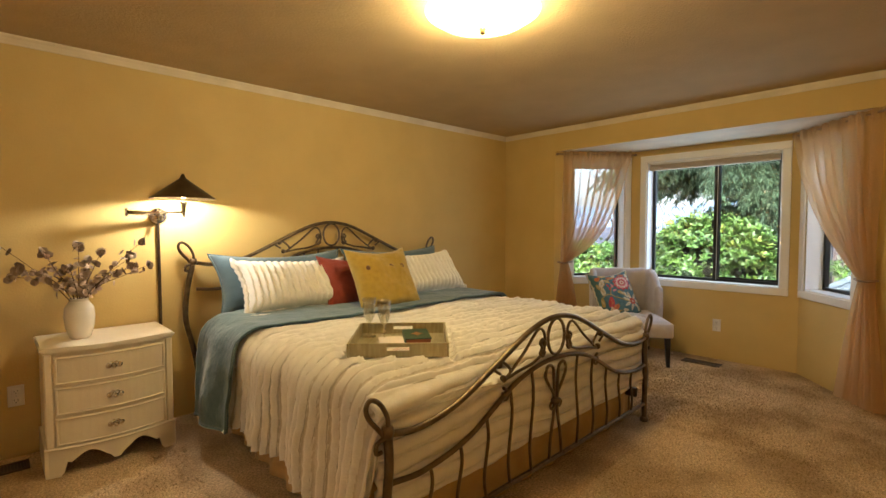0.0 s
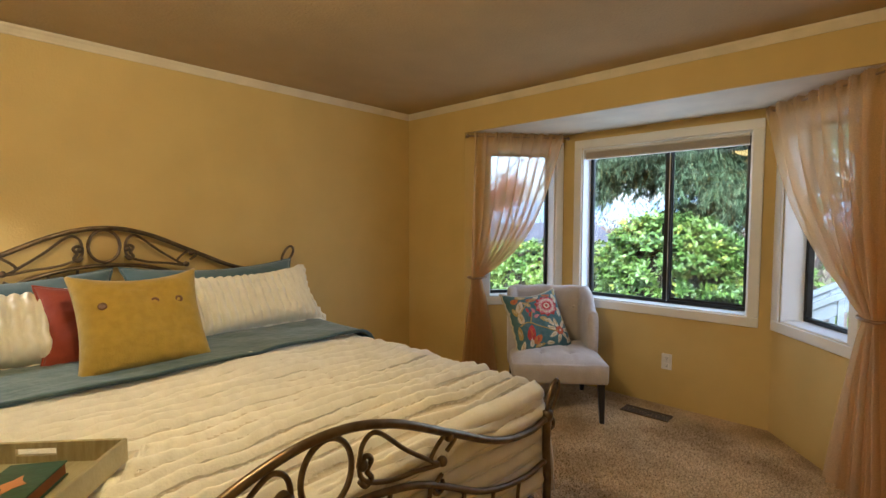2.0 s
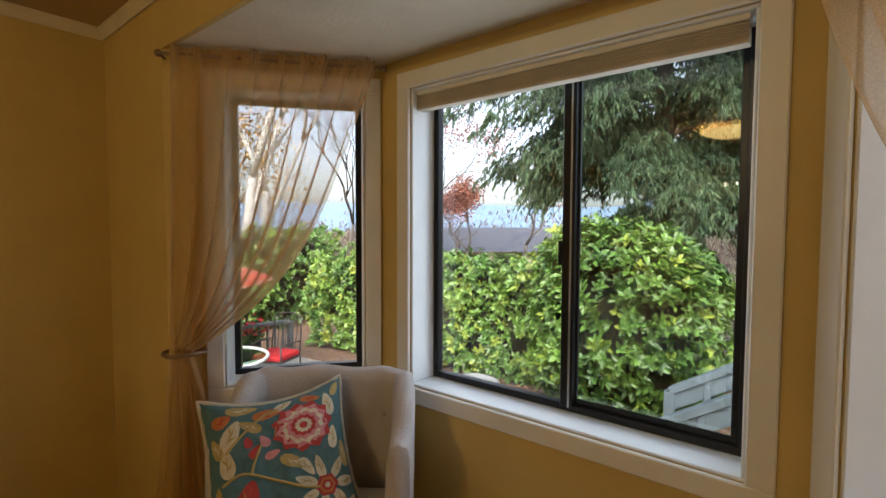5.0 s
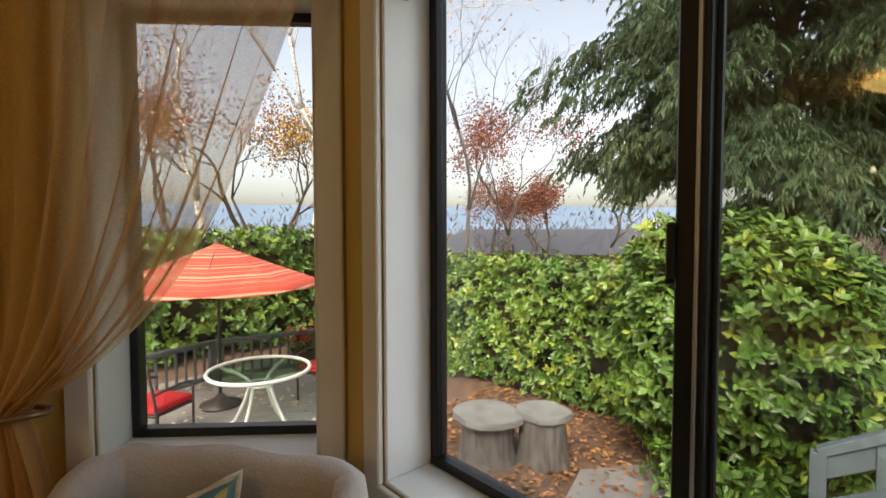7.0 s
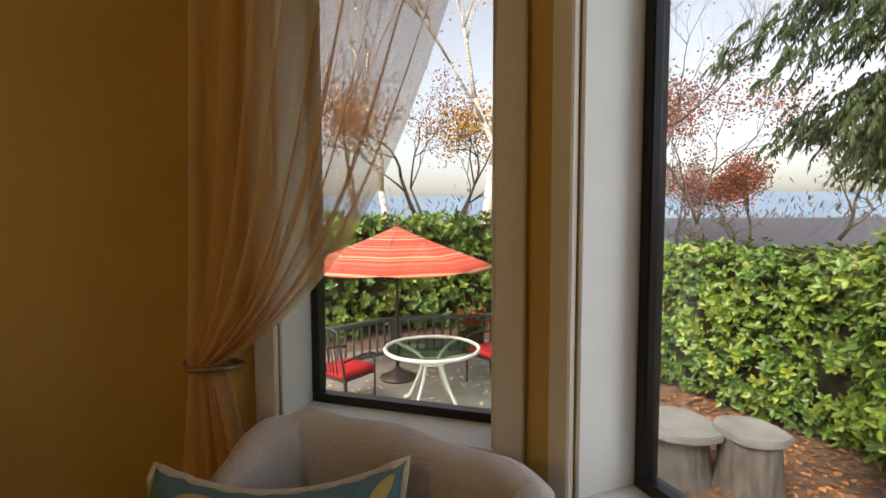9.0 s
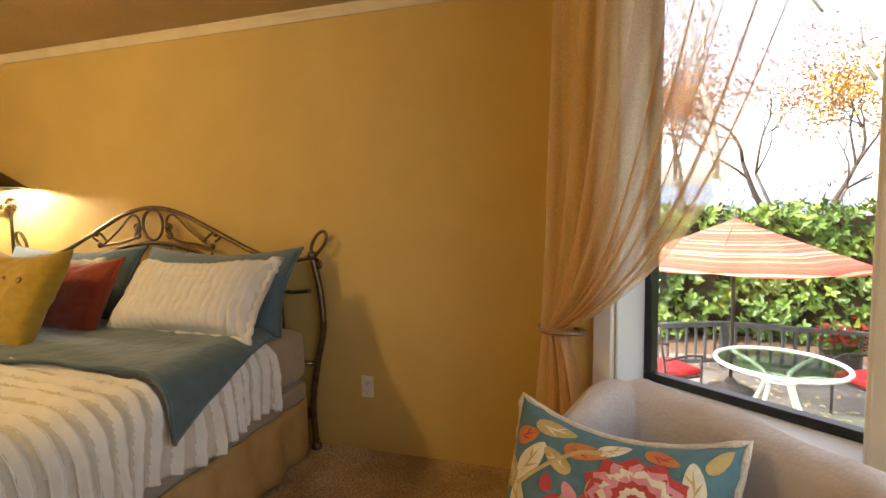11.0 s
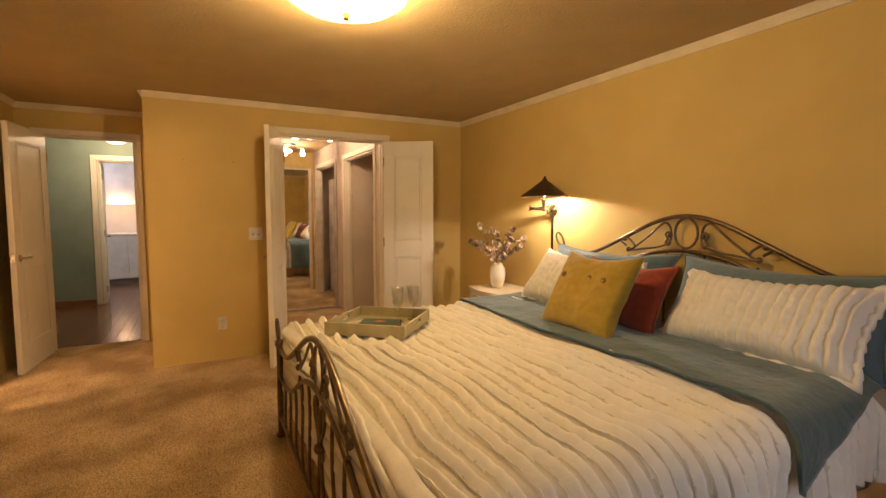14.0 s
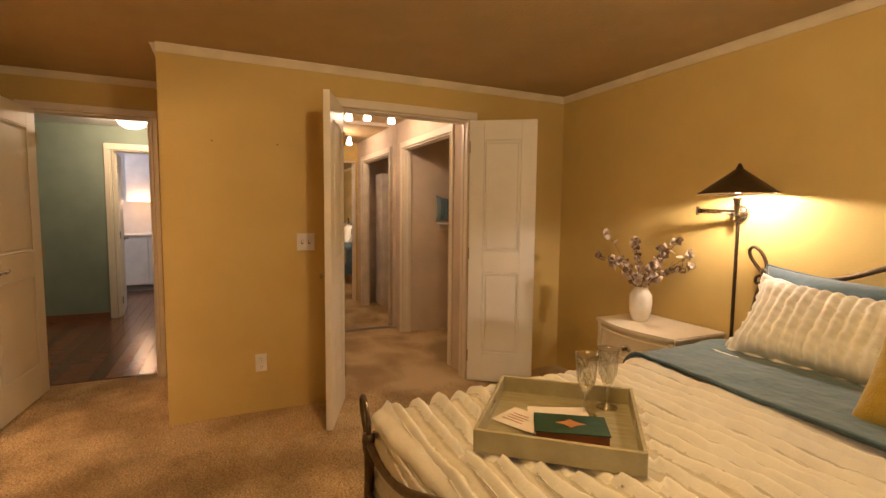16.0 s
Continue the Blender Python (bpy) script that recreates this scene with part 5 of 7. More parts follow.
for a, b in zip(rings, rings[1:]):
    for k in range(len(a) - 1):
        bm.faces.new((a[k], a[k + 1], b[k + 1], b[k]))
    bm.faces.new((a[-1], a[0], b[0], b[-1]))
bm.faces.new(rings[0])
bm.faces.new(rings[-1][::-1])
part("backrest", bm, LINEN, ch, "curved linen wing back", True)
for sx in (-0.20, 0, 0.20):
    bm = bmesh.new()
    bmesh.ops.create_uvsphere(bm, u_segments=12, v_segments=8, radius=0.012, matrix=pose(sx, 0.285 - 0.02 * (abs(sx) > 0.1), 0.68) @ Matrix.Diagonal((1, 0.5, 1, 1)))
    part("tuft_button", bm, LINEN, ch, "", True)
for sx in (-1, 1):
    for sy in (-0.33, 0.27):
        bm = bmesh.new()
        vv = box(bm, (sx * 0.272, sy, 0.135), (0.045, 0.045, 0.27), 0.003)
        for v in bm.verts:
            if v.co.z < 0.1:
                v.co.x = sx * 0.272 + (v.co.x - sx * 0.272) * 0.62 + sx * 0.008
                v.co.y = sy + (v.co.y - sy) * 0.62 + (0.03 if sy > 0 else -0.004)
        part("leg", bm, DARKWOOD, ch, "black tapered wooden leg")

# cushion with a printed flower pattern
TEAL = mat("teal_print_cotton", (0.085, 0.165, 0.170), 0.85, color2=(0.065, 0.14, 0.145), scale=40, bump=0.2, bump_scale=160)
PRINT = {n: mat(n + "_print", c, 0.85, scale=60, bump=0.15, bump_scale=160) for n, c in (("red", (0.44, 0.045, 0.035)), ("pink", (0.62, 0.24, 0.24)), ("cream", (0.66, 0.58, 0.40)), ("ochre", (0.46, 0.33, 0.11)), ("orange", (0.52, 0.17, 0.045)))}
fw, FS = 0.475, 0.028
FX = Vector((0.905, -0.41, 0.05)).normalized()
FY = Vector((0.19, 0.45, 0.87)).cross(FX).normalized()
FZ = FX.cross(FY)
FM = Matrix(((FX.x, FY.x, FZ.x, 0.108), (FX.y, FY.y, FZ.y, -1.275), (FX.z, FY.z, FZ.z, 0.600), (0, 0, 0, 1)))
fl = pillow("floral_pillow", FM, fw, fw, 0.15, TEAL, "teal floral print cushion with red, pink and cream flowers", "cushion", seed=31, sag=FS)


def on_front(x, z, side=-1, lift=0.004):
    a, b = min(0.93, max(-0.93, x / (fw / 2))), min(0.93, max(-0.93, z / (fw / 2)))
    prof = max(0.0, (1 - a ** 4) * (1 - b ** 4)) ** 0.55
    y = side * (0.075 * prof + (0.012 * noise.noise((a * 2.2 + 31, b * 2.2, side * 3)) + 0.005 * noise.noise((a * 7 + 31, b * 7, side))) * prof)
    return (a * fw / 2 * (1 - 0.10 * (1 - b * b) * abs(a) ** 3), y + side * lift, b * fw / 2 * (1 - 0.10 * (1 - a * a) * abs(b) ** 3) - FS * (1 - a * a) * max(0, b))


def patch(outline, c, tone, name, lift=0.0025):
    bm = bmesh.new()
    n = 5
    rows = [[bm.verts.new(on_front(c[0] + (x - c[0]) * k / n, c[1] + (z - c[1]) * k / n, -1, lift)) for x, z in outline] for k in range(1, n + 1)]
    mid = bm.verts.new(on_front(*c, -1, lift))
    for k in range(len(outline)):
        j = (k + 1) % len(outline)
        bm.faces.new((mid, rows[0][k], rows[0][j]))
        for a, b in zip(rows, rows[1:]):
            bm.faces.new((a[k], a[j], b[j], b[k]))
    part(name, bm, PRINT[tone], fl, tone + " printed " + name.replace("printed_", ""), True)


def flower(cx, cz, r, tones, n=11):
    for k, tone in enumerate(tones):
        rr = r * (1 - k / len(tones))
        pts = [(cx + rr * (1 - 0.16 * (q % 2)) * math.cos(q * math.pi / n + k), cz + rr * (1 - 0.16 * (q % 2)) * math.sin(q * math.pi / n + k) * 0.9) for q in range(2 * n)]
        patch(pts, (cx, cz), tone, "printed_flower", 0.003 + 0.0006 * k)


def leaf_print(cx, cz, length, width, ang, tone, name="printed_leaf"):
    c, s = math.cos(radians(ang)), math.sin(radians(ang))
    pts = []
    for q in range(16):
        a = q * math.tau / 16
        lx, lz = length / 2 * math.cos(a), width / 2 * math.sin(a) * (1 - 0.35 * math.cos(a))
        pts.append((cx + lx * c - lz * s, cz + lx * s + lz * c))
    patch(pts, (cx, cz), tone, name)
    if length > 0.065:
        vein = {"cream": "ochre", "ochre": "cream", "orange": "red", "red": "orange", "pink": "red"}[tone]
        for k in (-1, 0, 1):
            ox, oz = 0.10 * length * k, 0.0
            a2 = 34 * k
            c2, s2 = math.cos(radians(ang + a2)), math.sin(radians(ang + a2))
            l2 = length * (0.36 if k == 0 else 0.20)
            mx, mz = cx + ox * c - 0.16 * width * k * s, cz + ox * s + 0.16 * width * k * c
            patch([(mx + l2 * c2, mz + l2 * s2), (mx - width * 0.06 * s2, mz + width * 0.06 * c2), (mx - l2 * c2, mz - l2 * s2), (mx + width * 0.06 * s2, mz - width * 0.06 * c2)], (mx, mz), vein, "printed_vein", 0.0034)


flower(0.075, 0.095, 0.105, ("red", "pink", "cream", "pink", "red", "cream", "red"))
flower(0.125, -0.115, 0.040, ("red", "orange", "red", "cream"), 6)
for a in range(0, 360, 51):
    leaf_print(0.125 + 0.072 * math.cos(radians(a)), -0.115 + 0.062 * math.sin(radians(a)), 0.075, 0.030, a, "cream")
for x, z, l, w, a, t in ((-0.115, -0.10, 0.12, 0.07, 70, "red"), (-0.07, -0.155, 0.09, 0.055, 40, "orange"), (-0.125, -0.17, 0.07, 0.035, 80, "cream"), (-0.15, 0.11, 0.11, 0.05, 60, "cream"), (-0.17, 0.02, 0.09, 0.05, 95, "cream"), (-0.175, 0.16, 0.07, 0.04, 30, "orange"), (0.03, -0.02, 0.09, 0.035, -30, "ochre"), (0.07, -0.045, 0.07, 0.03, -55, "cream"), (0.17, 0.15, 0.09, 0.04, 100, "cream"), (0.17, 0.03, 0.08, 0.035, 80, "cream"), (-0.03, 0.17, 0.10, 0.04, 10, "orange"), (0.02, 0.195, 0.07, 0.03, 30, "cream"), (-0.08, 0.04, 0.05, 0.03, 50, "red"), (-0.05, 0.07, 0.045, 0.028, 120, "pink"), (-0.10, 0.075, 0.04, 0.026, 100, "red"), (-0.03, 0.02, 0.05, 0.026, 20, "pink"), (-0.09, 0.13, 0.08, 0.035, 150, "ochre"), (0.11, 0.195, 0.07, 0.03, -20, "orange"), (-0.205, -0.09, 0.10, 0.035, 88, "ochre"), (-0.20, -0.19, 0.08, 0.035, 70, "cream"), (-0.11, 0.20, 0.10, 0.04, 5, "ochre"), (0.205, -0.03, 0.09, 0.035, 95, "ochre"), (0.205, 0.20, 0.06, 0.03, 60, "ochre"), (-0.06, -0.205, 0.09, 0.03, 10, "ochre"), (0.03, -0.20, 0.07, 0.03, -10, "cream"), (-0.20, 0.07, 0.07, 0.035, 110, "ochre"), (0.0, 0.10, 0.06, 0.03, 75, "ochre"), (0.20, -0.19, 0.07, 0.03, 45, "cream")):
    leaf_print(x, z, l, w, a, t)
for ctrl in (((-0.19, -0.04), (-0.12, -0.02), (-0.03, -0.06), (0.05, -0.10), (0.10, -0.115)), ((-0.10, -0.03), (-0.08, 0.02), (-0.06, 0.06)), ((-0.17, 0.05), (-0.12, 0.10), (-0.05, 0.16), (0.0, 0.18))):
    bm = bmesh.new()
    tube(bm, [on_front(p.x, p.z, -1, 0.002) for p in spline([(x, 0, z) for x, z in ctrl], 5)], 0.0045, 5)
    part("printed_stem", bm, PRINT["ochre"], fl, "ochre printed stem")
part("fringe", edge_cord(fw, fw, 0.008, FS, 0.006), mat("cream_fringe", (0.62, 0.54, 0.40), 0.9, scale=80, bump=0.6, bump_scale=200), fl, "cream brush fringe", True)

# ---- sheer curtains ----
SHEER = sheer("sheer_peach_curtain", (0.77, 0.55, 0.29), 0.43)
RODM = mat("bronze_curtain_rod", (0.30, 0.21, 0.13), 0.45, metal=0.4)


def curtain(p_out, p_in, label, seed, fall):
    """A sheer panel on a rod from p_out, next to the room, to p_in; tied back low at its outer side."""
    po, pi = Vector((*p_out, 0)), Vector((*p_in, 0))
    u = (pi - po).normalized()
    L = (pi - po).length
    inn = Vector((-u.y, u.x, 0))
    mid = Vector((-1.0, -1.925, 0)) - po
    if inn.dot(mid) < 0:
        inn = -inn
    t = thing("curtain", Matrix.Translation(po), label, "curtain", "sheer curtains")
    TOP, TIE = 2.018, 0.895
    K = 8.5

    def at(a, v):
        # v: 0 at the top, 1 at the floor
        z = TOP + 0.028 - v * (TOP + 0.028 - 0.03)
        if z > TIE:
            d = max(0.0, (TOP - z) / (TOP - TIE))
            w = L * (1 - fall[0] * d - fall[1] * d ** fall[2])
            off = 0.0
            amp = 0.016 + 0.014 * math.sin(min(1, d * 1.3) * math.pi / 2)
            squeeze = d
        else:
            d = (TIE - z) / TIE
            w = L * (0.08 + 0.34 * d ** 0.8)
            off = -0.10 * d
            amp = 0.024 + 0.022 * d
            squeeze = 1 - 0.6 * d
        ph = a * K * math.tau + 1.3 * math.sin(a * 7 + seed) + 0.5 * math.sin(z * 2.1 + a * 5)
        s = off + a * w + 0.44 * w / K * math.sin(ph * 1.0 + 0.8) * (0.35 + 0.65 * squeeze)
        depth = 0.012 + amp * math.sin(ph) + 0.010 * math.sin(ph * 0.37 + seed) + (0.02 * squeeze)
        if z > TOP - 0.045:
            depth += 0.006 * math.sin(ph * 5)
            z += 0.004 * math.sin(ph * 3)
        sw = 0.03 * math.sin(math.pi * min(1, max(0, (TOP - z) / (TOP - TIE)))) * (1 if z > TIE else 0)
        q = u * s + inn * (depth + sw * a)
        return (q.x, q.y, z)
    bm = bmesh.new()
    sheet(bm, at, 260, 90)
    part("panel", bm, SHEER, t, "sheer peach fabric tied back", True)
    bm = bmesh.new()
    tube(bm, [tuple(u * (-0.03) + Vector((0, 0, TOP))), tuple(u * (L + 0.02) + Vector((0, 0, TOP)))], 0.0065)
    part("curtain_rod", bm, RODM, t, "thin bronze curtain rod")
    for s in (-0.035, L + 0.022):
        bm = bmesh.new()
        bmesh.ops.create_uvsphere(bm, u_segments=10, v_segments=8, radius=0.014, matrix=Matrix.Translation(u * s + Vector((0, 0, TOP))))
        part("finial", bm, RODM, t, "", True)
        bm = bmesh.new()
        q = u * (s * 0.94)
        tube(bm, [tuple(q + Vector((0, 0, TOP))), tuple(q - inn * 0.13 + Vector((0, 0, TOP)))], 0.005)
        part("rod_bracket", bm, RODM, t)
    bm = bmesh.new()
    c = u * (L * 0.055) + inn * 0.03
    tube(bm, [tuple(c + u * (0.075 * math.cos(k * math.tau / 14)) + inn * (0.05 * math.sin(k * math.tau / 14)) + Vector((0, 0, TIE + 0.004 * math.sin(k)))) for k in range(14)], 0.0075, 8, True)
    part("tieback", bm, mat("bronze_cord", (0.30, 0.20, 0.12), 0.35, metal=0.6, scale=60), t, "shiny bronze cord tieback", True)


curtain((-0.005, -0.735), (0.60, -1.225), "sheer peach curtain tied back beside the narrow window", 1.0, (0.50, 0.42, 5))
curtain((-0.06, -3.19), (0.60, -2.615), "sheer peach curtain tied back beside the angled window", 4.0, (0.62, 0.30, 3))

# ---- garden ----
GZ = -0.90
# the garden's own axes: turned a little against the house
YARD = pose(0.085, -2.15, 0, 0, 0, 7.4) @ pose(0.05, 2.10, 0)


def placed(ob):
    ob.matrix_world = YARD
    return ob



def ground_z(x, y):
    r = max(0.0, x - 9.0) + max(0.0, y - 9.0)
    return GZ - 0.07 * r if r < 60 else GZ - 4.2


SOIL = mat("leaf_littered_soil", (0.20, 0.11, 0.06), 0.95, color2=(0.07, 0.045, 0.03), scale=9, detail=8, bump=0.8, bump_scale=30)
GRASS = mat("winter_lawn", (0.11, 0.12, 0.05), 0.95, color2=(0.09, 0.075, 0.04), scale=2, detail=8, bump=0.6, bump_scale=40)
xs = [-60, -20, -8, 0.2, 1, 2, 3, 4, 5, 6, 7, 9, 12, 20, 35, 70, 200, 900]
ys = [-900, -200, -60, -20, -8, -5, -4, -3, -2, -1, 0, 1, 2, 3, 5, 7, 9, 12, 20, 35, 70, 200, 900]
bm = bmesh.new()
gv = [[bm.verts.new((x, y, ground_z(x, y) if x > -8 else GZ)) for y in ys] for x in xs]
for i in range(len(xs) - 1):
    for j in range(len(ys) - 1):
        f = bm.faces.new((gv[i][j], gv[i + 1][j], gv[i + 1][j + 1], gv[i][j + 1]))
        f.material_index = 1 if (xs[i] > 6.5 or ys[j] > 6.5 or xs[i] < 0) else 0
me = bpy.data.meshes.new("ground")
bm.to_mesh(me)
bm.free()
me.materials.append(SOIL)
me.materials.append(GRASS)
tagged(new("ground", me), "brown garden soil and lawn sloping away", "ground", kind="structure")
PATIO = mat("grey_patio_concrete", (0.26, 0.25, 0.24), 0.8, color2=(0.19, 0.18, 0.17), scale=4, detail=8, bump=0.2, bump_scale=40)
bm = bmesh.new()
prism(bm, [(0.25, 0.9), (2.3, 0.9), (3.3, 1.5), (4.6, 2.2), (4.6, 5.2), (0.25, 5.2)], GZ - 0.1, GZ + 0.03)
tagged(placed(part("pavement", bm, PATIO)), "grey concrete patio strewn with fallen leaves", "patio", kind="structure")
bm = bmesh.new()
prism(bm, [(3.0, -1.9), (4.4, -1.5), (4.55, -0.9), (3.9, -0.35), (3.2, -0.5), (2.6, -1.1)], GZ - 0.05, GZ + 0.025)
tagged(placed(part("pavement_slab", bm, PATIO)), "grey paving slab in the garden soil", "paving", kind="structure")


def leaves_mesh(name, items, material, parent, kind_="stuff", label=""):
    """items: place, way, up, length, width; every leaf a folded, pointed blade."""
    vs_, fs_ = [], []
    for c, d, n_, l, w in items:
        s_ = d.cross(n_).normalized() * (w / 2)
        up_ = n_ * (w * 0.16)
        b0 = len(vs_)
        vs_ += [c, c + d * (l * 0.35) + s_ + up_, c + d * (l * 0.36), c + d * (l * 0.35) - s_ + up_, c + d * (l * 0.72) + s_ * 0.8 + up_ * 0.6, c + d * (l * 0.74), c + d * (l * 0.72) - s_ * 0.8 + up_ * 0.6, c + d * l - n_ * (l * 0.06)]
        fs_ += [(b0, b0 + 1, b0 + 2), (b0, b0 + 2, b0 + 3), (b0 + 1, b0 + 4, b0 + 5, b0 + 2), (b0 + 2, b0 + 5, b0 + 6, b0 + 3), (b0 + 4, b0 + 7, b0 + 5), (b0 + 5, b0 + 7, b0 + 6)]
    me = bpy.data.meshes.new(name)
    me.from_pydata([tuple(v) for v in vs_], [], fs_)
    me.materials.append(material)
    ob = new(name, me)
    ob.parent = parent
    ob["kind"] = kind_
    if label:
        ob["label"] = label
    return ob


LAUREL = mat("laurel_leaf", (0.125, 0.215, 0.030), 0.38, color2=(0.055, 0.125, 0.022), scale=1.4, detail=3, island=0.45)
LAUREL2 = mat("yellowing_laurel_leaf", (0.24, 0.29, 0.035), 0.42, color2=(0.15, 0.23, 0.03), scale=2, island=0.3)
# near-black tone for the hedge cores, painted shade behind the leaves
INNER = mat("hedge_core_shade", (0.020, 0.028, 0.010), 0.95, color2=(0.035, 0.025, 0.015), scale=8, bump=0.8, bump_scale=20)
BARK = mat("brown_branch_bark", (0.10, 0.07, 0.05), 0.9, scale=12, bump=0.5, bump_scale=40)


def hedge(name, origin, label, shape, count, seed, leaf=0.105, yellow=0.1, reach=1.0):
    """shape(rnd) gives a place on the outer face and its normal, from the origin at the foot."""
    rnd = random.Random(seed)
    t = thing(name, YARD @ Matrix.Translation(origin), label, "hedge")
    green, yel = [], []
    made = 0
    while made < count:
        c, n_ = shape(rnd)
        c = c + n_ * rnd.uniform(-0.16, 0.07) * reach
        lump = noise.noise((c.x * 1.6 + seed, c.y * 1.6, c.z * 1.6))
        c += n_ * lump * 0.16 * reach
        if noise.noise((c.x * 2.6, c.y * 2.6 + seed, c.z * 2.6)) < -0.33 and rnd.random() < 0.8:
            made += 1
            continue
        axis = (n_ + Vector((rnd.uniform(-0.6, 0.6), rnd.uniform(-0.6, 0.6), rnd.uniform(-0.1, 0.9)))).normalized()
        side = axis.orthogonal().normalized()
        k = rnd.randint(4, 7)
        a0 = rnd.uniform(0, 6)
        bucket = yel if (rnd.random() < yellow * (0.4 + 2.2 * max(0, lump + 0.25))) else green
        for q in range(k):
            a = a0 + q * 2.4
            rad = (side * math.cos(a) + axis.cross(side) * math.sin(a))
            d = (axis * rnd.uniform(0.25, 0.8) + rad).normalized()
            nn = (axis - d * axis.dot(d)).normalized()
            l = leaf * rnd.uniform(0.7, 1.25)
            bucket.append((c + axis * (0.012 * q), d, nn, l, l * rnd.uniform(0.42, 0.54)))
            made += 1
    leaves_mesh("foliage", green, LAUREL, t, label="glossy green laurel leaves")
    if yel:
        leaves_mesh("young_foliage", yel, LAUREL2, t, label="yellow-green young laurel leaves")
    return t


def box_face(x0, x1, y0, y1, z1, rag=0.12):
    """Places on the near faces and the top of a long hedge."""
    def fn(rnd):
        q = rnd.random()
        if q < 0.70:
            return Vector((x0, rnd.uniform(y0, y1), rnd.uniform(0.05, z1))), Vector((-1, 0, 0))
        if q < 0.82:
            return Vector((rnd.uniform(x0, x1), y0, rnd.uniform(0.05, z1))), Vector((0, -1, 0))
        return Vector((rnd.uniform(x0, x1), rnd.uniform(y0, y1), z1 + rnd.uniform(-0.05, rag) - 0.1)), Vector((0, 0, 1))
    return fn


def dome_face(rx, ry, h):
    def fn(rnd):
        while True:
            d = Vector((rnd.gauss(0, 1), rnd.gauss(0, 1), rnd.gauss(0, 1))).normalized()
            if d.x < 0.35 and d.z > -0.85:
                break
        e = Vector((math.copysign(abs(d.x) ** 0.75, d.x), math.copysign(abs(d.y) ** 0.75, d.y), math.copysign(abs(d.z) ** 0.75, d.z)))
        return Vector((e.x * rx, e.y * ry, h / 2 + e.z * h / 2)), d
    return fn


# added solid core, coloured dark as the shade seen between leaves
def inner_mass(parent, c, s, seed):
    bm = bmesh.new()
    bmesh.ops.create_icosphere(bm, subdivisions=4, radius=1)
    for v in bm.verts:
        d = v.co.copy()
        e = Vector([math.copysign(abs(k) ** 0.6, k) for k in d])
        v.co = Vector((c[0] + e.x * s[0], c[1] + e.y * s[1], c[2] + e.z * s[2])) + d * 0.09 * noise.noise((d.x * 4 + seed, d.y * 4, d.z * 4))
    part("branch_mass", bm, INNER, parent, "dark solid core that paints the shade inside the hedge", True)


hd = hedge("laurel_hedge", (5.35, -1.2, GZ), "clipped green laurel hedge behind the tree stumps", box_face(0, 1.1, 0, 5.6, 1.76), 18000, 2, leaf=0.088, yellow=0.16)
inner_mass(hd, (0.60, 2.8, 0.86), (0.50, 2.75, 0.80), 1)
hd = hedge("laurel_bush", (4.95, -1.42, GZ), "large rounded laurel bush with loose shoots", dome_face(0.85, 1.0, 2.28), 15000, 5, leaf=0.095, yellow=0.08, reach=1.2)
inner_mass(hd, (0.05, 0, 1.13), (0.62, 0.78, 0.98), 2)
hedge("boundary_hedge", (8.1, -4.4, GZ - 0.1), "dull brown-green hedge beyond the board fence", box_face(0, 0.8, 0, 3.6, 1.5), 5000, 14, leaf=0.08, yellow=0.0)
hd = hedge("laurel_shrub", (4.15, -1.35, GZ), "small low laurel shrub at the foot of the bush", dome_face(0.30, 0.42, 0.42), 900, 8, leaf=0.10)
hd = hedge("laurel_hedge", (1.0, 6.0, GZ), "dark green hedge behind the patio railing", lambda rnd: (Vector((rnd.uniform(0, 7.0), rnd.uniform(-0.1, 0.3), rnd.uniform(0.05, 2.15))), Vector((0, -1, 0))) if rnd.random() < 0.8 else (Vector((rnd.uniform(0, 7.0), rnd.uniform(0, 1.2), 2.12)), Vector((0, 0, 1))), 9000, 11, leaf=0.12, yellow=0.06)
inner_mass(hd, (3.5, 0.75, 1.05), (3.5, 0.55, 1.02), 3)

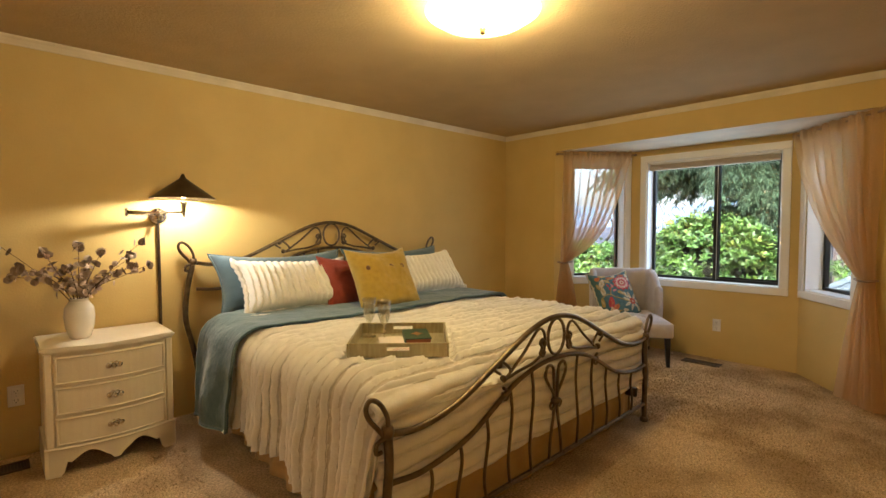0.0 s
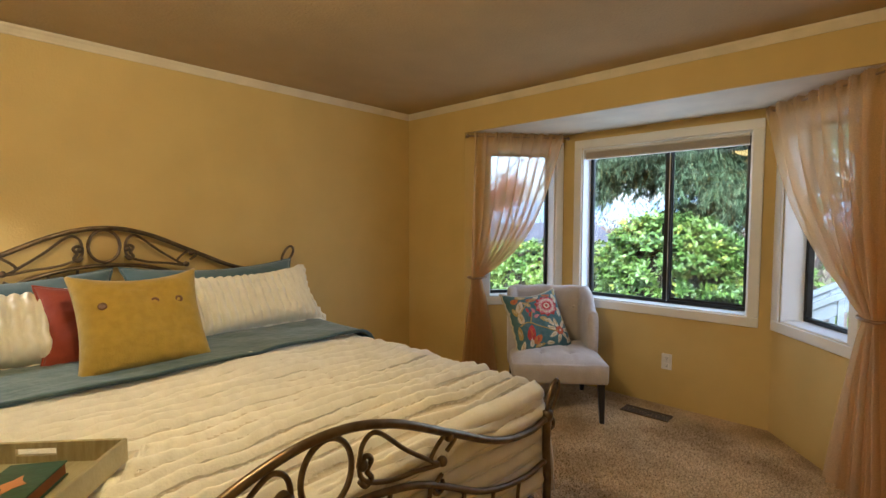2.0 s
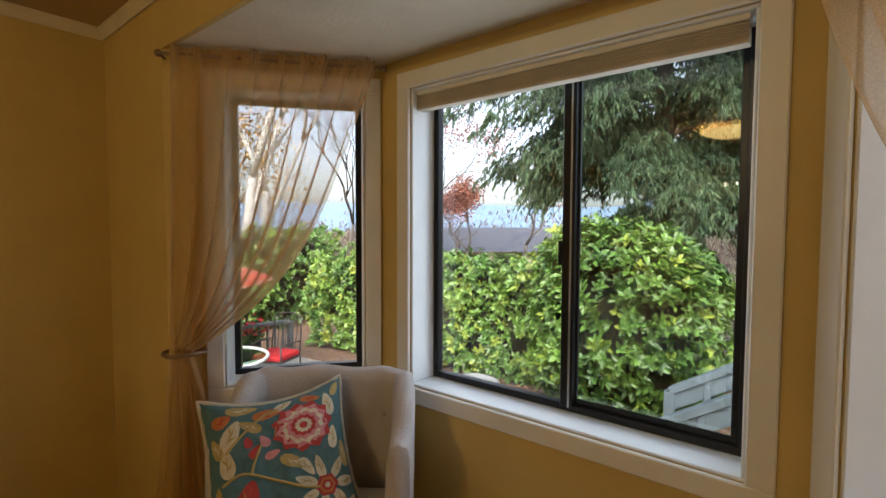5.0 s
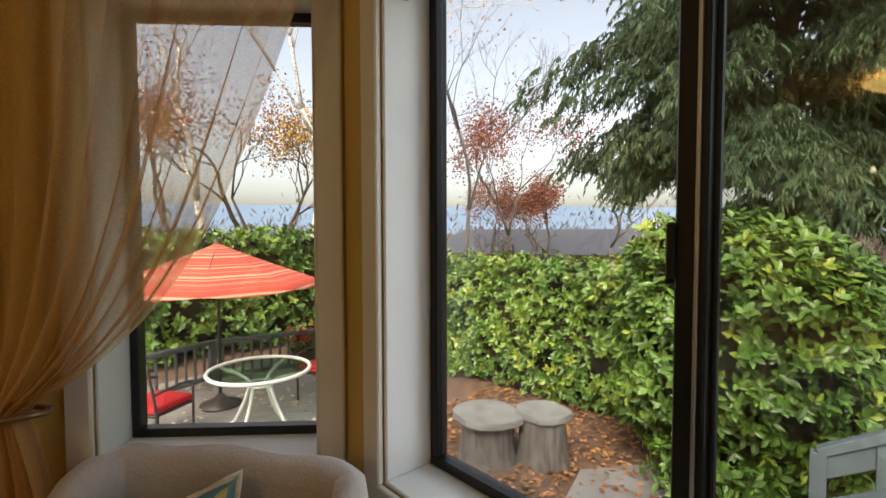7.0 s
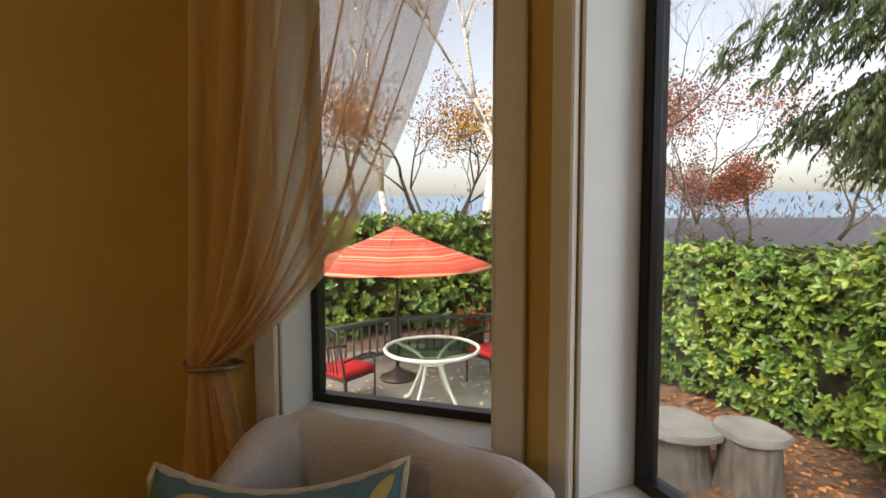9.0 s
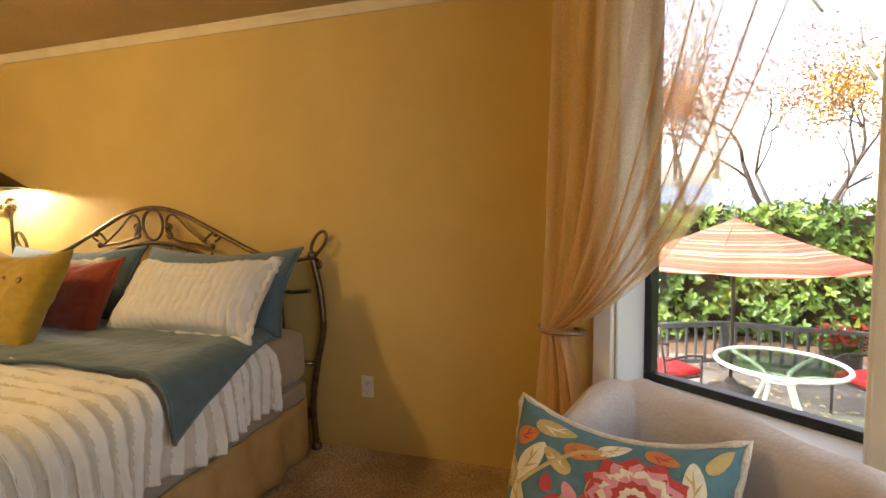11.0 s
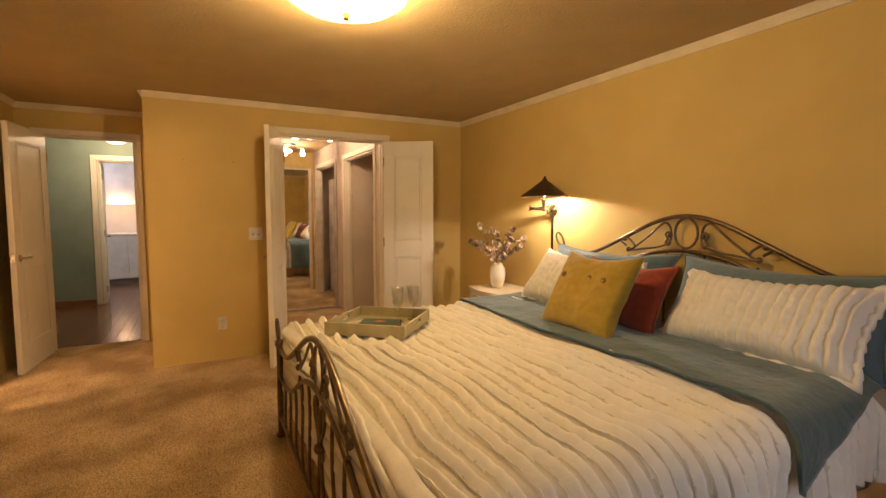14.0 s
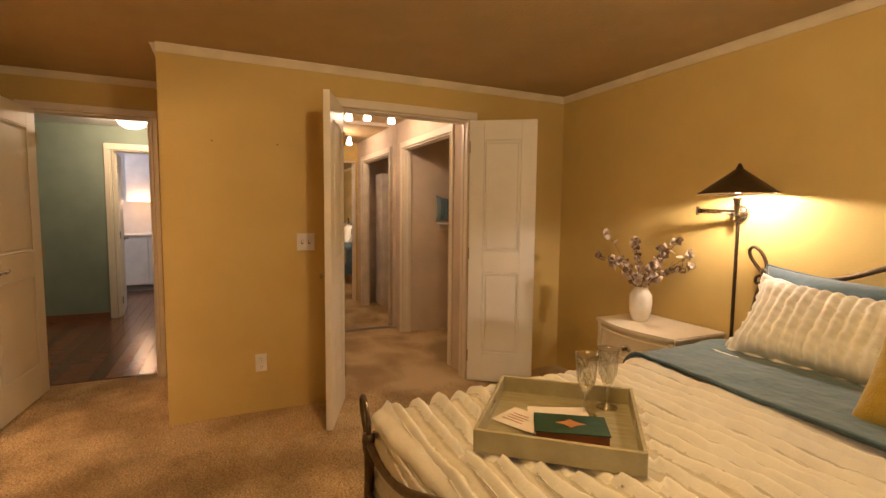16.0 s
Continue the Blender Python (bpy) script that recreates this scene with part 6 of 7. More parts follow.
# stumps with stone slabs
WEATHER = mat("weathered_stump_wood", (0.17, 0.155, 0.135), 0.95, color2=(0.085, 0.075, 0.065), scale=7, stretch=(3, 3, 0.6), detail=8, bump=1.0, bump_scale=18)
STONE = mat("grey_flagstone", (0.28, 0.28, 0.265), 0.85, color2=(0.19, 0.19, 0.18), scale=5, detail=8, bump=0.4, bump_scale=30)
for x, y, r, h, sd, lab in ((3.56, 0.45, 0.24, 0.40, 1, "weathered grey tree stump under a broad flat stone"), (3.86, 0.02, 0.22, 0.44, 2, "weathered grey tree stump under a small flat stone")):
    t = thing("tree_stump", YARD @ pose(x, y, GZ), lab, "tree stump", "tree stumps")
    bm = bmesh.new()
    sheet(bm, lambda u, v: (r * (1.12 - 0.14 * v + 0.10 * noise.noise((math.cos(u * math.tau) * 2.4 + sd, math.sin(u * math.tau) * 2.4, v * 1.2)) + 0.05 * noise.noise((math.cos(u * math.tau) * 9, math.sin(u * math.tau) * 9, v * 1.5 + sd)) + 0.25 * max(0, 0.25 - v)) * math.cos(u * math.tau), r * (1.12 - 0.14 * v + 0.10 * noise.noise((math.cos(u * math.tau) * 2.4 + sd, math.sin(u * math.tau) * 2.4, v * 1.2)) + 0.05 * noise.noise((math.cos(u * math.tau) * 9, math.sin(u * math.tau) * 9, v * 1.5 + sd)) + 0.25 * max(0, 0.25 - v)) * math.sin(u * math.tau), h * v), 64, 12, True)
    part("trunk", bm, WEATHER, t, "cracked grey stump wood", True)
    bm = bmesh.new()
    k = 1.5 if sd == 1 else 1.25
    prism(bm, [(r * k * (1 + 0.16 * noise.noise((math.cos(q) * 1.5 + sd * 5, math.sin(q) * 1.5, 0))) * math.cos(q) * 0.85, r * k * (1 + 0.16 * noise.noise((math.cos(q) * 1.5 + sd * 5, math.sin(q) * 1.5, 0))) * math.sin(q)) for q in [a * math.tau / 18 for a in range(18)]], h + 0.001, h + 0.06)
    bmesh.ops.bevel(bm, geom=[e for e in bm.edges if abs(e.verts[0].co.z - e.verts[1].co.z) < 0.01], offset=0.010, segments=2, affect="EDGES")
    part("stone_slab", bm, STONE, t, "flat grey flagstone on top")

# fallen leaves
FALLEN = mat("fallen_leaves", (0.42, 0.20, 0.07), 0.9, color2=(0.24, 0.10, 0.04), scale=1.5, island=0.5)
PALELEAF = mat("pale_fallen_leaves", (0.55, 0.48, 0.30), 0.9, color2=(0.42, 0.30, 0.14), scale=1.5, island=0.35)
rnd = random.Random(9)


def litter(name, n, area, z, material, label):
    items = []
    for k in range(n):
        x, y = rnd.uniform(area[0], area[1]), rnd.uniform(area[2], area[3])
        a = rnd.uniform(0, 6.28)
        up_ = Vector((rnd.uniform(-0.4, 0.4), rnd.uniform(-0.4, 0.4), 1)).normalized()
        d = Vector((math.cos(a), math.sin(a), 0))
        d = (d - up_ * d.dot(up_)).normalized()
        l = rnd.uniform(0.035, 0.075)
        items.append((Vector((x, y, z + rnd.uniform(0.004, 0.03))), d, up_, l, l * 0.7))
    ob = placed(leaves_mesh(name, items, material, None))
    tagged(ob, label, "fallen leaves", kind="stuff")


litter("fallen_leaves", 2600, (2.9, 5.4, -2.2, 1.6), GZ, FALLEN, "orange brown fallen leaves on the garden soil")
litter("patio_leaves", 900, (0.4, 4.5, 1.2, 5.1), GZ + 0.03, PALELEAF, "pale fallen leaves scattered on the patio")
litter("slab_leaves", 90, (2.8, 4.3, -1.7, -0.6), GZ + 0.025, FALLEN, "a few brown leaves on the paving slab")

# patio table, chairs, umbrella
WHITEMET = mat("white_powder_coat", (0.74, 0.74, 0.70), 0.35, scale=10)
TGLASS = mat("green_table_glass", (0.18, 0.26, 0.20), 0.08, color2=(0.15, 0.22, 0.17), scale=6)
tb = thing("patio_table", YARD @ pose(2.41, 2.69, GZ + 0.03), "round glass patio table with white curved metal legs", "patio table")
bm = bmesh.new()
lathe(bm, [(0.52, 0.655), (0.52, 0.661)], 48)
part("glass_top", bm, pane_glass("tinted_table_glass", (0.74, 0.84, 0.78)), tb, "green-tinted glass top")
bm = bmesh.new()
tube(bm, [(0.53 * math.cos(k * math.tau / 48), 0.53 * math.sin(k * math.tau / 48), 0.656) for k in range(48)], 0.022, 8, True)
part("rim", bm, WHITEMET, tb, "white metal rim", True)
for k in range(4):
    a = k * math.tau / 4 + 0.5
    c, s = math.cos(a), math.sin(a)
    bm = bmesh.new()
    tube(bm, spline([(r * c, r * s, z) for r, z in ((0.50, 0.645), (0.30, 0.600), (0.14, 0.52), (0.16, 0.38), (0.24, 0.20), (0.33, 0.05), (0.38, 0.02))], 5), 0.020, 8)
    leg = part("leg", bm, WHITEMET, tb, "white curved metal leg", True)
    bm = bmesh.new()
    lathe(bm, [(0.024, 0), (0.028, 0.015), (0.020, 0.035)], 12, (0.38 * c, 0.38 * s, 0))
    part("foot_cap", bm, WHITEMET, leg, "", True)
bm = bmesh.new()
tube(bm, [(0.15 * math.cos(k * math.tau / 24), 0.15 * math.sin(k * math.tau / 24), 0.50) for k in range(24)], 0.012, 8, True)
part("leg_ring", bm, WHITEMET, tb, "", True)

CHAIRMET = mat("dark_patio_metal", (0.07, 0.06, 0.055), 0.45, metal=0.4, scale=10)
REDCLOTH = mat("bright_red_cushion", (0.50, 0.018, 0.022), 0.85, color2=(0.42, 0.014, 0.018), scale=20, bump=0.2)
ca = thing("patio_chair", YARD @ pose(1.53, 3.14, GZ + 0.03, 0, 0, 115), "dark metal patio chair with a bright red cushion", "patio chair", "patio chairs")
part("seat_frame", mesh_box((0, 0, 0.385), (0.48, 0.48, 0.025), 0.006), CHAIRMET, ca)
part("seat_cushion", mesh_box((0, 0, 0.435), (0.47, 0.47, 0.075), 0.028, None, 3), REDCLOTH, ca, "bright red seat cushion", True)
for sx in (-1, 1):
    for pts in ([(sx * 0.24, -0.23, 0), (sx * 0.24, -0.23, 0.6)], [(sx * 0.24, 0.26, 0), (sx * 0.24, 0.22, 0.4), (sx * 0.22, 0.30, 0.95)]):
        bm = bmesh.new()
        tube(bm, spline(pts, 4), 0.013, 8)
        part("leg", bm, CHAIRMET, ca, "", True)
    bm = bmesh.new()
    tube(bm, spline([(sx * 0.24, -0.23, 0.6), (sx * 0.25, -0.05, 0.625), (sx * 0.24, 0.22, 0.60)], 4), 0.014, 8)
    part("armrest", bm, CHAIRMET, ca, "", True)
bm = bmesh.new()
tube(bm, spline([(-0.22, 0.30, 0.93), (-0.1, 0.315, 0.97), (0.1, 0.315, 0.97), (0.22, 0.30, 0.93)], 4), 0.012, 8)
part("back_rail", bm, CHAIRMET, ca, "", True)
for k in range(6):
    x = -0.16 + 0.064 * k
    bm = bmesh.new()
    tube(bm, [(x * 0.9, 0.235, 0.44), (x, 0.312, 0.95)], 0.007, 6)
    part("back_slat", bm, CHAIRMET, ca)
copy_thing(ca, YARD @ pose(3.42, 2.95, GZ + 0.03, 0, 0, -75))

UMB = bpy.data.materials.new("coral_striped_canvas")
UMB.use_nodes = True
un, ul = UMB.node_tree.nodes, UMB.node_tree.links
utc, usep, unz, ur = un.new("ShaderNodeTexCoord"), un.new("ShaderNodeSeparateXYZ"), un.new("ShaderNodeTexNoise"), un.new("ShaderNodeValToRGB")
ul.new(utc.outputs["Object"], usep.inputs[0])
unz.noise_dimensions = "1D"
unz.inputs["Scale"].default_value, unz.inputs["Detail"].default_value = 48, 4
ul.new(usep.outputs["Z"], unz.inputs["W"])
ul.new(unz.outputs["Fac"], ur.inputs["Fac"])
for p_, c_ in ((0.0, (0.50, 0.060, 0.035, 1)), (1.0, (0.62, 0.34, 0.22, 1))):
    ur.color_ramp.elements[0 if p_ == 0 else 1].color = c_
ur.color_ramp.elements[0].position, ur.color_ramp.elements[1].position = 0.50, 0.68
un["Principled BSDF"].inputs["Roughness"].default_value = 0.9
ul.new(ur.outputs[0], un["Principled BSDF"].inputs["Base Color"])
ub = thing("patio_umbrella", YARD @ pose(2.42, 3.72, GZ + 0.03), "open coral striped patio umbrella on a dark pole", "patio umbrella")
bm = bmesh.new()
UR, UZ0, UZ1 = 1.27, 1.52, 2.03
NP = 8
tip = bm.verts.new((0, 0, UZ1))
rows = []
for j in range(1, 9):
    q = j / 8
    row = []
    for k in range(NP * 6):
        a = k * math.tau / (NP * 6) + 0.25
        f = (k % 6) / 6
        sag = math.sin(math.pi * f)
        r = UR * q * (1 - 0.055 * sag)
        row.append(bm.verts.new((r * math.cos(a), r * math.sin(a), UZ1 - (UZ1 - UZ0) * q ** 0.92 - 0.03 * sag * q)))
    rows.append(row)
nk = NP * 6
for k in range(nk):
    bm.faces.new((tip, rows[0][k], rows[0][(k + 1) % nk]))
    for a, b in zip(rows, rows[1:]):
        bm.faces.new((a[k], a[(k + 1) % nk], b[(k + 1) % nk], b[k]))
cn = part("canopy", bm, UMB, ub, "coral canvas with thin pale stripes", True)
sol = cn.modifiers.new("thickness", "SOLIDIFY")
sol.thickness = 0.004
bm = bmesh.new()
tube(bm, [(0, 0, 0.05), (0, 0, UZ1 + 0.05)], 0.020, 10)
part("pole", bm, CHAIRMET, ub, "dark metal pole", True)
bm = bmesh.new()
tube(bm, spline([(0, 0, UZ1 + 0.03), (0.0, 0, UZ1 + 0.08), (0.03, 0, UZ1 + 0.11), (0.05, 0, UZ1 + 0.07)], 4), 0.012, 8)
part("finial", bm, CHAIRMET, ub, "", True)
bm = bmesh.new()
lathe(bm, [(0.24, 0.0), (0.24, 0.03), (0.10, 0.06), (0.03, 0.16)], 24)
part("base", bm, CHAIRMET, ub, "", True)
for k in range(NP):
    a = k * math.tau / NP + 0.25
    bm = bmesh.new()
    tube(bm, [(0.03 * math.cos(a), 0.03 * math.sin(a), UZ1 - 0.03), (UR * 0.98 * math.cos(a), UR * 0.98 * math.sin(a), UZ0 - 0.012)], 0.007, 6)
    part("rib", bm, CHAIRMET, ub)

# railing round the patio
GREYBLUE = mat("blue_grey_rail_paint", (0.17, 0.21, 0.235), 0.6, color2=(0.14, 0.175, 0.195), scale=6, bump=0.08)
DARKRAIL = mat("dark_grey_rail_paint", (0.10, 0.115, 0.12), 0.55, color2=(0.08, 0.09, 0.095), scale=6)


def railing(name, p, q, z0, height, label, material, step=0.125, thin=0.032, apron=0.0):
    p, q = Vector(p), Vector(q)
    n = max(2, int((q - p).length / step))
    t = thing(name, YARD @ Matrix.Translation((p.x, p.y, z0)), label, "railing", "garden railings")
    d = q - p
    ang = math.atan2(d.y, d.x)
    slope = d.z / d.length

    def bar(nm, off, w, h):
        bm = bmesh.new()
        vs_ = box(bm, (0, 0, 0), (d.length, w, h), 0.006)
        bmesh.ops.transform(bm, matrix=Matrix.Translation(Vector((d.x / 2, d.y / 2, d.z / 2 + off + p.z - z0))) @ Matrix.Rotation(ang, 4, "Z") @ Matrix.Rotation(-math.atan2(d.z, math.hypot(d.x, d.y)), 4, "Y"), verts=bm.verts)
        part(nm, bm, material, t)
    bar("top_rail", height - 0.03, 0.085, 0.06)
    bar("bottom_rail", 0.09, 0.04, 0.05)
    if apron:
        bar("apron_board", height - 0.065 - apron / 2, 0.026, apron)
    for k in range(n + 1):
        c = d * (k / n)
        big = k in (0, n)
        w = 0.085 if big else thin
        zb, zt = (0.0 if big else 0.06) + c.z + p.z - z0, height - 0.03 + c.z + p.z - z0
        zb = 0.0 if big else zb
        bm = bmesh.new()
        box(bm, (c.x, c.y, (zb + zt) / 2), (w, w, zt - zb), 0.004)
        part("post" if big else "baluster", bm, material, t)


railing("patio_railing", (0.9, 4.25, GZ + 0.03), (2.72, 4.65, GZ + 0.03), GZ + 0.03, 0.62, "dark blue-grey painted patio railing", DARKRAIL)
railing("patio_railing", (2.72, 4.65, GZ + 0.03), (4.6, 4.05, GZ + 0.03), GZ + 0.03, 0.62, "dark blue-grey painted patio railing", DARKRAIL)
# garden stair with sloped rails, and the deck above it
railing("stair_railing", (3.62, -2.05, GZ), (3.62, -3.5, -0.02), GZ, 0.86, "blue-grey painted stair railing with a broad apron board", GREYBLUE, 0.30, 0.052, 0.14)
railing("stair_railing", (2.78, -2.05, GZ), (2.78, -3.5, -0.02), GZ, 0.86, "blue-grey painted stair railing with a broad apron board", GREYBLUE, 0.30, 0.052, 0.14)
st = thing("garden_stair", YARD @ pose(3.2, -2.15, GZ), "blue-grey painted wooden garden stair", "stair")
for k in range(5):
    part("tread", mesh_box((0, -0.13 - 0.27 * k, 0.165 + 0.17 * k), (0.74, 0.28, 0.035), 0.006), GREYBLUE, st)
    part("riser", mesh_box((0, -0.005 - 0.27 * k, 0.074 + 0.17 * k), (0.74, 0.018, 0.146)), GREYBLUE, st)
dk = thing("deck", YARD @ pose(2.9, -4.6, GZ), "blue-grey painted wooden deck", "deck")
for k in range(14):
    part("deck_board", mesh_box((0, 1.0 - 0.145 * k, 0.86), (2.6, 0.138, 0.03), 0.004), GREYBLUE, dk)
for sx in (-1.2, 1.2):
    for sy in (-0.8, 0.9):
        part("deck_post", mesh_box((sx, sy, 0.42), (0.09, 0.09, 0.84), 0.004), GREYBLUE, dk)

# dark wooden fence on the right of the garden
FENCE = mat("weathered_dark_fence", (0.115, 0.10, 0.095), 0.9, color2=(0.07, 0.06, 0.055), scale=4, stretch=(1, 4, 0.4), detail=6, bump=0.3, rand=0.2)
fc = thing("wooden_fence", YARD @ pose(6.65, -6.0, GZ), "weathered dark grey board fence behind the bush", "fence")
for k in range(30):
    part("fence_board", mesh_box((0.0 + (0.022 if k % 2 else 0), -0.9 + 0.195 * k, 0.53), (0.02, 0.185 if k % 2 == 0 else 0.09, 1.04), 0.003), FENCE, fc)
part("fence_cap", mesh_box((0.0, 1.95, 1.07), (0.11, 5.9, 0.03), 0.004), FENCE, fc)
for k in range(4):
    part("fence_post", mesh_box((0.06, -0.8 + 1.9 * k, 0.5), (0.09, 0.09, 1.0), 0.004), FENCE, fc)

# garden lamp post
lp = thing("garden_lamp_post", YARD @ pose(9.2, -2.95, ground_z(9.2, -2.95)), "black garden lamp post with a tapered head", "lamp post")
bm = bmesh.new()
tube(bm, [(0, 0, 0), (0, 0, 2.0)], 0.05, 10)
part("pole", bm, BLACK, lp, "", True)
bm = bmesh.new()
lathe(bm, [(0.06, 2.0), (0.16, 2.25), (0.20, 2.30), (0.20, 2.34), (0.05, 2.40)], 16)
part("lantern_head", bm, BLACK, lp, "", True)

# ---- trees ----
NEEDLE = mat("dark_spruce_needles", (0.068, 0.115, 0.050), 0.75, color2=(0.036, 0.068, 0.031), scale=0.9, detail=3, island=0.45)
TRUNK = mat("dark_conifer_bark", (0.055, 0.042, 0.034), 0.95, scale=10, stretch=(3, 3, 0.7), bump=0.9, bump_scale=25)
cf = thing("conifer_tree", YARD @ pose(9.2, -1.3, ground_z(9.2, -1.3)), "tall dark spruce with drooping branches", "tree")
bm = bmesh.new()
tube(bm, [(0.05 * math.sin(z), 0.04 * math.cos(z * 1.3), z) for z in (-0.3, 0.5, 1.5, 3, 5, 7, 9.5, 12)], 0.27, 12, taper=lambda q: 1 - 0.75 * q)
part("trunk", bm, TRUNK, cf, "dark furrowed trunk", True)
rnd = random.Random(21)
vsn, fsn = [], []


def blade(c, d, l, w, nrm):
    s_ = d.cross(nrm)
    if s_.length < 1e-4:
        return
    s_ = s_.normalized() * w
    b0 = len(vsn)
    vsn.extend([c - s_ * 0.3, c + s_ * 0.3, c + d * (l * 0.5) + s_ * 0.5, c + d * l, c + d * (l * 0.5) - s_ * 0.5])
    fsn.append((b0, b0 + 1, b0 + 2, b0 + 3, b0 + 4))


limb = bmesh.new()
for k in range(130):
    z = 1.5 + 9.0 * (k / 130) ** 1.05 + rnd.uniform(-0.1, 0.1)
    a = rnd.uniform(0, math.tau) if k % 3 else rnd.uniform(math.pi * 0.5, math.pi * 1.5)
    R = min(1.5 + 0.72 * (z - 1.5), 4.4 - 0.28 * (z - 4.0)) * rnd.uniform(0.6, 1.1)
    c, s = math.cos(a), math.sin(a)
    if s * R > 0.085 * (8.5 + c * R):
        z = max(z, 3.6 + rnd.uniform(0, 0.7))
    elif s < -0.25:
        z = max(z, 3.1 + rnd.uniform(0, 0.6))
    pts = spline([(0, 0, z), (R * 0.35 * c, R * 0.35 * s, z + 0.12), (R * 0.7 * c, R * 0.7 * s, z - 0.20), (R * c, R * s, z - 0.75)], 9)
    tube(limb, pts, 0.035, 5, taper=lambda q: 1 - 0.85 * q)
    nt = len(pts)
    for i in range(4, nt):
        for side in (-1, 1, -1, 1, 1, -1):
            base = pts[i] + Vector([rnd.uniform(-0.26, 0.26) for _ in range(3)])
            out = Vector((c, s, rnd.uniform(-0.5, 0.2))) * rnd.uniform(0.1, 0.9) + Vector((-s, c, 0)) * side * rnd.uniform(0.2, 1.0)
            out.normalize()
            ln = rnd.uniform(0.18, 0.62) * (1.1 - 0.5 * i / nt)
            steps = 7
            for j in range(steps):
                q = j / steps
                p0 = base + out * (ln * q) + Vector((0, 0, -0.75 * ln * q * q))
                for m_ in range(4):
                    hang = Vector((rnd.uniform(-0.5, 0.5), rnd.uniform(-0.5, 0.5), -1.0)).normalized()
                    dd = (out * rnd.uniform(0.0, 0.6) + hang * rnd.uniform(0.5, 1.2)).normalized()
                    blade(p0, dd, rnd.uniform(0.06, 0.17), rnd.uniform(0.014, 0.030), Vector((rnd.uniform(-1, 1), rnd.uniform(-1, 1), rnd.uniform(-1, 1))).normalized())
part("limbs", limb, TRUNK, cf, "thin drooping limbs")
me = bpy.data.meshes.new("crown")
me.from_pydata([tuple(v) for v in vsn], [], fsn)
me.materials.append(NEEDLE)
cr = new("crown", me)
cr.parent = cf
cr["kind"], cr["label"] = "stuff", "hanging sprays of dark green needles"


def bare_tree(name, m, label, height, seed, bark, leaf_mat=None, leaf_n=0, spread=0.55, r0=0.12, gnarl=0.25, levels_=5, leaf_size=0.10):
    rnd = random.Random(seed)
    t = thing(name, m, label, "tree")
    bm = bmesh.new()
    ends = []

    def grow(p, d, l, r, lev):
        pts = [p]
        q = p
        dd = d.copy()
        for k in range(3):
            dd = (dd + Vector([rnd.uniform(-gnarl, gnarl) for _ in range(3)])).normalized()
            q = q + dd * (l / 3)
            pts.append(q)
        tube(bm, pts, r, 6 if lev < 2 else 4, taper=lambda f: 1 - 0.35 * f)
        if lev >= levels_ or r < 0.004:
            ends.append(q)
            return
        if lev >= levels_ - 2:
            ends.append(q)
        for k in range(2 if lev == 0 else rnd.choice((2, 3, 3))):
            side = Vector([rnd.uniform(-1, 1) for _ in range(3)])
            nd = (dd + side * spread * (1.2 if lev else 0.9) + Vector((0, 0, 0.12))).normalized()
            grow(pts[-1] if k == 0 else pts[rnd.choice((2, 3))], nd, l * rnd.uniform(0.62, 0.82), r * (0.66 if k == 0 else 0.5), lev + 1)
    grow(Vector((0, 0, -0.2)), Vector((rnd.uniform(-0.1, 0.1), rnd.uniform(-0.1, 0.1), 1)).normalized(), height * 0.30, r0, 0)
    part("trunk_and_branches", bm, bark, t, "", True)
    if leaf_mat:
        items = []
        for k in range(leaf_n):
            c = rnd.choice(ends) + Vector([rnd.gauss(0, height * 0.035) for _ in range(3)])
            d = Vector([rnd.uniform(-1, 1) for _ in range(3)]).normalized()
            n_ = d.orthogonal().normalized()
            l = leaf_size * rnd.uniform(0.6, 1.3)
            items.append((c, d, n_, l, l * 0.7))
        leaves_mesh("leaves", items, leaf_mat, t, label="sparse autumn leaves")
    return t


GREYBARK = mat("grey_tree_bark", (0.115, 0.095, 0.085), 0.95, color2=(0.07, 0.058, 0.05), scale=8, bump=0.6, bump_scale=20)
BIRCH = mat("white_birch_bark", (0.62, 0.59, 0.54), 0.8, color2=(0.10, 0.085, 0.07), scale=7, stretch=(1, 1, 3), detail=6, fac=(0.34, 0.46), bump=0.3, bump_scale=20)
RUST = mat("russet_autumn_leaves", (0.33, 0.125, 0.085), 0.9, color2=(0.19, 0.075, 0.055), scale=0.5, island=0.35)
YELLOW = mat("yellow_autumn_leaves", (0.55, 0.33, 0.05), 0.85, color2=(0.40, 0.20, 0.04), scale=0.5, island=0.35)
ORANGE = mat("orange_autumn_leaves", (0.38, 0.13, 0.06), 0.85, color2=(0.26, 0.09, 0.05), scale=0.5, island=0.35)


def far(x, y):
    return YARD @ Matrix.Translation((x, y, ground_z(x, y)))


def at_bearing(deg, dist):
    """A place in the garden, by its bearing and distance from the bay."""
    p = YARD.inverted() @ Vector((0.1 + dist * math.cos(radians(deg)), -2.15 + dist * math.sin(radians(deg)), 0))
    return far(p.x, p.y)


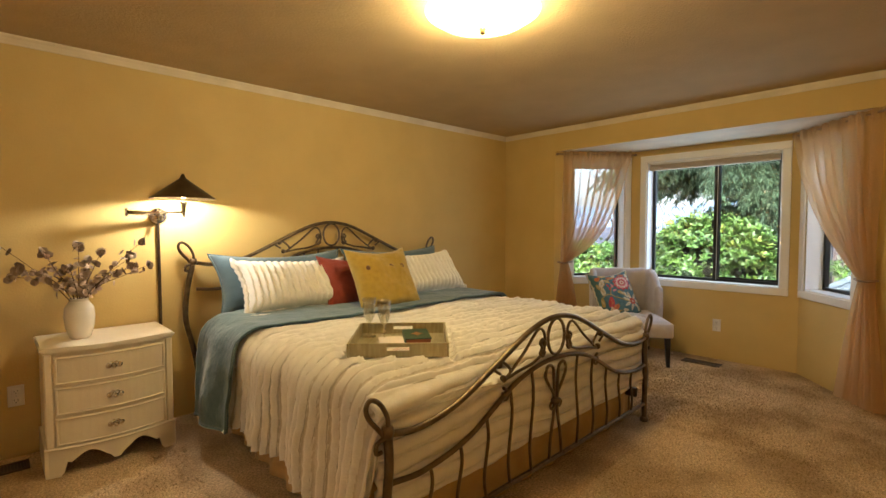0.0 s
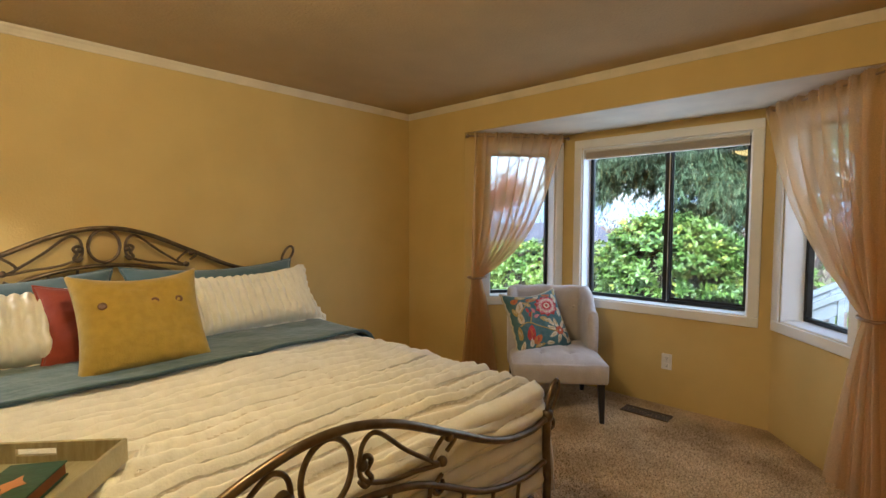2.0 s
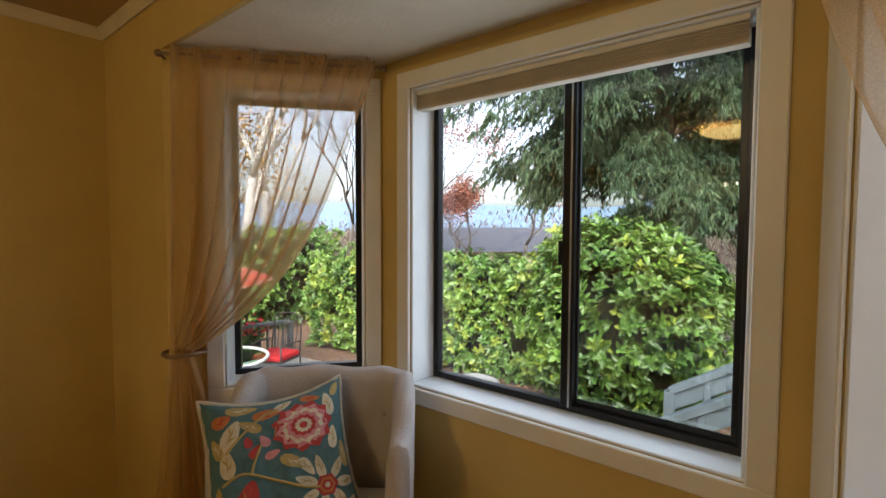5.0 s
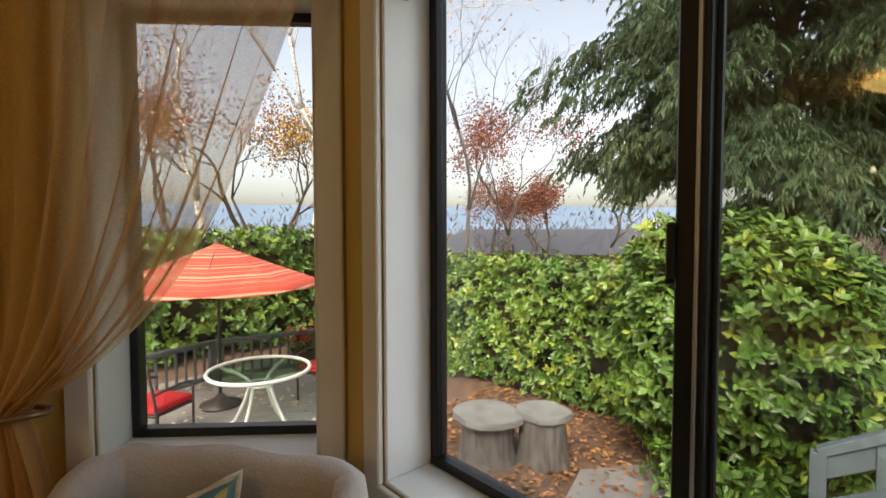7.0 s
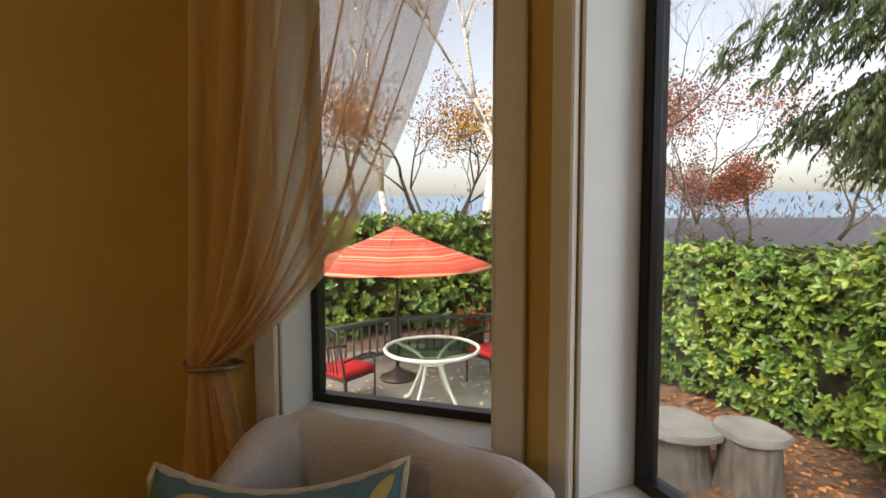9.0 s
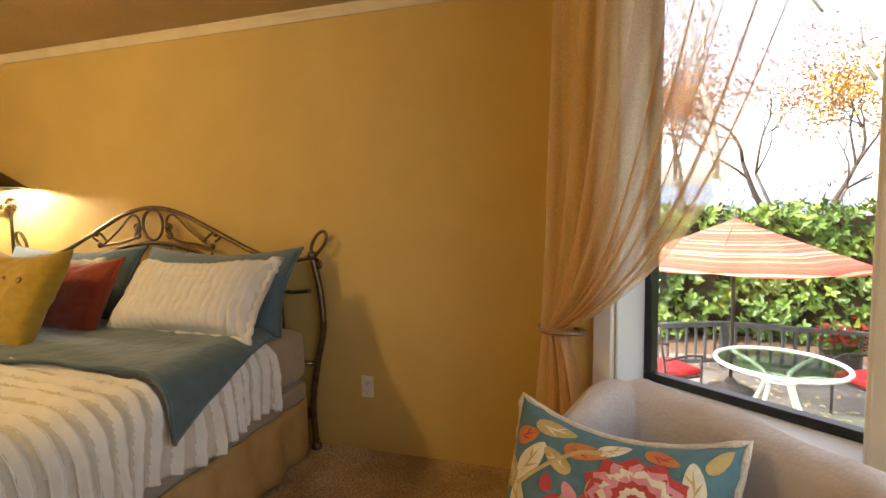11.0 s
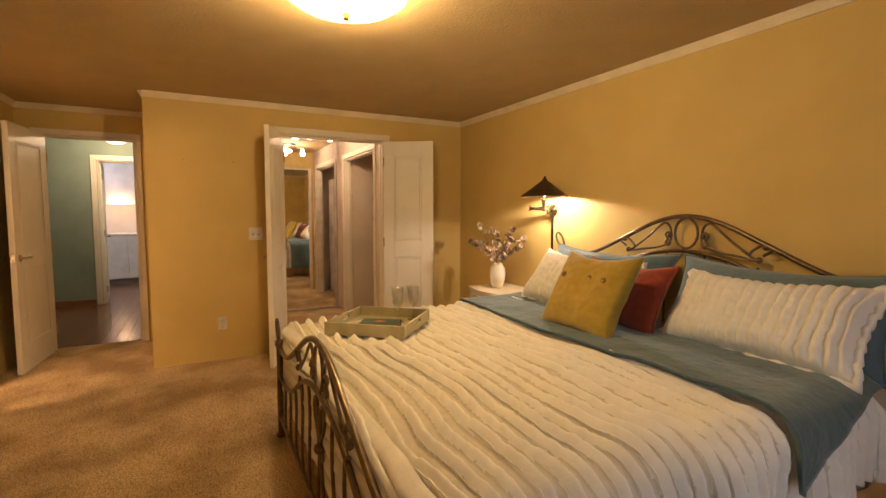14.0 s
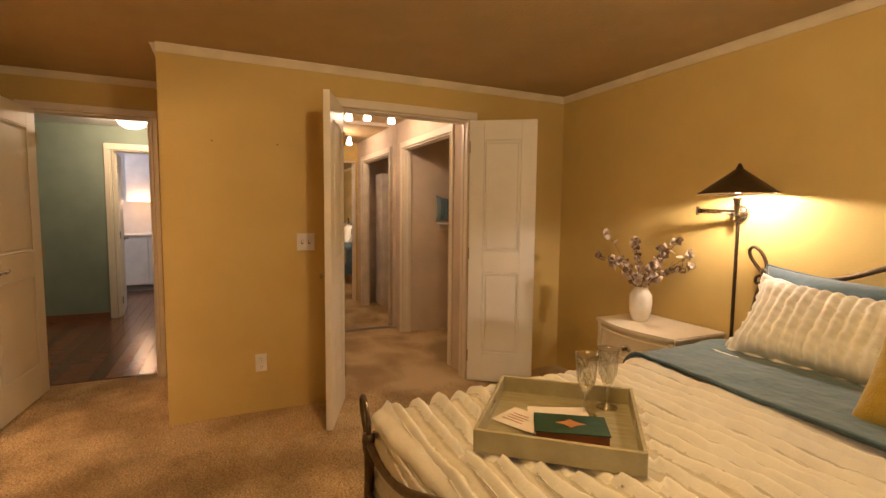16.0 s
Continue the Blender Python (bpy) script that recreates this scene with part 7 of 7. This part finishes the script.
bare_tree("autumn_tree", at_bearing(40.5, 29), "tall twiggy russet tree beyond the hedge", 12.0, 3, GREYBARK, RUST, 4200, 0.5, 0.15, 0.22, 7, leaf_size=0.13)
bare_tree("autumn_tree", at_bearing(36.6, 30), "small russet autumn tree beyond the hedge", 8.2, 5, GREYBARK, RUST, 5600, 0.6, 0.14, 0.25, 7, leaf_size=0.13)
bare_tree("autumn_tree", at_bearing(43.8, 33), "slim russet tree behind the hedge", 9.0, 61, GREYBARK, RUST, 2600, 0.5, 0.12, 0.25, 7, leaf_size=0.12)
bare_tree("bare_tree", at_bearing(32.2, 25), "gnarled bare tree with twisted limbs", 8.5, 8, GREYBARK, None, 0, 0.85, 0.26, 0.55, 6)
bare_tree("bare_tree", at_bearing(28.6, 30), "bare tree with upright twigs beyond the hedge", 9.0, 13, GREYBARK, None, 0, 0.6, 0.15, 0.3, 7)
bare_tree("bare_tree", at_bearing(46.8, 15), "slender bare tree with fine twigs", 11.0, 17, GREYBARK, YELLOW, 120, 0.5, 0.10, 0.2, 7, 0.06)
bare_tree("bare_tree", at_bearing(51, 24), "bare tree with fine grey twigs", 12.0, 67, GREYBARK, None, 0, 0.5, 0.13, 0.22, 7)
bare_tree("birch_tree", at_bearing(65.3, 13.2), "white birch with a few yellow leaves", 13.0, 23, BIRCH, YELLOW, 1100, 0.40, 0.19, 0.12, 7, leaf_size=0.07)
bare_tree("birch_tree", at_bearing(62.6, 14.5), "white birch behind the patio hedge", 12.0, 29, BIRCH, YELLOW, 900, 0.42, 0.16, 0.12, 6, leaf_size=0.08)
bare_tree("birch_tree", at_bearing(74.5, 16), "leaning white birch behind the patio hedge", 12.0, 71, BIRCH, ORANGE, 700, 0.45, 0.15, 0.16, 7, leaf_size=0.08)
bare_tree("autumn_tree", at_bearing(69.5, 19), "orange autumn tree behind the patio hedge", 9.5, 31, GREYBARK, ORANGE, 3000, 0.6, 0.14, 0.25, 7, leaf_size=0.08)
bare_tree("autumn_tree", at_bearing(67.2, 22), "yellow autumn tree in the distance", 9.0, 37, GREYBARK, YELLOW, 2600, 0.6, 0.15, 0.25, 6, leaf_size=0.12)
bare_tree("autumn_tree", at_bearing(78, 17), "pale autumn tree behind the patio hedge", 10.0, 41, GREYBARK, ORANGE, 1500, 0.5, 0.13, 0.25, 7, leaf_size=0.07)
bare_tree("autumn_tree", at_bearing(84, 20), "bare autumn tree with a few orange leaves", 11.0, 73, GREYBARK, ORANGE, 900, 0.5, 0.14, 0.25, 7, leaf_size=0.08)
bare_tree("bare_tree", at_bearing(1.5, 16), "bare tree beyond the fence", 7.5, 43, GREYBARK, None, 0, 0.6, 0.14, 0.3, 6)

# neighbouring house downhill, and the distance
ROOF = mat("grey_shingle_roof", (0.075, 0.08, 0.10), 0.95, color2=(0.055, 0.06, 0.075), scale=1.2, stretch=(1, 1, 8), bump=0.3, bump_scale=4)
STUCCO = mat("tan_house_wall", (0.42, 0.32, 0.24), 0.9, scale=1.5)
hs = thing("house", YARD @ pose(36, 17.5, -3.0, 0, 0, 25), "low tan house with a grey shingle roof beyond the hedge", "house")
part("wall", mesh_box((0, 0, 1.2), (8, 17, 2.4)), STUCCO, hs)
bm = bmesh.new()
ra = [bm.verts.new(p) for p in ((-4.6, -9.2, 2.4), (4.6, -9.2, 2.4), (4.6, 9.2, 2.4), (-4.6, 9.2, 2.4), (0, -7.5, 4.3), (0, 7.5, 4.3))]
for f in ((0, 1, 4), (1, 2, 5, 4), (2, 3, 5), (3, 0, 4, 5), (0, 3, 2, 1)):
    bm.faces.new([ra[k] for k in f])
part("roof", bm, ROOF, hs, "grey shingle hip roof")
for k in range(5):
    wn_ = part("window", mesh_box((-4.02, -6.4 + 3.1 * k, 1.5), (0.10, 1.5, 1.2)), BLACK, hs, "dark window")
# the haze of distance is mixed into the hills' blue colour
HILL = mat("haze_painted_blue_hill", (0.16, 0.24, 0.34), 1.0, color2=(0.13, 0.20, 0.29), scale=0.01)
bm = bmesh.new()
rowa, rowb = [], []
for k in range(61):
    a = radians(-75 + 2.9 * k)
    hgt = 34 + 12 * noise.noise((k * 0.16, 3, 0)) + 4 * noise.noise((k * 0.6, 1, 0))
    rowa.append(bm.verts.new((620 * math.cos(a), 620 * math.sin(a), -8)))
    rowb.append(bm.verts.new((680 * math.cos(a), 680 * math.sin(a), hgt)))
for k in range(60):
    bm.faces.new((rowa[k], rowa[k + 1], rowb[k + 1], rowb[k]))
tagged(part("backdrop", bm, HILL, None, "", True), "hills on the horizon, painted blue with distance haze", "hills", kind="structure")
WOODS = mat("far_bare_woods", (0.13, 0.085, 0.07), 1.0, color2=(0.085, 0.065, 0.06), scale=0.4, island=0.4)
items = []
rnd = random.Random(51)
for k in range(26000):
    a = radians(rnd.uniform(-60, 80))
    r = rnd.uniform(48, 90)
    x, y = r * math.cos(a), r * math.sin(a)
    base = GZ - 4.0
    top = 5.6 + 1.8 * noise.noise((a * 9, 1, 0)) + rnd.uniform(-1.5, 0.6)
    z = base + abs(rnd.gauss(0, 1)) * 0.5 * top + rnd.uniform(0, top * 0.4)
    d = Vector((rnd.uniform(-0.9, 0.9), rnd.uniform(-0.9, 0.9), 1)).normalized()
    items.append((Vector((x, y, z)), d, Vector((-math.cos(a), -math.sin(a), 0)), rnd.uniform(0.5, 1.2), rnd.uniform(0.06, 0.16)))
tagged(leaves_mesh("far_woods", items, WOODS, None), "brown bare woods in the distance", "woods", kind="stuff")
# red geraniums on the patio
fp = thing("flower_pot", YARD @ pose(3.95, 4.3, GZ + 0.03), "dark pot of bright red flowers by the railing", "flower pot")
bm = bmesh.new()
lathe(bm, [(0.14, 0), (0.19, 0.30), (0.20, 0.32), (0.17, 0.31)], 20)
part("pot", bm, CHAIRMET, fp, "", True)
rnd = random.Random(77)
leaves_mesh("foliage", [(Vector((rnd.gauss(0, 0.13), rnd.gauss(0, 0.13), 0.32 + abs(rnd.gauss(0, 0.12)))), Vector((rnd.uniform(-1, 1), rnd.uniform(-1, 1), rnd.uniform(0, 1))).normalized(), Vector((0, 0, 1)), 0.08, 0.06) for k in range(160)], LAUREL, fp)
leaves_mesh("blooms", [(Vector((rnd.gauss(0, 0.14), rnd.gauss(0, 0.14), 0.45 + abs(rnd.gauss(0, 0.12)))), Vector((rnd.uniform(-1, 1), rnd.uniform(-1, 1), rnd.uniform(0, 1))).normalized(), Vector((0, 0, 1)), 0.06, 0.06) for k in range(130)], REDCLOTH, fp, label="bright red blooms")

# ---- hardwood planks of the hall floor ----
rnd = random.Random(5)
plank = bpy.data.meshes.new("plank")
pb = mesh_box((0, 0, 0), (1.0, 0.108, 0.010), 0.0015)
pb.to_mesh(plank)
pb.free()
plank.materials.append(WOODFLOOR)
for k in range(23):
    x = -6.20
    first = rnd.uniform(0.3, 1.0)
    while x > -10.6:
        ln = min(first, x + 10.7)
        first = rnd.uniform(0.8, 1.3)
        shared("plank", plank, hall_floor, pose(x - ln / 2, -3.0 - 0.11 * k, -0.0065) @ Matrix.Diagonal((ln - 0.003, 1, 1, 1)))
        x -= ln

# ---- carpet pile ----
TUFT = mat("carpet_pile", (0.62, 0.46, 0.265), 1.0, color2=(0.39, 0.275, 0.145), scale=2.2, detail=7, spec=0.1, island=0.22, fac=(0.4, 0.6))
rng = np.random.default_rng(3)
spots = []
for x0, x1, y0, y1, dens in ((-1.25, 0.62, -3.35, -1.15, 8500), (-1.25, -0.02, -1.15, -0.05, 3500), (-6.0, -3.4, -3.95, -2.95, 4200), (-5.05, -3.4, -2.95, -2.2, 5000), (-3.4, -1.2, -4.0, -2.3, 4200), (-5.05, -3.55, -2.2, -0.5, 3500)):
    n_ = int((x1 - x0) * (y1 - y0) * dens)
    p_ = np.column_stack([rng.uniform(x0, x1, n_), rng.uniform(y0, y1, n_)])
    if x1 > 0.5:
        p_ = p_[(p_[:, 0] < 0) | ((p_[:, 1] < -0.68 - 0.788 * p_[:, 0]) & (p_[:, 1] > -3.16 + 0.788 * p_[:, 0]))]
    spots.append(p_)
spots = np.concatenate(spots)
n_ = len(spots)
a_ = rng.uniform(0, math.tau, n_)
r_ = rng.uniform(0.003, 0.0055, n_)
base = [np.column_stack([spots[:, 0] + r_ * np.cos(a_ + k * math.tau / 3), spots[:, 1] + r_ * np.sin(a_ + k * math.tau / 3), np.full(n_, -0.001)]) for k in range(3)]
top_ = np.column_stack([spots + rng.normal(0, 0.005, (n_, 2)), rng.uniform(0.005, 0.012, n_)])
co = np.stack([*base, top_], axis=1).reshape(-1, 3)
i_ = np.arange(n_) * 4
fa = np.concatenate([np.column_stack([i_ + k, i_ + (k + 1) % 3, i_ + 3]) for k in range(3)])
me = bpy.data.meshes.new("carpet_pile")
me.from_pydata(co.tolist(), [], fa.tolist())
me.materials.append(TUFT)
tagged(new("carpet_pile", me), "beige cut-pile carpet tufts", "carpet", kind="stuff")
